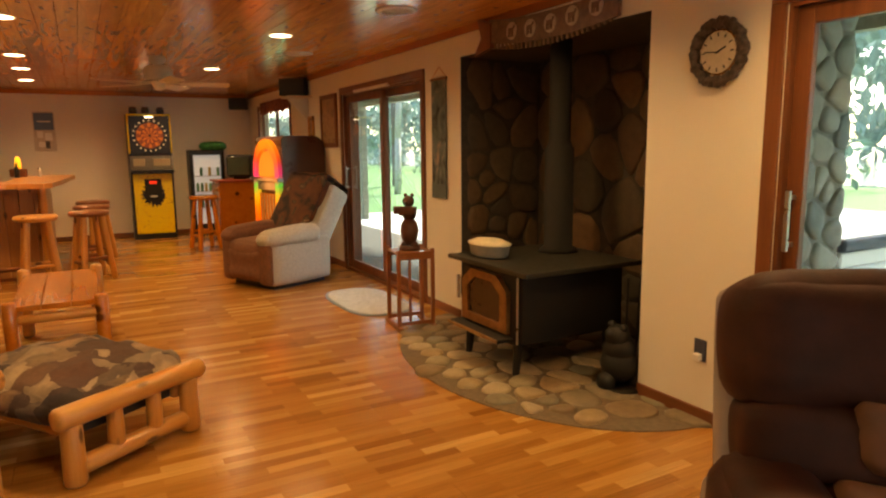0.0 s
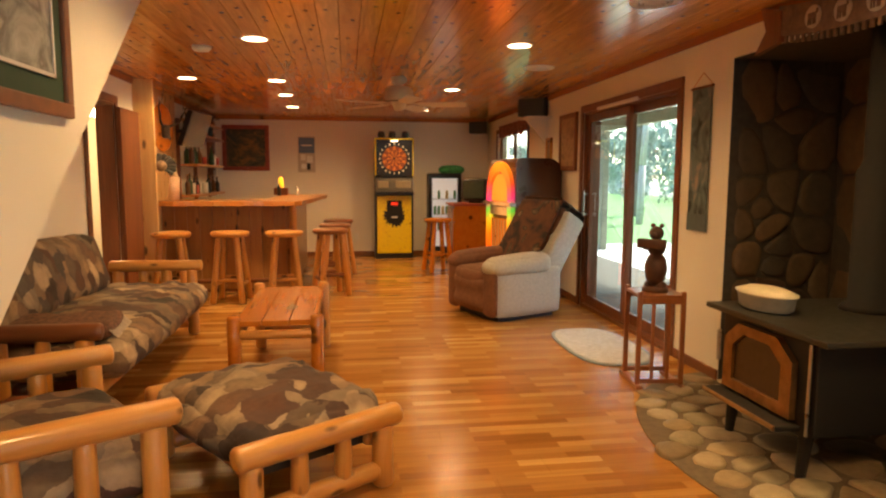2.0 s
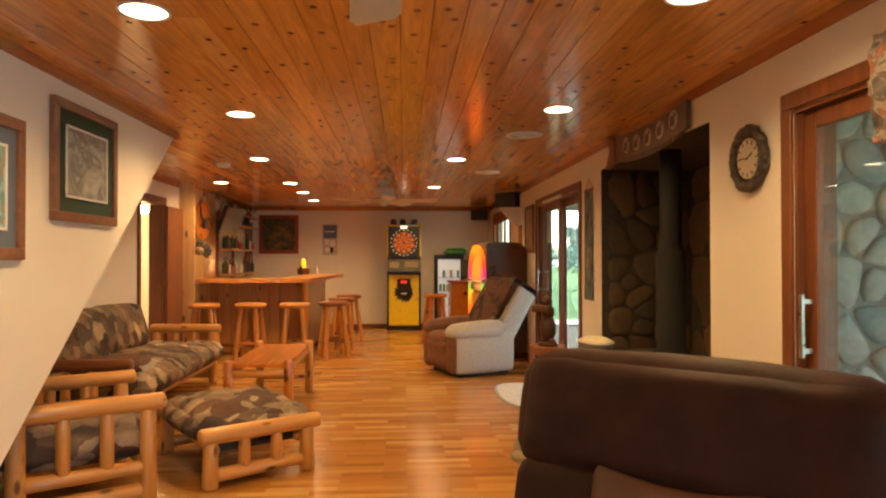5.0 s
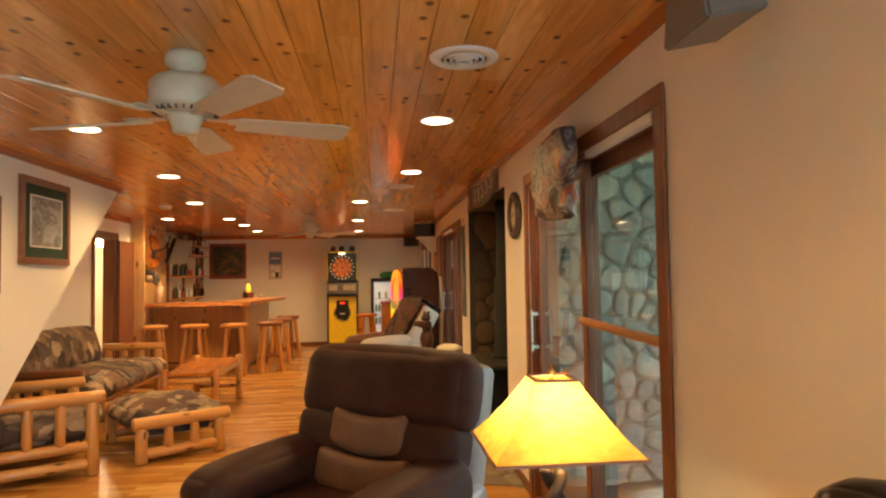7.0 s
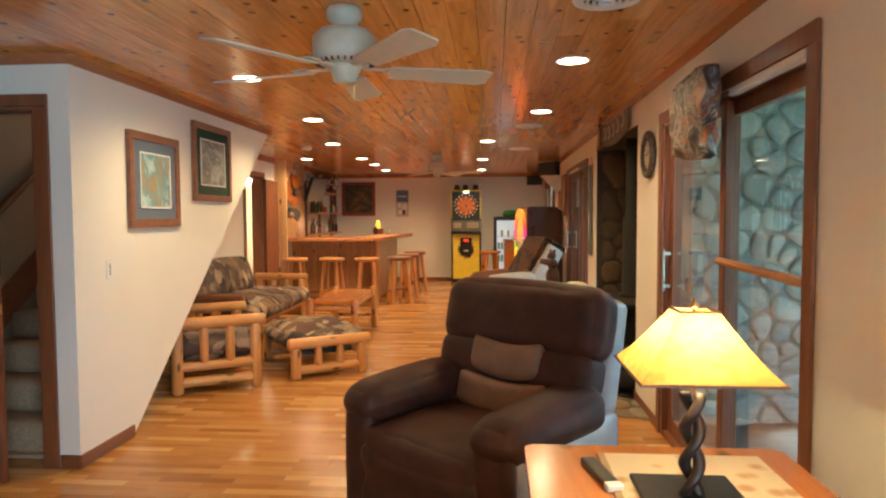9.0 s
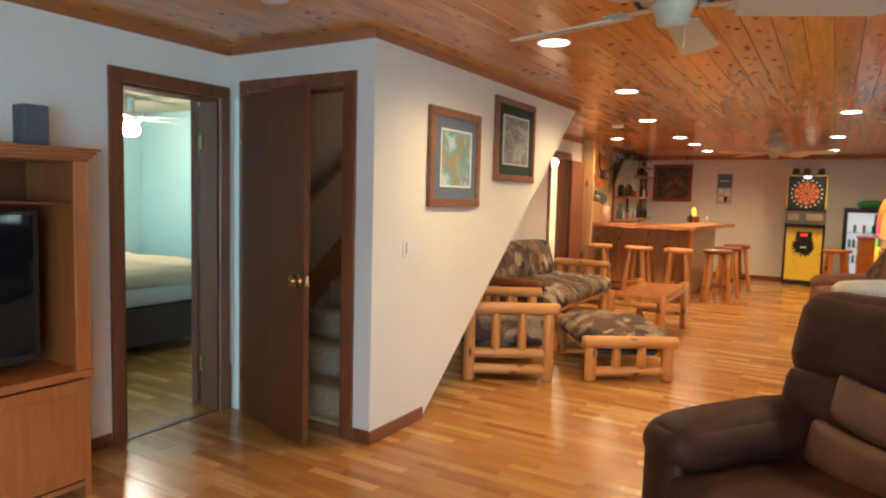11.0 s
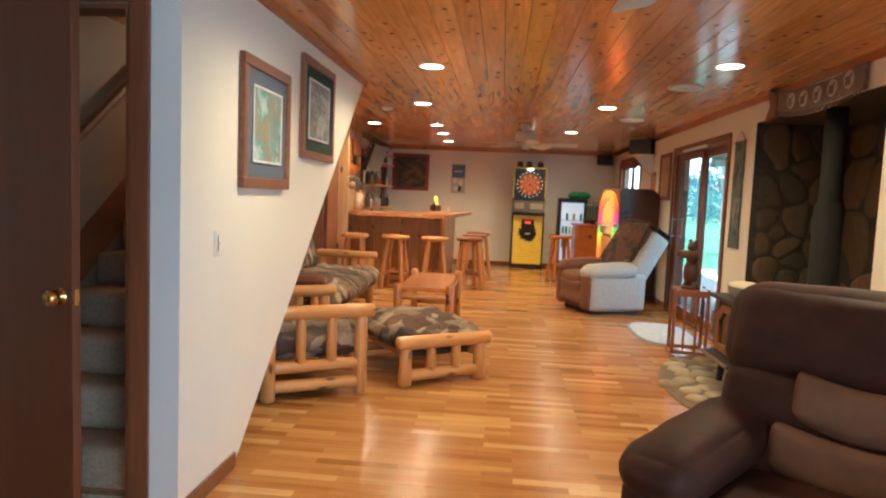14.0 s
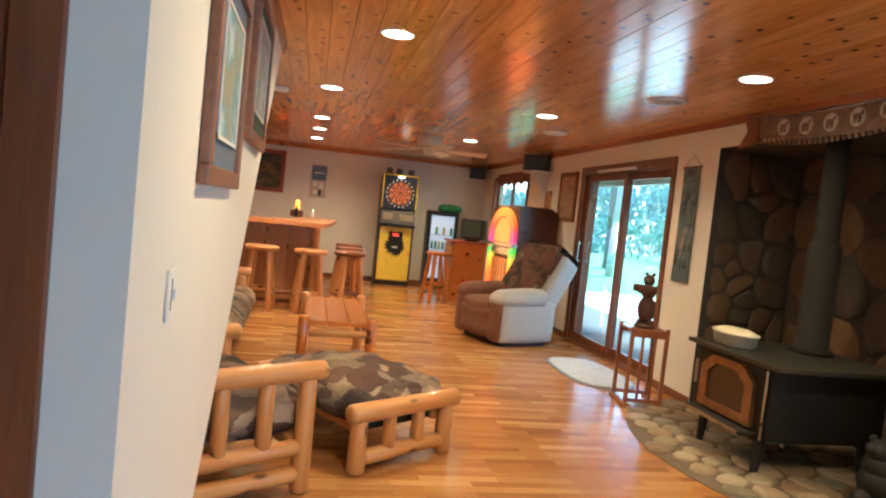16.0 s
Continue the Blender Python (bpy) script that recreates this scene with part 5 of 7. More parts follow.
# ---- dart machine ----
def dart():
    d = thing("dart_machine", "tall black and yellow electronic dart machine", "arcade machine", (1.24, 11.80, 0))
    M_YEL = plain("yellow_panel", (0.85, 0.66, 0.03), 0.35, vary=0.08, scale=6)
    art_y = Mat("yellow_door_print", (0.75, 0.55, 0.03), 0.35)
    n = art_y.noise(art_y.co(), 16, 5, 0.7, 2.0)
    art_y.base(art_y.ramp(n, [(0.0, (0.86, 0.68, 0.03)), (0.58, (0.86, 0.66, 0.03)), (0.63, (0.60, 0.30, 0.03)), (0.70, (0.05, 0.03, 0.02))]))
    part("cabinet", box(-0.32, 0.32, 0.02, 0.38, 0.0, 2.0, 0.008, 1), M_BLACK, d)
    part("head", box(-0.32, 0.32, -0.03, 0.02, 1.36, 2.0, 0.01, 2), M_BLACK, d)
    for x in (-0.32, 0.298):
        part("edge_strip", box(x, x + 0.022, -0.045, -0.03, 1.38, 1.99), M_YEL, d, "yellow edge strip")
    part("edge_strip", box(-0.298, 0.298, -0.045, -0.03, 1.965, 1.99), M_YEL, d, "yellow edge strip")
    cz = 1.655

    def seg(r0, r1, a0, a1, y, bm, n=2):
        for k in range(n):
            b0, b1 = a0 + (a1 - a0) * k / n, a0 + (a1 - a0) * (k + 1) / n
            vs = [bm.verts.new((r * math.sin(a), y, cz + r * math.cos(a))) for r, a in ((r0, b0), (r0, b1), (r1, b1), (r1, b0))]
            bm.faces.new(vs)
    mA = Mat("orange_segments", (0.60, 0.17, 0.03), 0.5).glow((1.0, 0.24, 0.04), 0.035).m
    mB = Mat("red_segments", (0.26, 0.06, 0.025), 0.5).glow((0.8, 0.10, 0.02), 0.012).m
    bk = lathe([(0.001, 0), (0.225, 0), (0.225, 0.012), (0.001, 0.0121)], 40)
    bmesh.ops.rotate(bk, verts=bk.verts, cent=(0, 0, 0), matrix=Matrix.Rotation(radians(90), 3, "X"))
    bmesh.ops.translate(bk, verts=bk.verts, vec=(0, -0.0325, cz))
    tgt = part("target", bk, M_BLACK, d, "black dartboard ring")
    for k in range(20):
        a0 = (k - 0.5) * math.pi / 10
        for r0, r1, odd in ((0.02, 0.125, k % 2), (0.130, 0.20, 1 - k % 2)):
            bs = bmesh.new()
            seg(r0, r1, a0 + 0.012, a0 + math.pi / 10 - 0.012, -0.046, bs)
            part("segment", bs, mA if odd else mB, tgt, "orange board segment" if odd else "dark red board segment")
    mN = Mat("cream_numerals", (0.8, 0.65, 0.4), 0.5).glow((1.0, 0.7, 0.4), 0.15).m
    for k in range(20):
        a = k * math.pi / 10
        x, z = 0.240 * math.sin(a), cz + 0.240 * math.cos(a)
        part("numeral", box(x - 0.010, x + 0.010, -0.05, -0.046, z - 0.012, z + 0.012), mN, tgt, "cream number mark")
    part("lamp", box(-0.06, 0.06, -0.06, -0.0455, 1.93, 1.955), lit_mat("warm_strip_lamp", (1.0, 0.8, 0.5), 1.0), d, "small lit strip")
    part("control_panel", prism([(-0.08, 1.12), (0.02, 1.12), (0.02, 1.34), (-0.02, 1.34)], "x", -0.31, 0.31), plain("grey_control_panel", (0.10, 0.09, 0.07), 0.4), d, "dark control panel")
    for x, w in ((-0.27, 0.17), (0.02, 0.25)):
        part("display", box(x, x + w, -0.075, -0.055, 1.18, 1.29, 0.004, 1), plain("pale_score_glass", (0.34, 0.27, 0.16), 0.3, bump=0), d, "pale score display")
    part("ledge", box(-0.32, 0.32, -0.12, 0.02, 1.07, 1.115, 0.008, 2), M_BLACK, d)
    part("door", box(-0.285, 0.285, 0.0, 0.02, 0.09, 1.05, 0.006, 1), art_y.m, d, "yellow printed lower door")
    rnd = random.Random(3)
    pts = []
    for k in range(36):
        a = k * math.pi / 18
        r = (0.15 if k % 2 else 0.20) * rnd.uniform(0.85, 1.15)
        pts.append((r * math.cos(a) * 0.95, 0.72 + r * math.sin(a)))
    part("splash", prism(pts, "y", -0.006, -0.001), M_BLACK, d, "black burst shape")
    part("coin_door", box(-0.125, 0.125, -0.014, -0.0065, 0.60, 0.97, 0.004, 1), M_IRON, d, "black coin door")
    part("red_display", box(-0.055, 0.055, -0.018, -0.0145, 0.89, 0.94), lit_mat("red_digits", (1.0, 0.05, 0.02), 0.15), d, "lit red digits")
    part("lettering", box(-0.05, 0.05, -0.017, -0.0145, 0.68, 0.705), M_WHITE, d, "line of small lettering")
    part("kick_plate", box(-0.31, 0.31, 0.0, 0.02, 0.0, 0.08), M_BLACK, d)
    for k, x in enumerate((-0.2, -0.02, 0.2)):
        j = thing("jar", "small dark glass jar on top of the dart machine", "jar", (1.24 + x, 11.98, 2.0), 0, "jars on the machine")
        part("glass", lathe([(0.05, 0), (0.06, 0.01), (0.06, 0.08), (0.045, 0.09)], 14), plain("smoky_glass", (0.10, 0.09, 0.07), 0.15, bump=0), j, "", True)
        part("lid", lathe([(0.05, 0.09), (0.05, 0.11)], 14), M_TRIM, j, "dark lid")


dart()


def fridge():
    f = thing("display_fridge", "black framed glass door drinks fridge with lit shelves", "fridge", (2.11, 11.95, 0))
    part("cabinet", box(-0.28, 0.28, 0.04, 0.29, 0.02, 1.42, 0.01, 1), M_BLACK, f)
    bm = bmesh.new()
    for a in ((-0.28, 0.28, 1.34, 1.42), (-0.28, 0.28, 0.06, 0.18), (-0.28, -0.22, 0.18, 1.34), (0.22, 0.28, 0.18, 1.34)):
        add_box(bm, a[0], a[1], -0.02, 0.038, a[2], a[3], 0.004, 1)
    door = part("door", bm, M_BLACK, f)
    part("liner", box(-0.218, 0.218, 0.02, 0.038, 0.182, 1.338), Mat("lit_fridge_liner", (0.8, 0.85, 0.9), 0.5).glow((0.75, 0.9, 1.0), 0.05).m, f, "lit white interior")
    for z in (0.45, 0.72, 0.98):
        part("shelf", box(-0.215, 0.215, -0.012, 0.018, z, z + 0.012), M_STEEL, f)
    rnd = random.Random(8)
    mg, mo_ = plain("green_cans", (0.10, 0.25, 0.10), 0.3), plain("gold_cans", (0.5, 0.36, 0.1), 0.3)
    for z in (0.462, 0.732, 0.992):
        for k in range(6):
            x = -0.17 + k * 0.068
            if rnd.random() < 0.2:
                continue
            first = (k + int(z * 10)) % 3
            part("can", lathe([(0.022, z), (0.024, z + 0.01), (0.024, z + 0.11), (0.012, z + 0.14)], 8, x, 0.004), mg if first else mo_, f, "green drink can" if first else "gold drink can", True)
    part("handle", box(-0.27, -0.25, -0.05, -0.02, 0.7, 1.0, 0.005, 1), M_BLACK, f)
    g = thing("green_bag", "folded green cloth bag on top of the fridge", "bag", (2.24, 12.08, 1.42))
    part("cloth", cushion(-0.2, 0.2, -0.12, 0.12, 0, 0.12, 0.05, 0.02, 10, tuft=wrinkle(5, 0.02)), plain("green_cloth", (0.04, 0.22, 0.07), 0.85, vary=0.3), g, "", True)


fridge()
cb = thing("side_cabinet", "orange varnished cabinet with a red top near the jukebox", "cabinet", (2.32, 10.9, 0))
part("body", box(-0.27, 0.28, -0.35, 0.35, 0.0, 0.93, 0.006, 1), M_TABLE, cb)
part("top", box(-0.30, 0.29, -0.38, 0.38, 0.93, 0.96, 0.008, 2), M_REDF, cb, "dark red top")
part("drawer", box(-0.286, -0.27, -0.30, 0.30, 0.70, 0.89, 0.005, 1), M_TABLE, cb)
part("door", box(-0.286, -0.27, -0.30, -0.005, 0.08, 0.67, 0.005, 1), M_TABLE, cb)
part("door", box(-0.286, -0.27, 0.005, 0.30, 0.08, 0.67, 0.005, 1), M_TABLE, cb)
mo = thing("old_monitor", "dark green glass monitor on the cabinet", "monitor", (2.40, 10.9, 0.96), -30)
part("case", cushion(-0.20, 0.20, 0.0, 0.28, 0.03, 0.38, 0.05, 0.0, 8), M_BLACK, mo, "", True)
part("screen", box(-0.165, 0.165, -0.008, 0.0, 0.07, 0.34, 0.01, 2), plain("green_grey_screen", (0.05, 0.075, 0.06), 0.15, bump=0), mo, "dark green screen")
part("foot", box(-0.10, 0.10, 0.05, 0.22, 0.0, 0.03), M_BLACK, mo)


def jukebox():
    j = thing("jukebox", "brown arched jukebox with glowing orange and green front", "jukebox", (2.26, 8.56, 0), -81)
    W, H, D = 0.40, 1.58, 0.60
    M_JB = plain("dark_brown_lacquer", (0.085, 0.028, 0.014), 0.3, vary=0.15, scale=5)

    def arch(w, top, n=16, z0=0.0):
        r = w
        return [(-w, z0)] + [(r * math.cos(math.pi - math.pi * k / n), top - r + r * math.sin(math.pi * k / n)) for k in range(n + 1)] + [(w, z0)]
    side = [(0.03, 0.091), (D, 0.091), (D, H - 0.16)] + [(D - 0.16 + 0.16 * math.cos(k * math.pi / 12), H - 0.16 + 0.16 * math.sin(k * math.pi / 12)) for k in range(1, 7)] + [(0.09, H), (0.05, H - 0.012), (0.03, H - 0.05)]
    part("body", prism(side, "x", -W, W), M_JB, j, "dark brown lacquered case")

    def ring(w0, w1, top0, top1, z0, y0, y1):
        a, b = arch(w0, top0, 18, z0), arch(w1, top1, 18, z0)
        bm = bmesh.new()
        for y in (y0, y1):
            pass
        va = [[bm.verts.new((p[0], y, p[1])) for p in a] for y in (y0, y1)]
        vb = [[bm.verts.new((p[0], y, p[1])) for p in b] for y in (y0, y1)]
        for k in range(len(a) - 1):
            bm.faces.new((va[0][k], va[0][k + 1], vb[0][k + 1], vb[0][k]))
            bm.faces.new((va[0][k], va[1][k], va[1][k + 1], va[0][k + 1]))
            bm.faces.new((vb[0][k], vb[0][k + 1], vb[1][k + 1], vb[1][k]))
        bmesh.ops.recalc_face_normals(bm, faces=bm.faces)
        return bm
    glow = Mat("jukebox_glow", (0.8, 0.3, 0.05), 0.4)
    sx = glow.n("ShaderNodeSeparateXYZ", Vector=glow.co())
    band = glow.math("ADD", glow.math("MULTIPLY", sx.outputs[2], 0.6), glow.math("MULTIPLY", glow.noise(glow.co(), 4.0, 2), 0.12))
    cl = glow.ramp(band, [(0.30, (0.9, 0.07, 0.01)), (0.46, (1.0, 0.22, 0.01)), (0.56, (0.9, 0.50, 0.02)), (0.65, (0.12, 0.75, 0.08)), (0.72, (0.9, 0.05, 0.25)), (0.84, (0.9, 0.09, 0.02)), (0.98, (1.0, 0.30, 0.02))])
    glow.base(cl)
    glow.glow(cl, 0.13)
    part("light_tube", ring(0.385, 0.27, 1.545, 1.43, 0.10, -0.02, 0.029), glow.m, j, "glowing coloured arch tube")
    part("grille", prism(arch(0.262, 1.40, 14, 1.08), "y", 0.0, 0.029), lit_mat("amber_panel", (1.0, 0.25, 0.04), 0.09), j, "amber lit title panel")
    part("chrome_band", box(-0.42, 0.42, -0.05, 0.029, 1.03, 1.075, 0.008, 2), M_STEEL, j, "chrome band")
    part("keys", box(-0.262, 0.262, -0.02, 0.029, 0.92, 1.02, 0.004, 1), M_STEEL, j, "chrome key panel")
    part("lower_panel", box(-0.262, 0.262, 0.0, 0.029, 0.14, 0.875, 0.006, 1), plain("gold_mesh", (0.5, 0.24, 0.06), 0.35, 0.6), j, "golden speaker mesh")
    for k in range(5):
        part("slat", box(-0.2 + k * 0.09, -0.185 + k * 0.09, -0.012, -0.001, 0.16, 0.86), M_STEEL, j)
    part("plinth", box(-0.41, 0.41, -0.01, D + 0.01, 0.0, 0.09, 0.01, 1), M_JB, j)
    area("jukebox_light", j.matrix_basis @ pose(0, -0.12, 0.9, 90, 0, 0), 0.5, 1.1, 0.6, (1.0, 0.35, 0.08))


jukebox()


# ---- recliners ----
def recliner(at, turn, label, body, side, patch, W=0.92, tan=True, back_lean=22, z_back=1.04, category="recliner", arm_z=0.62):
    t = thing("recliner", label, category, at, turn)
    h = W / 2
    aw = 0.235
    grey = side is M_GREYF
    inset = 0.075 if grey else 0.0
    for s in (-1, 1):
        x0, x1 = sorted((s * (h - aw + 0.03), s * h))
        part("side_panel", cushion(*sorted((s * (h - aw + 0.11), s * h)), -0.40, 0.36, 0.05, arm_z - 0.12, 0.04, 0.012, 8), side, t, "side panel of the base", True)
        xa, xb = sorted((s * (h - aw), s * (h + 0.02)))
        part("armrest", cushion(xa, xb, -0.46, 0.24, arm_z - 0.19, arm_z, 0.085, 0.016, 12, tuft=lambda u, v, w: Vector((0, 0, 0.02 * v * (w > 0) + 0.008 * noise.noise(Vector((u * 4, v * 5, 1)))))), body if (side is not M_GREYF or s < 0) else side, t, "padded armrest", True)
        part("front_post", cushion(x0 + 0.01, x1 - 0.01, -0.45, -0.38, 0.06, arm_z - 0.12, 0.035, 0.01, 6), body, t, "", True)
    iw = h - aw + 0.08
    part("footrest", cushion(-iw, iw, -0.47, -0.38, 0.09, 0.42, 0.045, 0.02, 12, tuft=lambda u, v, w: Vector((0, 0.012 * math.cos(w * 5) * (v < -0.5), 0))), body, t, "padded footrest front", True)
    part("seat", cushion(-iw, iw, -0.46, 0.26, 0.30, 0.49, 0.05, 0.03, 14, tuft=lambda u, v, w: Vector((0, 0, 0.012 * noise.noise(Vector((u * 3, v * 3, 4)))))), body, t, "padded seat", True)
    mb = pose(0, 0.20, 0.42, -back_lean, 0, 0)
    L = (z_back - 0.42) / math.cos(radians(back_lean))

    def creases(u, v, w):
        return Vector((0, -0.018 * math.exp(-((abs(u) - 0.52) / 0.08) ** 2) * -1 * (v < -0.3), 0.0)) + Vector((0, 0.010 * noise.noise(Vector((u * 4, w * 5, 3))), 0.008 * noise.noise(Vector((u * 5, w * 4, 8)))))
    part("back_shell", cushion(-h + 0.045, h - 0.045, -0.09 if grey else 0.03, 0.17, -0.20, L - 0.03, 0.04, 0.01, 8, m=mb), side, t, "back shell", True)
    part("head_pad", cushion(-h + 0.04 + inset, h - 0.04 - inset, -0.13, 0.09 - inset, L * 0.50, L, 0.085, 0.022, 16, m=mb, tuft=creases), body, t, "padded head cushion", True)
    part("lumbar_pad", cushion(-h + 0.06 + inset, h - 0.06 - inset, -0.13, 0.07, L * 0.27, L * 0.56, 0.05, 0.012, 14, m=mb, tuft=creases), body, t, "padded back cushion", True)
    part("lower_pad", cushion(-h + 0.14, h - 0.14, -0.14, 0.07, 0.0, L * 0.29, 0.05, 0.012, 12, m=mb, tuft=creases), body, t, "padded lower back cushion", True)
    if tan:
        part("patch", cushion(-0.21, 0.21, -0.156, -0.08, L * 0.30, L * 0.54, 0.035, 0.003, 12, m=mb, tuft=lambda u, v, w: Vector((0, 0, 0.035 * u * u))), patch, t, "tan middle panel", True)
        part("patch", cushion(-0.26, 0.26, -0.164, -0.08, 0.03, L * 0.28, 0.035, 0.003, 12, m=mb, tuft=lambda u, v, w: Vector((0, 0, 0.03 * u * u))), patch, t, "tan lower panel", True)
    part("base_frame", box(-h + 0.08, h - 0.08, -0.34, 0.32, 0.0, 0.07), M_BLACK, t)
    return t, mb, L


M_GREYF = plain("grey_upholstery", (0.46, 0.44, 0.40), 0.85, vary=0.1, scale=40)
# M_SHEENL: brown leather whose window sheen is put into a pale grey base.
M_SHEENL = plain("sheen_tinted_side_leather", (0.30, 0.27, 0.27), 0.32, vary=0.15, scale=8, bump=0.3)
M_CHEST = plain("chestnut_seat_fabric", (0.17, 0.075, 0.042), 0.85, vary=0.2, scale=30)
recliner((1.79, 0.88, 0), -40, "dark brown leather recliner with tan back panels by the lamp table", M_BROWNL, M_SHEENL, M_TAN, W=1.02, z_back=1.09, back_lean=14, arm_z=0.67)
rg, mbg, Lg = recliner((2.05, 7.33, 0), -68, "grey and chestnut recliner with a bear throw by the glass door", M_CHEST, M_GREYF, M_TAN, W=0.84, tan=False, back_lean=32, z_back=1.02)
M_BLKL = plain("black_leather", (0.012, 0.011, 0.010), 0.25, vary=0.3, scale=9, bump=0.4)
recliner((2.47, -1.30, 0), -75, "black leather recliner beside the lamp table", M_BLKL, M_BLKL, M_BLKL, W=0.86, tan=False, z_back=1.05)

th = thing("bear_throw", "printed bear throw draped over the grey recliner", "blanket")
th.matrix_basis = rg.matrix_basis @ mbg
mt_ = Mat("bear_throw_print", (0.2, 0.1, 0.05), 0.9)
nn = mt_.noise(mt_.co(), 3.4, 4, 0.5, 1.0)
mt_.base(mt_.ramp(nn, [(0.38, (0.018, 0.014, 0.012)), (0.45, (0.075, 0.030, 0.017)), (0.54, (0.12, 0.045, 0.022)), (0.57, (0.025, 0.02, 0.016)), (0.66, (0.22, 0.15, 0.09)), (0.72, (0.09, 0.04, 0.022))]))
mt_.bump(mt_.noise(mt_.co(), 60, 3), 0.5, 0.003)
part("front_drape", cushion(-0.32, 0.32, -0.185, -0.155, -0.02, Lg + 0.02, 0.012, 0.012, 14, tuft=wrinkle(23, 0.02)), mt_.m, th, "", True)
part("top_drape", cushion(-0.30, 0.30, -0.185, 0.19, Lg + 0.028, Lg + 0.05, 0.011, 0.012, 12, tuft=wrinkle(24, 0.02)), mt_.m, th, "", True)
part("back_drape", cushion(-0.30, 0.30, 0.178, 0.20, Lg * 0.35, Lg + 0.03, 0.011, 0.012, 12, tuft=wrinkle(25, 0.02)), mt_.m, th, "", True)

# ---- hearth things ----
def stove():
    s = thing("wood_stove", "black cast iron wood stove with a brass framed glass door", "stove", (2.79, 3.83, 0.008))
    x0, x1, y0, y1, zb, zt = -0.33, 0.50, -0.33, 0.33, 0.20, 0.655
    part("body", box(x0, x1, y0, y1, zb, zt, 0.012, 2), M_IRON, s)
    part("top_plate", box(x0 - 0.05, x1 + 0.04, y0 - 0.16, y1 + 0.10, zt + 0.001, zt + 0.03, 0.008, 2), plain("grey_stove_top", (0.045, 0.043, 0.035), 0.4, 0.4), s, "greyish cast top plate")
    part("side_shield", box(x0 + 0.02, x1, y0 - 0.03, y0 - 0.002, zb + 0.02, zt - 0.01, 0.004, 1), M_IRON, s)
    part("corner_strip", box(x0 - 0.006, x0 + 0.004, y0 - 0.012, y0 - 0.002, zb + 0.02, zt - 0.02), M_STEEL, s, "bright corner strip")
    # door with arched brass frame
    def octo(hw, z0, z1, c):
        return [(-hw, z0), (hw, z0), (hw, z1 - c), (hw - c * 1.3, z1), (-hw + c * 1.3, z1), (-hw, z1 - c)]
    o, i = octo(0.265, 0.27, 0.625, 0.09), octo(0.19, 0.325, 0.575, 0.07)
    bm = bmesh.new()
    vo = [[bm.verts.new((x, p[0], p[1])) for p in o] for x in (x0 - 0.035, x0 - 0.002)]
    vi = [[bm.verts.new((x, p[0], p[1])) for p in i] for x in (x0 - 0.035, x0 - 0.002)]
    for k in range(6):
        m = (k + 1) % 6
        bm.faces.new((vo[0][k], vo[0][m], vi[0][m], vi[0][k]))
        bm.faces.new((vo[0][k], vo[1][k], vo[1][m], vo[0][m]))
        bm.faces.new((vi[0][k], vi[0][m], vi[1][m], vi[1][k]))
    bmesh.ops.recalc_face_normals(bm, faces=bm.faces)
    dr = part("door", bm, M_OLDBRASS, s, "brass framed door")
    part("glass", prism(i, "x", x0 - 0.018, x0 - 0.012), plain("sooty_stove_glass", (0.05, 0.03, 0.018), 0.15, bump=0), dr, "sooty brown glass")
    part("handle", tube((x0 - 0.05, 0.285, 0.40), (x0 - 0.05, 0.285, 0.56), 0.012, n=8), M_STEEL, dr, "coiled handle")
    part("hinge", box(x0 - 0.02, x0 + 0.001, 0.28, 0.30, 0.42, 0.54), M_IRON, dr)
    part("ash_lip", box(x0 - 0.12, x0 + 0.01, -0.30, 0.30, zb + 0.03, zb + 0.055, 0.008, 2), M_IRON, s, "cast ash shelf")
    part("lip_trim", tube((x0 - 0.122, -0.29, zb + 0.045), (x0 - 0.122, 0.29, zb + 0.045), 0.012, n=8), M_OLDBRASS, s, "brass front trim")
    for x in (x0 + 0.05, x1 - 0.05):
        for y in (y0 + 0.05, y1 - 0.05):
            part("leg", tube((x - 0.02 * (x < 0), y, 0.0), (x, y, zb + 0.01), 0.022, 0.034, n=8), M_IRON, s)
    pipe = lathe([(0.14, zt + 0.031), (0.12, zt + 0.06), (0.10, zt + 0.07), (0.10, 1.40), (0.09, 1.41), (0.074, 1.45), (0.074, 2.16)], 22, 0.32, 0.09)
    part("flue_pipe", pipe, plain("black_flue", (0.007, 0.006, 0.005), 0.9, 0.0), s, "black flue pipe", True)


stove()
pt = thing("enamel_pot", "cream oval enamel pot with a lid on the stove", "pot", (2.60, 4.02, 0.695), 90)
bm = lathe([(0.11, 0), (0.125, 0.012), (0.135, 0.075), (0.14, 0.08)], 26)
bmesh.ops.scale(bm, verts=bm.verts, vec=(1.35, 0.85, 1))
part("pot_body", bm, plain("grey_enamel", (0.42, 0.40, 0.34), 0.35, bump=0), pt, "greyish pot body", True)
bm = lathe([(0.143, 0.081), (0.145, 0.088), (0.09, 0.112), (0.001, 0.118)], 26)
bmesh.ops.scale(bm, verts=bm.verts, vec=(1.35, 0.85, 1))
part("lid", bm, plain("cream_enamel", (0.62, 0.56, 0.40), 0.35, bump=0), pt, "cream lid", True)
tools = thing("hearth_tools", "small black cast iron bear holding fireplace tools", "fireplace tools", (2.90, 3.08, 0.014), 0)
bm = bmesh.new()
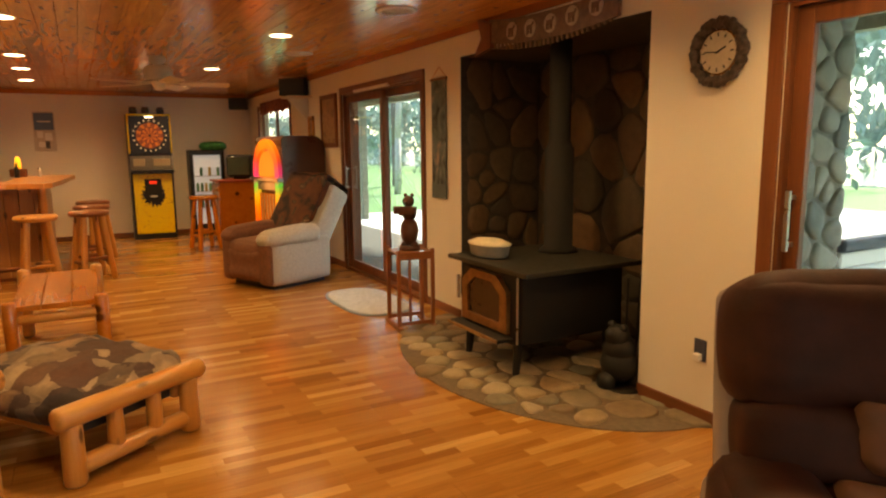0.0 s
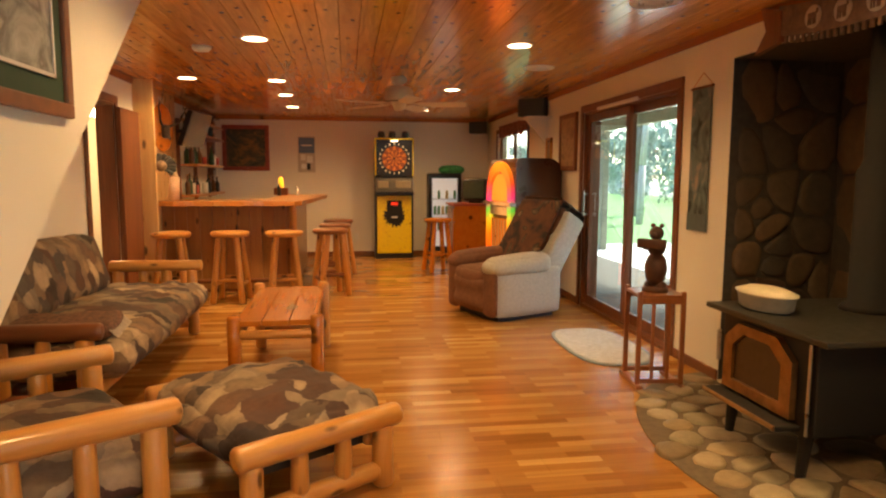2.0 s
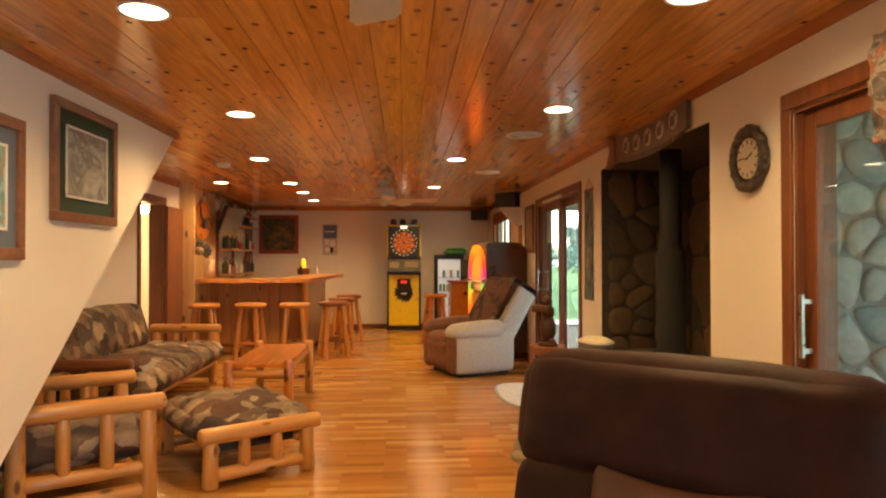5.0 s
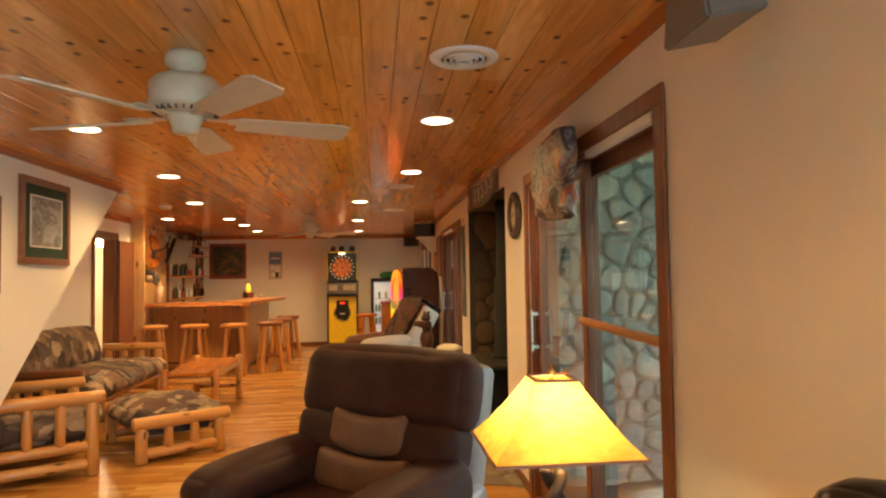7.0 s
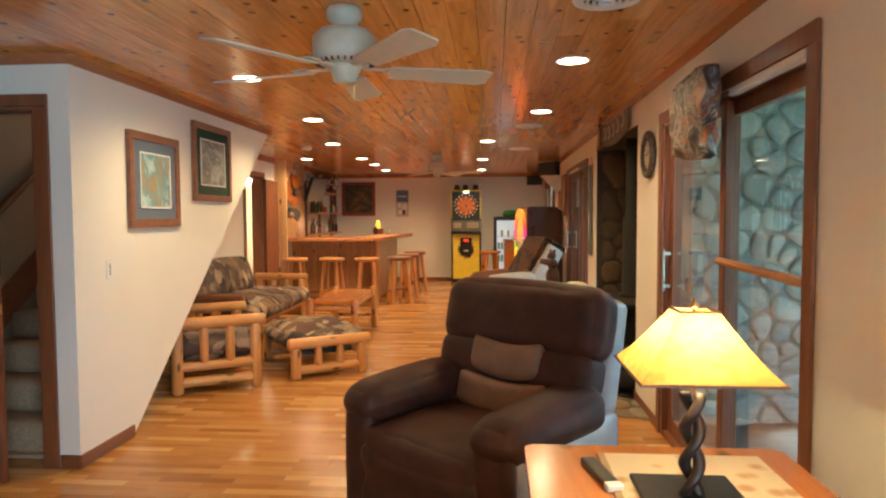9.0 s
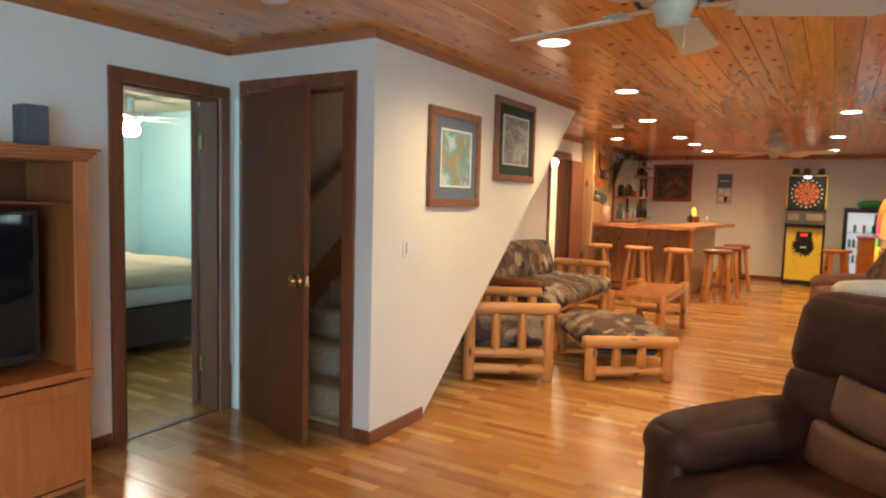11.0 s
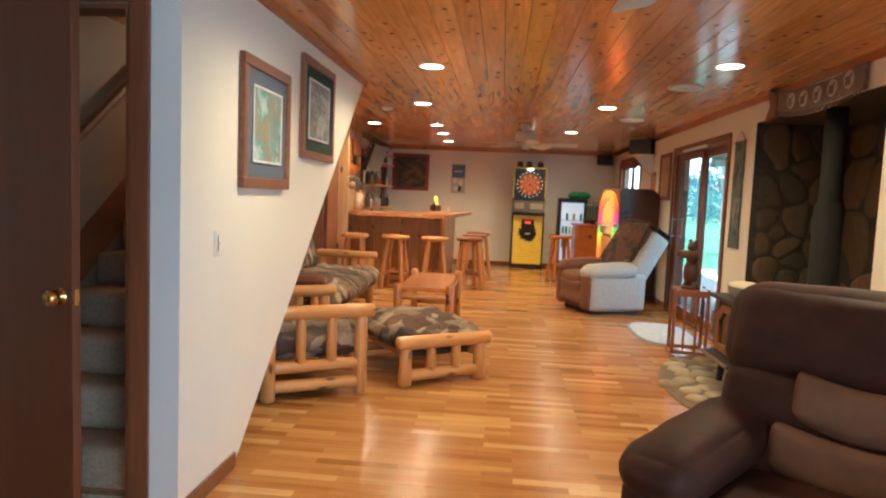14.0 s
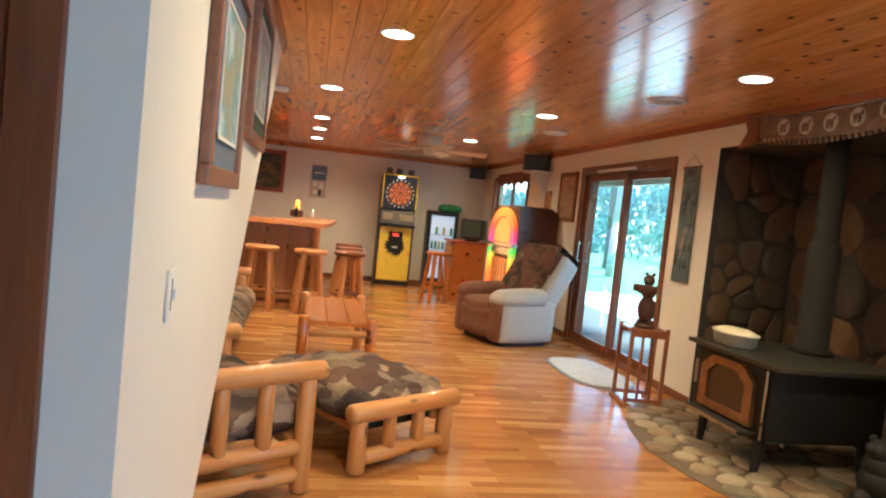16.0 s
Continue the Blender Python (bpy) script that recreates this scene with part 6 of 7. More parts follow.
for p, r in (((0, 0, 0.14), 0.115), ((0, 0, 0.23), 0.10), ((-0.02, 0, 0.31), 0.075), ((-0.07, 0, 0.33), 0.04), ((-0.02, 0.05, 0.37), 0.025), ((-0.02, -0.05, 0.37), 0.025), ((-0.10, 0, 0.05), 0.06), ((0.07, 0.08, 0.05), 0.055), ((0.07, -0.08, 0.05), 0.055)):
    bmesh.ops.create_icosphere(bm, subdivisions=2, radius=r, matrix=Matrix.Translation(p))
part("bear_figure", bm, M_IRON, tools, "", True)
part("base", lathe([(0.14, 0.0), (0.14, 0.012), (0.12, 0.016)], 20), M_IRON, tools)
for k in range(3):
    part("tool", tube((0.12, -0.08 + 0.08 * k, 0.02), (0.15, -0.10 + 0.1 * k, 0.62), 0.008, n=6), M_IRON, tools)

# banner of carved animals over the recess
sn = thing("carved_sign", "brown wooden fish sign with white animal medallions over the hearth", "wall sign", (XR - 0.012, 3.82, 2.19), -90)
M_SIGN = plain("dark_sign_wood", (0.17, 0.11, 0.08), 0.6, vary=0.3)
bm = bmesh.new()
n = 14
L = 1.30
for y in (-0.028, 0.0):
    pass
pts = []
for k in range(n + 1):
    u = -L / 2 + L * k / n
    pts.append((u, 0.085 + 0.055 * (2 * u / L) ** 2 - 0.03 * (u > 0) * (2 * u / L)))
low = [(p[0], p[1] - 0.165) for p in reversed(pts)]
part("board", prism(pts + low, "y", -0.028, 0.0), M_SIGN, sn)
part("fish_head", prism([(-0.62, 0.11), (-0.80, 0.17), (-0.74, 0.02), (-0.84, -0.10), (-0.62, -0.06)], "y", -0.04, -0.001), M_TRIM, sn, "reddish fish tail end")
for k in range(5):
    u = -0.36 + k * 0.21
    z = 0.0 + 0.055 * (2 * u / L) ** 2
    bm = lathe([(0.001, 0), (0.058, 0), (0.058, 0.008), (0.001, 0.0081)], 22)
    bmesh.ops.rotate(bm, verts=bm.verts, cent=(0, 0, 0), matrix=Matrix.Rotation(radians(90), 3, "X"))
    bmesh.ops.translate(bm, verts=bm.verts, vec=(u, -0.029, z))
    md = part("medallion", bm, plain("pale_bone_disc", (0.48, 0.42, 0.35), 0.5), sn, "pale round medallion")
    b2 = bmesh.new()
    add_box(b2, u - 0.03, u + 0.03, -0.042, -0.0375, z - 0.012, z + 0.02, 0.004, 1)
    for q in (-0.025, -0.008, 0.012, 0.025):
        add_box(b2, u + q - 0.004, u + q + 0.004, -0.042, -0.0375, z - 0.04, z - 0.012)
    add_box(b2, u + 0.028, u + 0.046, -0.042, -0.0375, z + 0.012, z + 0.036, 0.003, 1)
    part("animal", b2, M_SIGN, md, "dark animal shape")
for k in range(26):
    bm = bmesh.new()
    u = -0.6 + k * 0.047
    z = -0.085 + 0.055 * (2 * u / L) ** 2
    add_box(bm, u, u + 0.02, -0.02, -0.008, z - 0.035, z + 0.005)
    part("fringe", bm, M_SIGN, sn, "dark fringe tab")

# clock
ck = thing("wall_clock", "round clock with a dark wreath of leaves and a pale face", "clock", (XR - 0.003, 2.51, 1.855), -90)
rnd = random.Random(31)
M_WREATH = plain("pewter_wreath", (0.10, 0.08, 0.07), 0.5, 0.5, vary=0.6, scale=40)
for k in range(40):
    a = k * math.pi / 20
    p = Vector((0.135 * math.cos(a), -0.022, 0.135 * math.sin(a)))
    bm = bmesh.new()
    m_ = Matrix.Translation(p) @ Matrix.Rotation(rnd.uniform(0, 3), 4, "Y")
    cushion(-0.030, 0.030, -0.020, 0.018, -0.018, 0.018, 0.014, 0.004, 3, m=m_, bm=bm)
    part("leaf", bm, M_WREATH, ck, "dark pewter leaf", True)


def disc(r, t, y, n=32, sx=1.0):
    bm = lathe([(0.001, 0), (r, 0), (r, t), (0.001, t + 0.0001)], n)
    bmesh.ops.rotate(bm, verts=bm.verts, cent=(0, 0, 0), matrix=Matrix.Rotation(radians(90), 3, "X"))
    bmesh.ops.translate(bm, verts=bm.verts, vec=(0, y, 0))
    return bm


fc = part("face", disc(0.098, 0.025, -0.001), plain("cream_clock_face", (0.52, 0.46, 0.36), 0.5, vary=0.1, bump=0), ck, "cream dial")
part("rim", disc(0.106, 0.018, -0.0015), M_BRASS, ck, "thin brass rim")
for k in range(12):
    part("hour_mark", box(-0.003, 0.003, -0.029, -0.0265, 0.072, 0.09, m=Matrix.Rotation(k * math.pi / 6, 4, "Y")), M_BLACK, fc, "black hour mark")
part("clock_hand", box(-0.003, 0.003, -0.031, -0.0285, -0.01, 0.075, m=Matrix.Rotation(radians(-85), 4, "Y")), M_BLACK, fc, "black hand")
part("clock_hand", box(-0.004, 0.004, -0.031, -0.0285, -0.01, 0.05, m=Matrix.Rotation(radians(65), 4, "Y")), M_BLACK, fc, "black hand")

# tapestry
tp = thing("tapestry", "narrow blue green woven loon tapestry hanging from a cord", "tapestry", (XR - 0.004, 5.29, 1.49), -90)
ta = Mat("tapestry_weave", (0.1, 0.15, 0.15), 0.9)
tn = ta.noise(ta.co((1, 1, 0.8)), 7, 4, 0.5, 1.0)
ta.base(ta.ramp(tn, [(0.32, (0.03, 0.035, 0.035)), (0.45, (0.10, 0.13, 0.13)), (0.55, (0.14, 0.18, 0.19)), (0.68, (0.36, 0.27, 0.22))]))
part("cloth", box(-0.125, 0.125, -0.012, -0.004, -0.50, 0.50, 0.003, 1), ta.m, tp)
part("rod", tube((-0.14, -0.01, 0.50), (0.14, -0.01, 0.50), 0.009, n=8), M_TRIM, tp)
bm = bmesh.new()
add_tube(bm, (-0.13, -0.006, 0.505), (0, -0.003, 0.60), 0.003, n=5)
add_tube(bm, (0.13, -0.006, 0.505), (0, -0.003, 0.60), 0.003, n=5)
part("cord", bm, M_LOG, tp)
part("hem", box(-0.127, 0.127, -0.014, -0.003, -0.50, -0.38), plain("blue_grey_hem", (0.10, 0.13, 0.14), 0.9), tp)

# carved bear on its stand
sd_ = thing("plant_stand", "reddish brown square wooden stand under the carved bear", "stand", (2.47, 4.98, 0), -8)
M_STAND = wood("red_brown_stand_wood", (0.24, 0.08, 0.03), (0.38, 0.15, 0.06), "z", 0.35, 0.3)
for x in (-0.14, 0.14):
    for y in (-0.14, 0.14):
        part("leg", box(x - 0.014, x + 0.014, y - 0.014, y + 0.014, 0.03, 0.64, 0.003, 1), M_STAND, sd_)
for s in (-0.14, 0.14):
    part("foot", box(s - 0.02, s + 0.02, -0.20, 0.20, 0.0, 0.035, 0.006, 1), M_STAND, sd_)
    part("rail", box(-0.14, 0.14, s - 0.01, s + 0.01, 0.04, 0.07, 0.003, 1), M_STAND, sd_)
    part("rail", box(-0.14, 0.14, s - 0.01, s + 0.01, 0.56, 0.60, 0.003, 1), M_STAND, sd_)
part("top", box(-0.15, 0.15, -0.15, 0.15, 0.60, 0.62, 0.004, 1), M_STAND, sd_)
for k in (-0.05, 0.05):
    part("slat", box(k - 0.01, k + 0.01, -0.145, -0.135, 0.07, 0.56), M_STAND, sd_)
bm = bmesh.new()
for p, r, sz in (((0, 0, 0.15), 0.075, 1.6), ((0, 0, 0.29), 0.06, 1.1), ((0, -0.01, 0.385), 0.048, 1.0), ((0.03, 0, 0.435), 0.016, 1), ((-0.03, 0, 0.435), 0.016, 1), ((-0.0, -0.055, 0.375), 0.022, 1), ((-0.05, -0.05, 0.30), 0.028, 1), ((0.05, -0.05, 0.30), 0.028, 1), ((0.04, 0, 0.04), 0.035, 1), ((-0.04, 0, 0.04), 0.035, 1)):
    bmesh.ops.create_icosphere(bm, subdivisions=2, radius=r, matrix=Matrix.Translation(p) @ Matrix.Diagonal((1, 1, sz, 1)))
add_box(bm, -0.09, 0.09, -0.11, -0.05, 0.29, 0.35, 0.006, 1)
add_tube(bm, (0, 0, 0.0), (0, 0, 0.03), 0.085, 0.08, n=14)
be = tagged(mesh_ob("carved_bear", bm, plain("dark_carved_wood", (0.085, 0.035, 0.02), 0.5, vary=0.4, scale=14, bump=0.5), None, True), "dark brown carved wooden bear figure holding a box", "carving")
be.matrix_basis = pose(2.47, 4.98, 0.621, 0, 0, -50)

# rug
rg_ = thing("rug", "small white oval rug with a blue border inside the glass door", "rug", (2.48, 5.93, 0.001))
def oval(a, b, z0, z1, p=3.0, n=40):
    pts = []
    for k in range(n):
        t_ = 2 * math.pi * k / n
        c, s = math.cos(t_), math.sin(t_)
        pts.append((a * math.copysign(abs(c) ** (2 / p), c), b * math.copysign(abs(s) ** (2 / p), s)))
    return prism(pts, "z", z0, z1)
part("border", oval(0.31, 0.58, 0, 0.010), plain("blue_grey_rug_border", (0.28, 0.36, 0.46), 0.95), rg_)
part("centre", oval(0.285, 0.555, 0.0102, 0.014), plain("white_rug_pile", (0.55, 0.58, 0.62), 0.95, vary=0.2, scale=30, bump=0.6), rg_)

# ---- lamp table ----
tb = thing("lamp_table", "orange oak side table with rounded corners", "table", (2.33, -0.46, 0.145))
pts = []
for cx, cy, a0 in ((-0.30, -0.30, 180), (0.36, -0.36, 270), (0.36, 0.36, 0), (-0.36, 0.36, 90)):
    r = 0.10 if (cx, cy) == (-0.30, -0.30) else 0.04
    for k in range(6):
        a = radians(a0 + 18 * k)
        pts.append((cx + r * math.cos(a), cy + r * math.sin(a)))
part("top", prism(pts, "z", 0.525, 0.555), M_TABLE, tb)
part("apron", box(-0.33, 0.33, -0.33, 0.33, 0.44, 0.524), M_TABLE, tb)
for x in (-0.32, 0.32):
    for y in (-0.32, 0.32):
        part("leg", box(x - 0.025, x + 0.025, y - 0.025, y + 0.025, -0.145, 0.44, 0.004, 1), M_TABLE, tb)
part("shelf", box(-0.31, 0.31, -0.31, 0.31, 0.14, 0.165), M_TABLE, tb)
rn = thing("table_runner", "cream printed table runner under the lamp", "runner", (2.37, -0.46, 0.701))
mr = Mat("runner_print", (0.5, 0.38, 0.24), 0.9)
vr = mr.n("ShaderNodeTexVoronoi", Vector=mr.co(), Scale=14.0)
mr.base(mr.ramp(vr.outputs["Distance"], [(0.2, (0.42, 0.24, 0.12)), (0.45, (0.60, 0.48, 0.32))]))
part("cloth", box(-0.20, 0.26, -0.35, 0.32, 0, 0.004), mr.m, rn)
part("border", box(-0.22, -0.20, -0.35, 0.32, 0, 0.005), plain("runner_border", (0.36, 0.24, 0.13), 0.9), rn)


def lamp():
    l = thing("table_lamp", "twisted iron table lamp with a glowing yellow pyramid shade", "lamp", (2.34, -0.46, 0.706))
    part("base", box(-0.13, 0.13, -0.13, 0.13, 0.0, 0.014, 0.003, 1), M_BLACK, l)
    iron = plain("dark_twisted_iron", (0.05, 0.035, 0.03), 0.45, 0.5)
    for s in (0, math.pi):
        bm = bmesh.new()
        rings = []
        for k in range(35):
            z, a = 0.014 + k * 0.00775, k * 0.275 + s
            c = (0.018 * math.cos(a), 0.018 * math.sin(a))
            rings.append([bm.verts.new((c[0] + 0.016 * math.cos(j * math.pi / 4), c[1] + 0.016 * math.sin(j * math.pi / 4), z)) for j in range(8)])
        for r0, r1 in zip(rings, rings[1:]):
            for j in range(8):
                bm.faces.new((r0[j], r0[(j + 1) % 8], r1[(j + 1) % 8], r1[j]))
        bm.faces.new(list(reversed(rings[0])))
        bm.faces.new(rings[-1])
        part("column", bm, iron, l, "twisted dark iron strand", True)
    part("stem", tube((0, 0, 0.27), (0, 0, 0.50), 0.006, n=8), M_BRASS, l)
    zb, zt, b, t = 0.335, 0.49, 0.165, 0.048
    bm = bmesh.new()
    q = [(-1, -1), (1, -1), (1, 1), (-1, 1)]
    rows = []
    for k in range(5):
        u = k / 4
        h = b + (t - b) * u ** 0.85
        rows.append([bm.verts.new((x * h, y * h, zb + (zt - zb) * u)) for x, y in q])
    for r0, r1 in zip(rows, rows[1:]):
        for k in range(4):
            bm.faces.new((r0[k], r0[(k + 1) % 4], r1[(k + 1) % 4], r1[k]))
    m = bpy.data.materials.new("parchment_shade")
    m.use_nodes = True
    nt = m.node_tree
    nt.nodes.clear()
    out = nt.nodes.new("ShaderNodeOutputMaterial")
    tr = nt.nodes.new("ShaderNodeBsdfTranslucent")
    df = nt.nodes.new("ShaderNodeBsdfDiffuse")
    mx = nt.nodes.new("ShaderNodeMixShader")
    ns = nt.nodes.new("ShaderNodeTexNoise")
    ns.inputs["Scale"].default_value = 9
    rp = nt.nodes.new("ShaderNodeValToRGB")
    rp.color_ramp.elements[0].position, rp.color_ramp.elements[0].color = 0.35, (0.80, 0.44, 0.09, 1)
    rp.color_ramp.elements[1].position, rp.color_ramp.elements[1].color = 0.65, (0.92, 0.56, 0.14, 1)
    nt.links.new(ns.outputs["Fac"], rp.inputs[0])
    for s in (tr, df):
        nt.links.new(rp.outputs[0], s.inputs["Color"])
    mx.inputs[0].default_value = 0.35
    nt.links.new(tr.outputs[0], mx.inputs[1])
    nt.links.new(df.outputs[0], mx.inputs[2])
    nt.links.new(mx.outputs[0], out.inputs[0])
    part("shade", bm, m, l, "glowing parchment pyramid shade")
    for z, h in ((zb, b), (zt, t)):
        bm = bmesh.new()
        for k in range(4):
            a, c = q[k], q[(k + 1) % 4]
            add_tube(bm, (a[0] * h, a[1] * h, z), (c[0] * h, c[1] * h, z), 0.004, n=5)
        part("shade_trim", bm, M_TAN, l, "brown shade edging")
    part("finial", lathe([(0.008, 0.495), (0.011, 0.503), (0.005, 0.512), (0.002, 0.522)], 12), M_BRASS, l, "", True)
    bm = bmesh.new()
    bmesh.ops.create_icosphere(bm, subdivisions=2, radius=0.026, matrix=Matrix.Translation((0, 0, 0.42)))
    part("bulb", bm, lit_mat("lamp_bulb", (1.0, 0.75, 0.4), 7.0), l, "lit bulb", True)
    bm = bmesh.new()
    pp = [(0.13, -0.07, 0.005), (0.19, -0.15, 0.003), (0.23, -0.28, 0.003), (0.26, -0.40, 0.003)]
    for a, c in zip(pp, pp[1:]):
        add_tube(bm, a, c, 0.004, n=6)
    part("cord", bm, M_BLACK, l, "thin dark cord")
    point("table_lamp_light", (2.34, -0.46, 1.12), 4.5, (1.0, 0.70, 0.32), 0.03)


lamp()
rm = thing("remote_control", "dark remote control with a pale end on the table", "remote control", (2.13, -0.30, 0.701), 12)
part("case", box(-0.022, 0.022, -0.10, 0.09, 0, 0.02, 0.006, 2), M_BLACK, rm)
part("end_cap", box(-0.023, 0.023, -0.125, -0.095, 0.0, 0.021, 0.006, 2), M_WHITE, rm, "pale end cap")
cs = thing("glasses_case", "black glasses case at the edge of the table", "case", (2.14, -0.68, 0.701), 80)
part("case", cushion(-0.05, 0.05, -0.09, 0.09, 0, 0.045, 0.022, 0.004, 8), M_BLKL, cs, "", True)


# ---- ceiling things ----
def fan(at, a0, label):
    f = thing("ceiling_fan", label, "ceiling fan", at)
    M_FAN = plain("white_fan_enamel", (0.58, 0.53, 0.41), 0.4, vary=0.06, bump=0)
    part("canopy", lathe([(0.07, 0), (0.08, -0.02), (0.075, -0.05), (0.045, -0.075), (0.04, -0.09)], 28), M_FAN, f, "", True)
    part("motor", lathe([(0.05, -0.085), (0.11, -0.10), (0.14, -0.13), (0.14, -0.21), (0.125, -0.24), (0.08, -0.25)], 32), M_FAN, f, "ribbed motor housing", True)
    bm = bmesh.new()
    for k in range(28):
        a = k * math.pi / 14
        add_box(bm, 0.108, 0.128, -0.004, 0.004, -0.247, -0.228, m=Matrix.Rotation(a, 4, "Z"))
    part("vent_slots", bm, M_BLACK, f, "dark vent slots")
    part("switch_housing", lathe([(0.075, -0.251), (0.07, -0.265), (0.055, -0.295), (0.05, -0.32), (0.02, -0.33)], 24), M_FAN, f, "", True)
    for k in range(5):
        a = radians(a0 + 72 * k)
        R = Matrix.Rotation(a, 4, "Z")
        bm = bmesh.new()
        add_box(bm, 0.08, 0.20, -0.018, 0.018, -0.262, -0.255, 0.003, 1, m=R)
        add_box(bm, 0.17, 0.25, -0.045, 0.045, -0.264, -0.257, 0.003, 1, m=R)
        br = part("blade_arm", bm, M_FAN, f, "scrolled blade bracket")
        pts = [(0.20, -0.055), (0.63, -0.076), (0.67, -0.058), (0.67, 0.058), (0.63, 0.076), (0.20, 0.055)]
        bm = prism(pts, "z", -0.0035, 0.0035)
        for v in bm.verts:
            v.co = R @ (Matrix.Translation((0, 0, -0.2685)) @ Matrix.Rotation(radians(-12), 4, "X") @ v.co)
        part("blade", bm, M_FAN, f, "pale fan blade")
    part("pull_chain", tube((0.04, 0, -0.32), (0.04, 0, -0.40), 0.002, n=5), M_BRASS, f)


fan((1.18, 0.72, ZC), 20, "white five blade ceiling fan over the sitting area")
fan((0.99, 7.60, ZC), 350, "white five blade ceiling fan near the bar")

M_LENS = lit_mat("downlight_lens", (1.0, 0.78, 0.50), 3.0)
dl = None
# The last two, at y -2.07, are unseen and added as warm rear fill.
DOWN = [(2.30, 1.79), (2.25, 3.66), (1.76, 5.88), (1.66, 8.45), (1.60, 10.8), (0.22, 2.07), (0.14, 3.92), (-0.18, 5.95), (-1.12, 8.02), (-0.24, 8.05), (-0.26, 9.25), (-0.29, 10.65), (2.28, -2.07), (0.21, -2.07)]
for x, y in DOWN:
    if dl is None:
        dl = thing("downlight", "round recessed ceiling light with a white rim", "ceiling light", (x, y, ZC), 0, "recessed ceiling lights")
        part("rim", lathe([(0.084, -0.001), (0.100, -0.001), (0.098, -0.007), (0.086, -0.005)], 28, ring=True), M_WHITE, dl, "white rim")
        part("lens", lathe([(0.001, -0.003), (0.085, -0.003), (0.085, -0.001), (0.001, -0.0009)], 28), M_LENS, dl, "glowing lens")
    else:
        copy_thing(dl, pose(x, y, ZC))
    l = bpy.data.lights.new("downlight_lamp", "SPOT")
    l.energy, l.color, l.spot_size, l.spot_blend, l.shadow_soft_size = DOWN_W, WARM, radians(156), 0.9, 0.07
    o = new("downlight_lamp", l)
    o.matrix_basis = pose(x, y, ZC - 0.02)

vt = thing("ceiling_vent", "round white ceiling vent with concentric rings", "vent", (2.31, 0.69, ZC), 0, "round vents")
part("flange", lathe([(0.098, -0.001), (0.145, -0.001), (0.14, -0.010), (0.098, -0.014)], 32, ring=True), M_WHITE, vt, "", True)
for k, r in enumerate((0.078, 0.053, 0.028)):
    part("ring", lathe([(r, -0.006), (r + 0.009, -0.006), (r + 0.007, -0.020 - 0.003 * k), (r, -0.018 - 0.003 * k)], 28, ring=True), M_WHITE, vt, "", True)
part("backing", lathe([(0.001, -0.002), (0.10, -0.002), (0.10, -0.001), (0.001, -0.0009)], 28), M_BLACK, vt, "dark opening")
for y in (4.55, 6.81):
    copy_thing(vt, pose(2.19, y, ZC))
sm = thing("smoke_alarm", "round white smoke alarm on the ceiling", "smoke alarm", (-0.60, 0.66, ZC))
part("case", lathe([(0.07, -0.001), (0.07, -0.02), (0.055, -0.035), (0.001, -0.038)], 26), M_WHITE, sm, "", True)
sm2 = copy_thing(sm, pose(-0.62, 6.3, ZC))


def speaker(at, turn, s, mat, label):
    k = thing("wall_speaker", label, "speaker", at, turn)
    part("cabinet", box(-s[0] / 2, s[0] / 2, 0, s[1], -s[2] / 2, s[2] / 2, 0.012, 2), mat, k)
    part("grille", box(-s[0] / 2 + 0.012, s[0] / 2 - 0.012, -0.008, -0.001, -s[2] / 2 + 0.012, s[2] / 2 - 0.012, 0.003, 1), M_BLACK, k, "black speaker grille")
    part("bracket", box(-0.02, 0.02, s[1], s[1] + 0.06, -0.02, 0.02), M_IRON, k)


speaker((2.72, 8.90, 2.22), -40, (0.36, 0.18, 0.22), M_BLACK, "black speaker on a white ledge by the window")
speaker((2.68, 12.02, 2.20), -20, (0.30, 0.18, 0.20), M_BLACK, "black speaker high in the far corner")
lg = thing("speaker_ledge", "white painted ledge and bracket under the speaker", "shelf", (XR - 0.001, 8.90, 2.085))
part("shelf", box(-0.30, 0, -0.20, 0.20, -0.01, 0.012), M_WALL, lg)
part("bracket", prism([(0, -0.01), (-0.28, -0.01), (0, -0.32)], "y", -0.03, 0.03), M_WALL, lg)
# tilted speaker near the ceiling
sp = thing("wall_speaker", "grey tapered speaker tilted down from the wall", "speaker", (2.80, -0.45, 2.11), -90)
bm = bmesh.new()
mt2 = pose(0, -0.02, 0, 12, 0, 0)
vs = []
for z, h, d in ((-0.07, 0.12, 0.10), (0.08, 0.085, 0.07)):
    vs.append([bm.verts.new(mt2 @ Vector(p)) for p in ((-h, -d, z), (h, -d, z), (h, d * 0.6, z), (-h, d * 0.6, z))])
for k in range(4):
    bm.faces.new((vs[0][k], vs[0][(k + 1) % 4], vs[1][(k + 1) % 4], vs[1][k]))
bm.faces.new(list(reversed(vs[0])))
bm.faces.new(vs[1])
bmesh.ops.bevel(bm, geom=bm.edges[:], offset=0.008, segments=2, affect="EDGES")
part("cabinet", bm, plain("grey_speaker_plastic", (0.16, 0.15, 0.14), 0.6), sp)
part("bracket", tube((0, 0.02, 0.02), (0, 0.13, 0.08), 0.012, n=8), M_WHITE, sp)

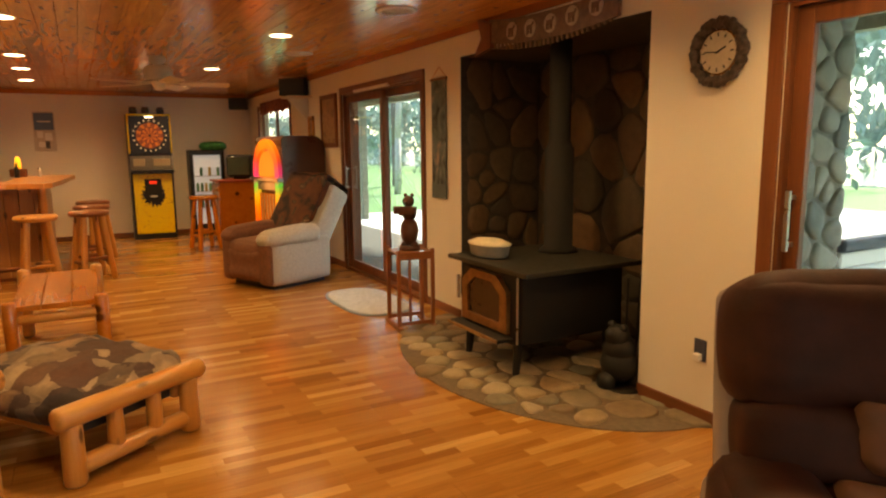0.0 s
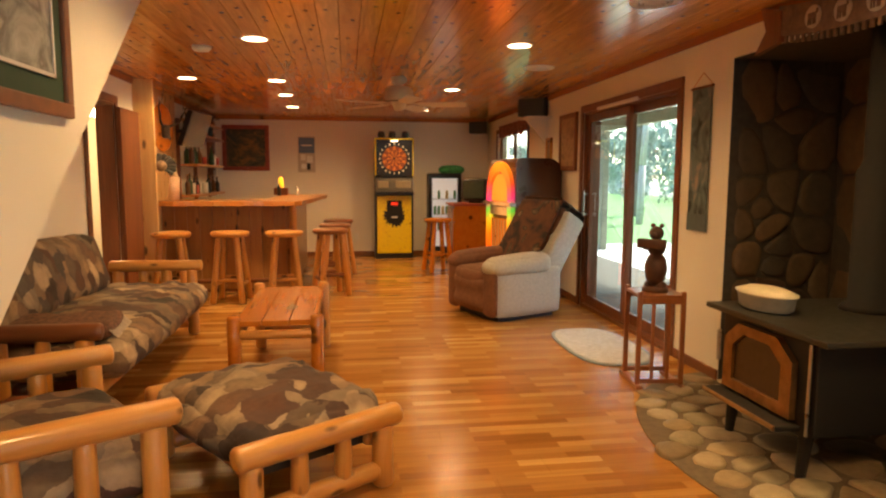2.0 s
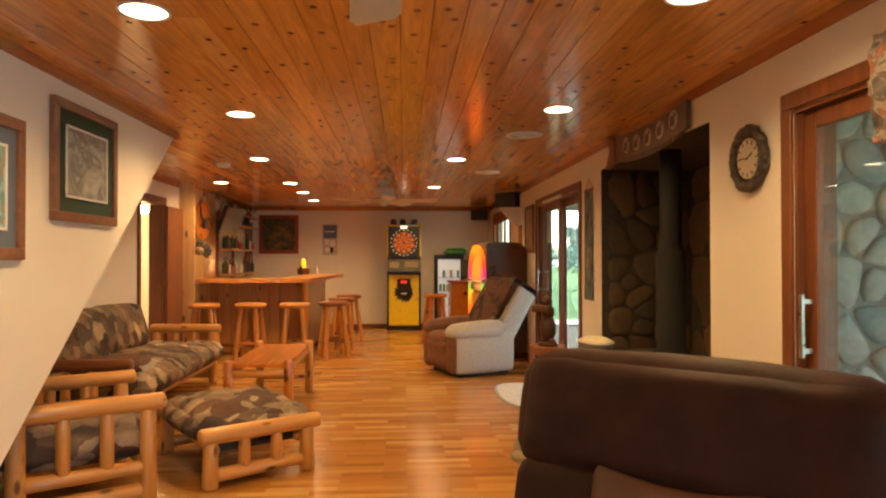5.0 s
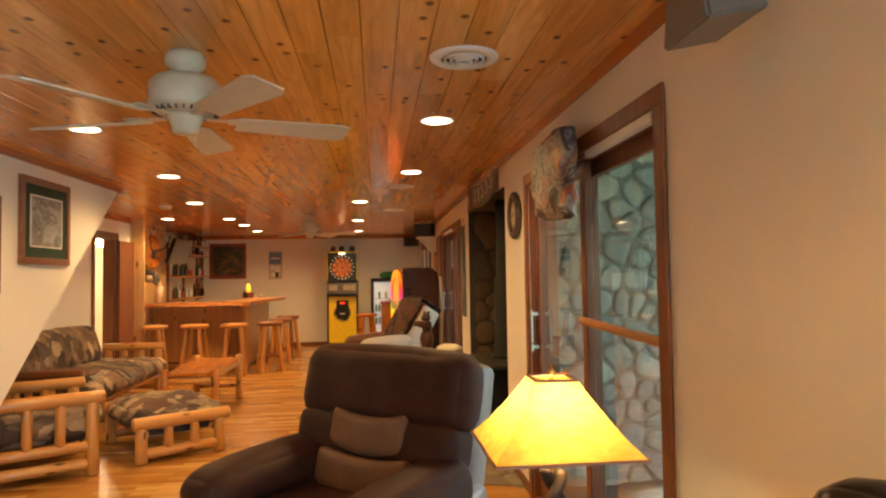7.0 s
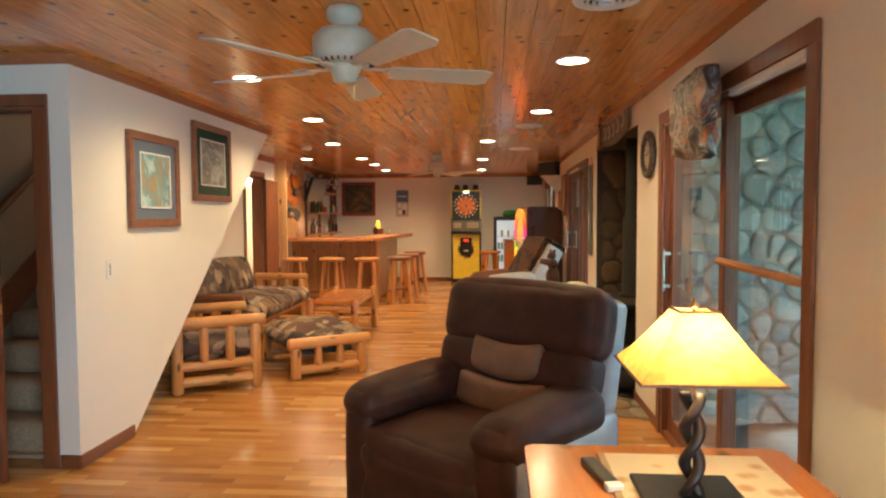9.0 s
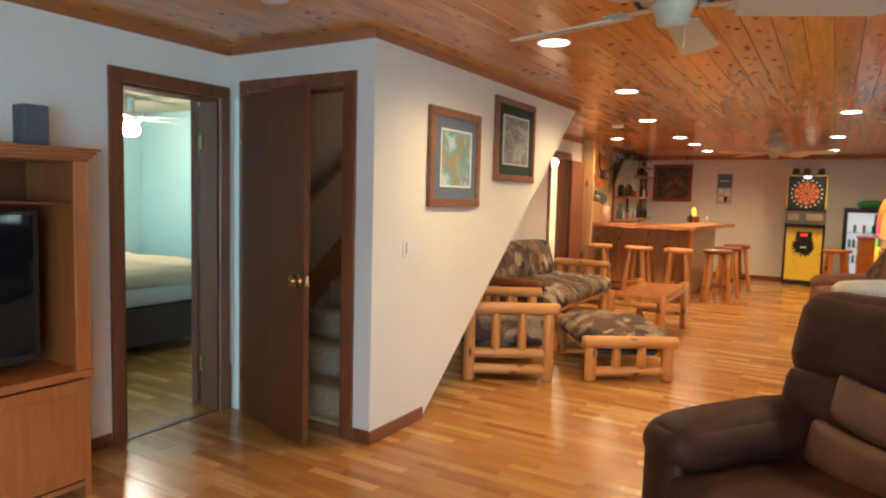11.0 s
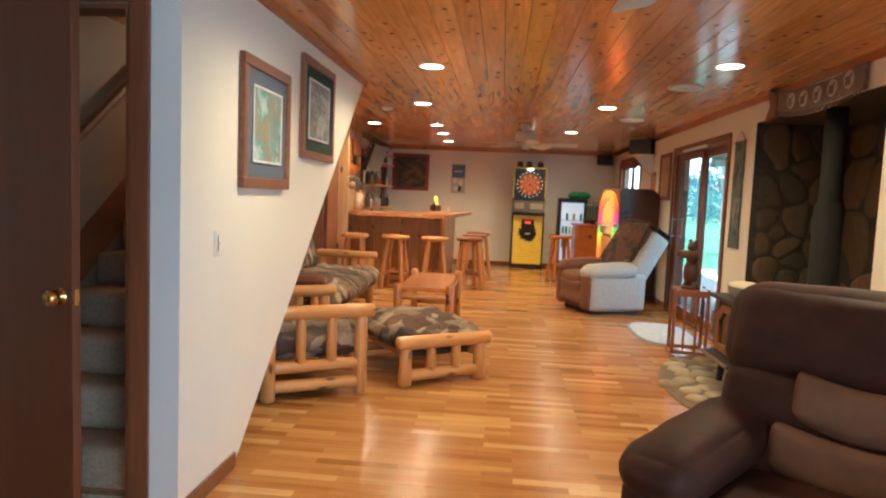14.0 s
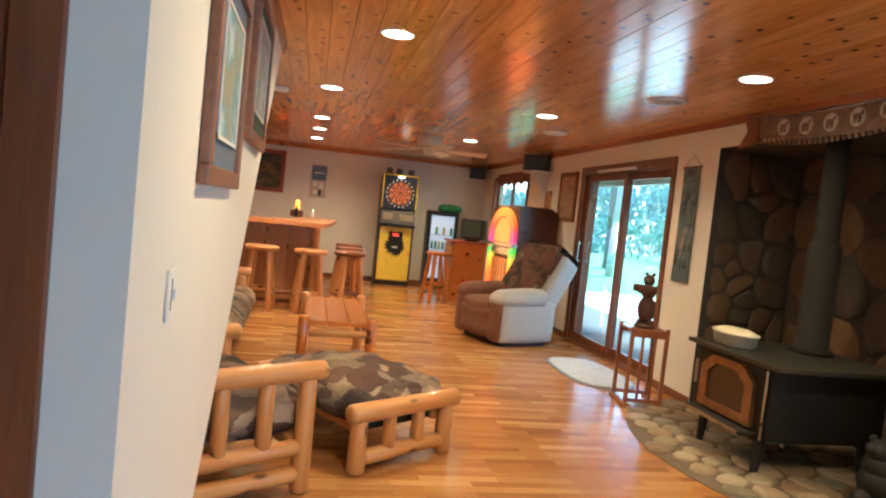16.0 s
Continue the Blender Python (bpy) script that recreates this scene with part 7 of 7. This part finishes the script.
# printed bag on the near door frame
bg = thing("hanging_bag", "crumpled printed plastic bag hanging over the door frame", "bag", (XR - 0.10, 1.24, 1.93), -90)
mbag = Mat("printed_bag", (0.3, 0.25, 0.22), 0.5)
nb = mbag.noise(mbag.co(), 7, 5, 0.6, 1.2)
mbag.base(mbag.ramp(nb, [(0.36, (0.03, 0.025, 0.025)), (0.45, (0.10, 0.08, 0.07)), (0.50, (0.36, 0.31, 0.27)), (0.54, (0.12, 0.10, 0.09)), (0.60, (0.42, 0.09, 0.02)), (0.66, (0.40, 0.24, 0.06)), (0.74, (0.07, 0.065, 0.06))]))
part("film", cushion(-0.31, 0.31, -0.03, 0.03, -0.20, 0.20, 0.02, 0.02, 16, tuft=lambda u, v, w: Vector((0.01 * noise.noise(Vector((w * 4, 1, 1))), 0.03 * noise.noise(Vector((u * 4, w * 3, v))), 0.015 * noise.noise(Vector((u * 5, 3, w))) - 0.03 * u * (w < 0)))), mbag.m, bg, "", True)
part("hook", tube((0, 0.03, 0.19), (0, 0.09, 0.22), 0.004, n=6), M_STEEL, bg)

# switch and sockets
sw = thing("light_switch", "white dimmer switch plate on the stair wall", "light switch", (XL + 0.001, 1.68, 1.12), 90)
part("plate", box(-0.035, 0.035, -0.006, 0, -0.058, 0.058, 0.003, 1), M_WHITE, sw)
part("slider", box(-0.005, 0.005, -0.016, -0.0065, -0.01, 0.012, 0.002, 1), M_WHITE, sw, "white slider knob")
part("slot", box(-0.004, 0.004, -0.0064, -0.006, -0.035, 0.035), M_BLACK, sw)
so = thing("wall_socket", "dark blue socket cover with a pale plug below", "socket", (XR - 0.001, 2.54, 0.38), -90)
part("plate", box(-0.038, 0.038, -0.007, 0, -0.058, 0.058, 0.003, 1), plain("slate_blue_plate", (0.05, 0.06, 0.10), 0.5), so)
part("plug", box(-0.02, 0.02, -0.04, -0.0075, -0.05, -0.015, 0.004, 1), M_WHITE, so, "pale plug")


# small things about the bar
vb = thing("wall_vent", "small white slatted vent high on the pine wall", "vent", (XB + 0.036, 9.05, 2.16), 90)
part("vent_frame", box(-0.09, 0.09, -0.012, -0.001, -0.11, 0.11, 0.003, 1), M_WHITE, vb)
for k in range(6):
    part("slat", box(-0.075, 0.075, -0.018, -0.0125, -0.09 + k * 0.033, -0.075 + k * 0.033), M_WHITE, vb)
M_DRY = plain("dried_twigs", (0.09, 0.055, 0.03), 0.9, vary=0.5)
for y, seed in ((10.2, 1), (11.0, 2), (11.5, 3)):
    rt = random.Random(seed)
    dv = thing("dried_bouquet", "bunch of dark dried twigs on top of the bar shelves", "dried flowers", (XB + 0.13, y, 2.10), 0, "dried bunches over the shelves")
    part("pot", lathe([(0.035, -0.001), (0.05, 0.01), (0.045, 0.08)], 12), M_TRIM, dv, "small brown pot", True)
    bm = bmesh.new()
    for k in range(26):
        a, r, z = rt.uniform(0, 6.28), rt.uniform(0.05, 0.17), rt.uniform(0.10, 0.20)
        tip = (r * math.cos(a) * 0.6, r * math.sin(a), z)
        add_tube(bm, (0, 0, 0.07), tip, 0.004, 0.002, n=4)
        bmesh.ops.create_icosphere(bm, subdivisions=1, radius=rt.uniform(0.010, 0.022), matrix=Matrix.Translation(tip))
    part("twigs", bm, M_DRY, dv)
ts = thing("shelf", "short pine top shelf over the bar shelves", "shelf", (XB, 0, 0))
part("board", box(0.0, 0.26, 9.85, 11.7, 2.072, 2.099, 0.004, 1), M_BARTOP, ts)
for k, (x, z) in enumerate(((0.62, 0.33), (-0.46, 0.32))):
    oc = thing("wall_socket", "cream wall socket low on the end wall", "socket", (x, YF - 0.001, z))
    part("plate", box(-0.036, 0.036, -0.006, 0, -0.058, 0.058, 0.003, 1), M_WHITE, oc)
    for q in (-0.022, 0.022):
        part("outlet", box(-0.014, 0.014, -0.009, -0.0065, q - 0.012, q + 0.012, 0.002, 1), M_WHITE, oc)

# ---- television cabinet ----
def tv_cabinet():
    M_OAK = wood("orange_oak", (0.31, 0.088, 0.02), (0.44, 0.155, 0.042), "z", 0.3, 0.3, fine=1.2)
    M_OAKY = wood("orange_oak_y", (0.31, 0.088, 0.02), (0.44, 0.155, 0.042), "y", 0.3, 0.3, fine=1.2)
    c = thing("tv_cabinet", "orange oak television cabinet with crown moulding and panel doors", "cabinet", (0, 0, 0))
    x0, x1, y0, y1, zt = -1.68, -1.21, -1.52, 0.12, 1.55
    for y in (y0, y1 - 0.03):
        part("side", box(x0, x1, y, y + 0.03, 0.0, zt, 0.003, 1), M_OAK, c)
    part("back", box(x0, x0 + 0.015, y0 + 0.03, y1 - 0.03, 0.08, zt), M_DOOR, c, "dark back panel")
    part("shelf", box(x0 + 0.016, x1 + 0.02, y0 - 0.01, y1 + 0.01, 0.575, 0.61, 0.006, 2), M_OAKY, c)
    part("bottom", box(x0 + 0.016, x1, y0 + 0.03, y1 - 0.03, 0.06, 0.085), M_OAKY, c)
    bm = bmesh.new()
    for k in range(4):
        add_box(bm, x0, x1 + 0.01 + 0.012 * k, y0 - 0.01 - 0.012 * k, y1 + 0.01 + 0.012 * k, zt + 0.015 * k, zt + 0.015 * (k + 1) - 0.001, 0.004, 1)
    part("crown", bm, M_OAKY, c, "stepped crown moulding")
    part("stile", box(x1 + 0.001, x1 + 0.018, y1 - 0.07, y1, 0.612, zt, 0.003, 1), M_OAK, c)
    part("stile", box(x1 + 0.001, x1 + 0.018, y0, y0 + 0.07, 0.612, zt, 0.003, 1), M_OAK, c)
    part("glass_shelf", box(x0 + 0.02, x1 - 0.05, y0 + 0.04, y1 - 0.04, 1.36, 1.37), M_DOOR, c, "dark shelf")
    n = 3
    for k in range(n):
        ya, yb = y0 + (y1 - y0) * k / n, y0 + (y1 - y0) * (k + 1) / n
        bm = bmesh.new()
        a, b = ya + 0.012, yb - 0.012
        add_box(bm, x1 + 0.001, x1 + 0.02, a, a + 0.055, 0.10, 0.565, 0.003, 1)
        add_box(bm, x1 + 0.001, x1 + 0.02, b - 0.055, b, 0.10, 0.565, 0.003, 1)
        add_box(bm, x1 + 0.001, x1 + 0.02, a + 0.055, b - 0.055, 0.10, 0.155, 0.003, 1)
        add_box(bm, x1 + 0.001, x1 + 0.02, a + 0.055, b - 0.055, 0.51, 0.565, 0.003, 1)
        d = part("door", bm, M_OAK, c)
        part("panel", box(x1 + 0.0, x1 + 0.012, a + 0.05, b - 0.05, 0.15, 0.515, 0.006, 2), M_OAK, d)
        part("knob", lathe([(0.008, 0), (0.015, 0.012), (0.010, 0.02)], 12), M_BRASS, d).matrix_basis = pose(x1 + 0.021, b - 0.03 if k == 0 else a + 0.03, 0.42, 0, 90, 0)
    t = thing("television", "black flat television with a glossy screen in the cabinet", "television", (-1.33, -0.60, 0.611), 90)
    part("casing", box(-0.57, 0.57, 0.0, 0.05, 0.05, 0.72, 0.008, 2), M_BLACK, t)
    scr = Mat("glossy_black_screen", (0.006, 0.008, 0.010), 0.03)
    part("screen", box(-0.545, 0.545, -0.006, -0.001, 0.085, 0.70), scr.m, t, "glossy black screen")
    part("foot", box(-0.2, 0.2, -0.06, 0.12, 0.0, 0.015, 0.005, 1), M_BLACK, t)
    part("neck", box(-0.05, 0.05, 0.01, 0.04, 0.015, 0.06), M_BLACK, t)
    k = thing("small_speaker", "small grey cloth speaker on the television cabinet", "speaker", (-1.45, 0.01, zt + 0.06), 90)
    part("cabinet", box(-0.055, 0.055, -0.05, 0.05, 0, 0.19, 0.004, 1), plain("grey_cloth", (0.12, 0.12, 0.13), 0.9), k)
    part("foot", box(-0.04, 0.04, -0.04, 0.04, -0.0, 0.004), M_BLACK, k)


tv_cabinet()

# ---- floor boards, the nearest ones each a piece ----
fl = struct("floor", box(XB - T, XR + 0.001, YN, YF, -0.0135, -0.0125), M_FLOOR, "glossy amber strip laminate floor", "floor")
part("threshold", box(XB - 0.06, XB + 0.0, BD[0], BD[1], 0.0, 0.006, 0.002, 1), M_TRIMY, fl, "brown threshold strip")
bw, bl, gp = 0.19, 1.28, 0.0006
rest = bmesh.new()
board_me = None
rf = random.Random(77)
made = 0
row = 0
y = YN
while y < YF:
    x = XB - rf.uniform(0.1, bl)
    yb = min(y + bw, YF)
    while x < XR:
        xa, xb = max(x, XB), min(x + bl, XR)
        if xb - xa > 0.02:
            near = -0.6 < y < 8.4 and made < 300
            if near:
                bm = bmesh.new()
                add_box(bm, xa + gp, xb - gp, y + gp, yb - gp, -0.012, 0.0)
                mesh_ob("floor_board", bm, M_FLOOR, fl)
                made += 1
            else:
                add_box(rest, xa + gp, xb - gp, y + gp, yb - gp, -0.012, 0.0)
        x += bl
    y += bw
rs = part("boards", rest, M_FLOOR, fl)
rs["kind"] = "stuff"
bm = bmesh.new()
add_box(bm, -5.5, XB - 0.001, -2.4, 3.3, -0.012, -0.0005)
add_box(bm, -3.5, XB - 0.001, 5.4, 9.9, -0.012, -0.0005)
struct("floor_side_rooms", bm, M_FLOOR, "amber laminate floor of the side rooms", "floor")
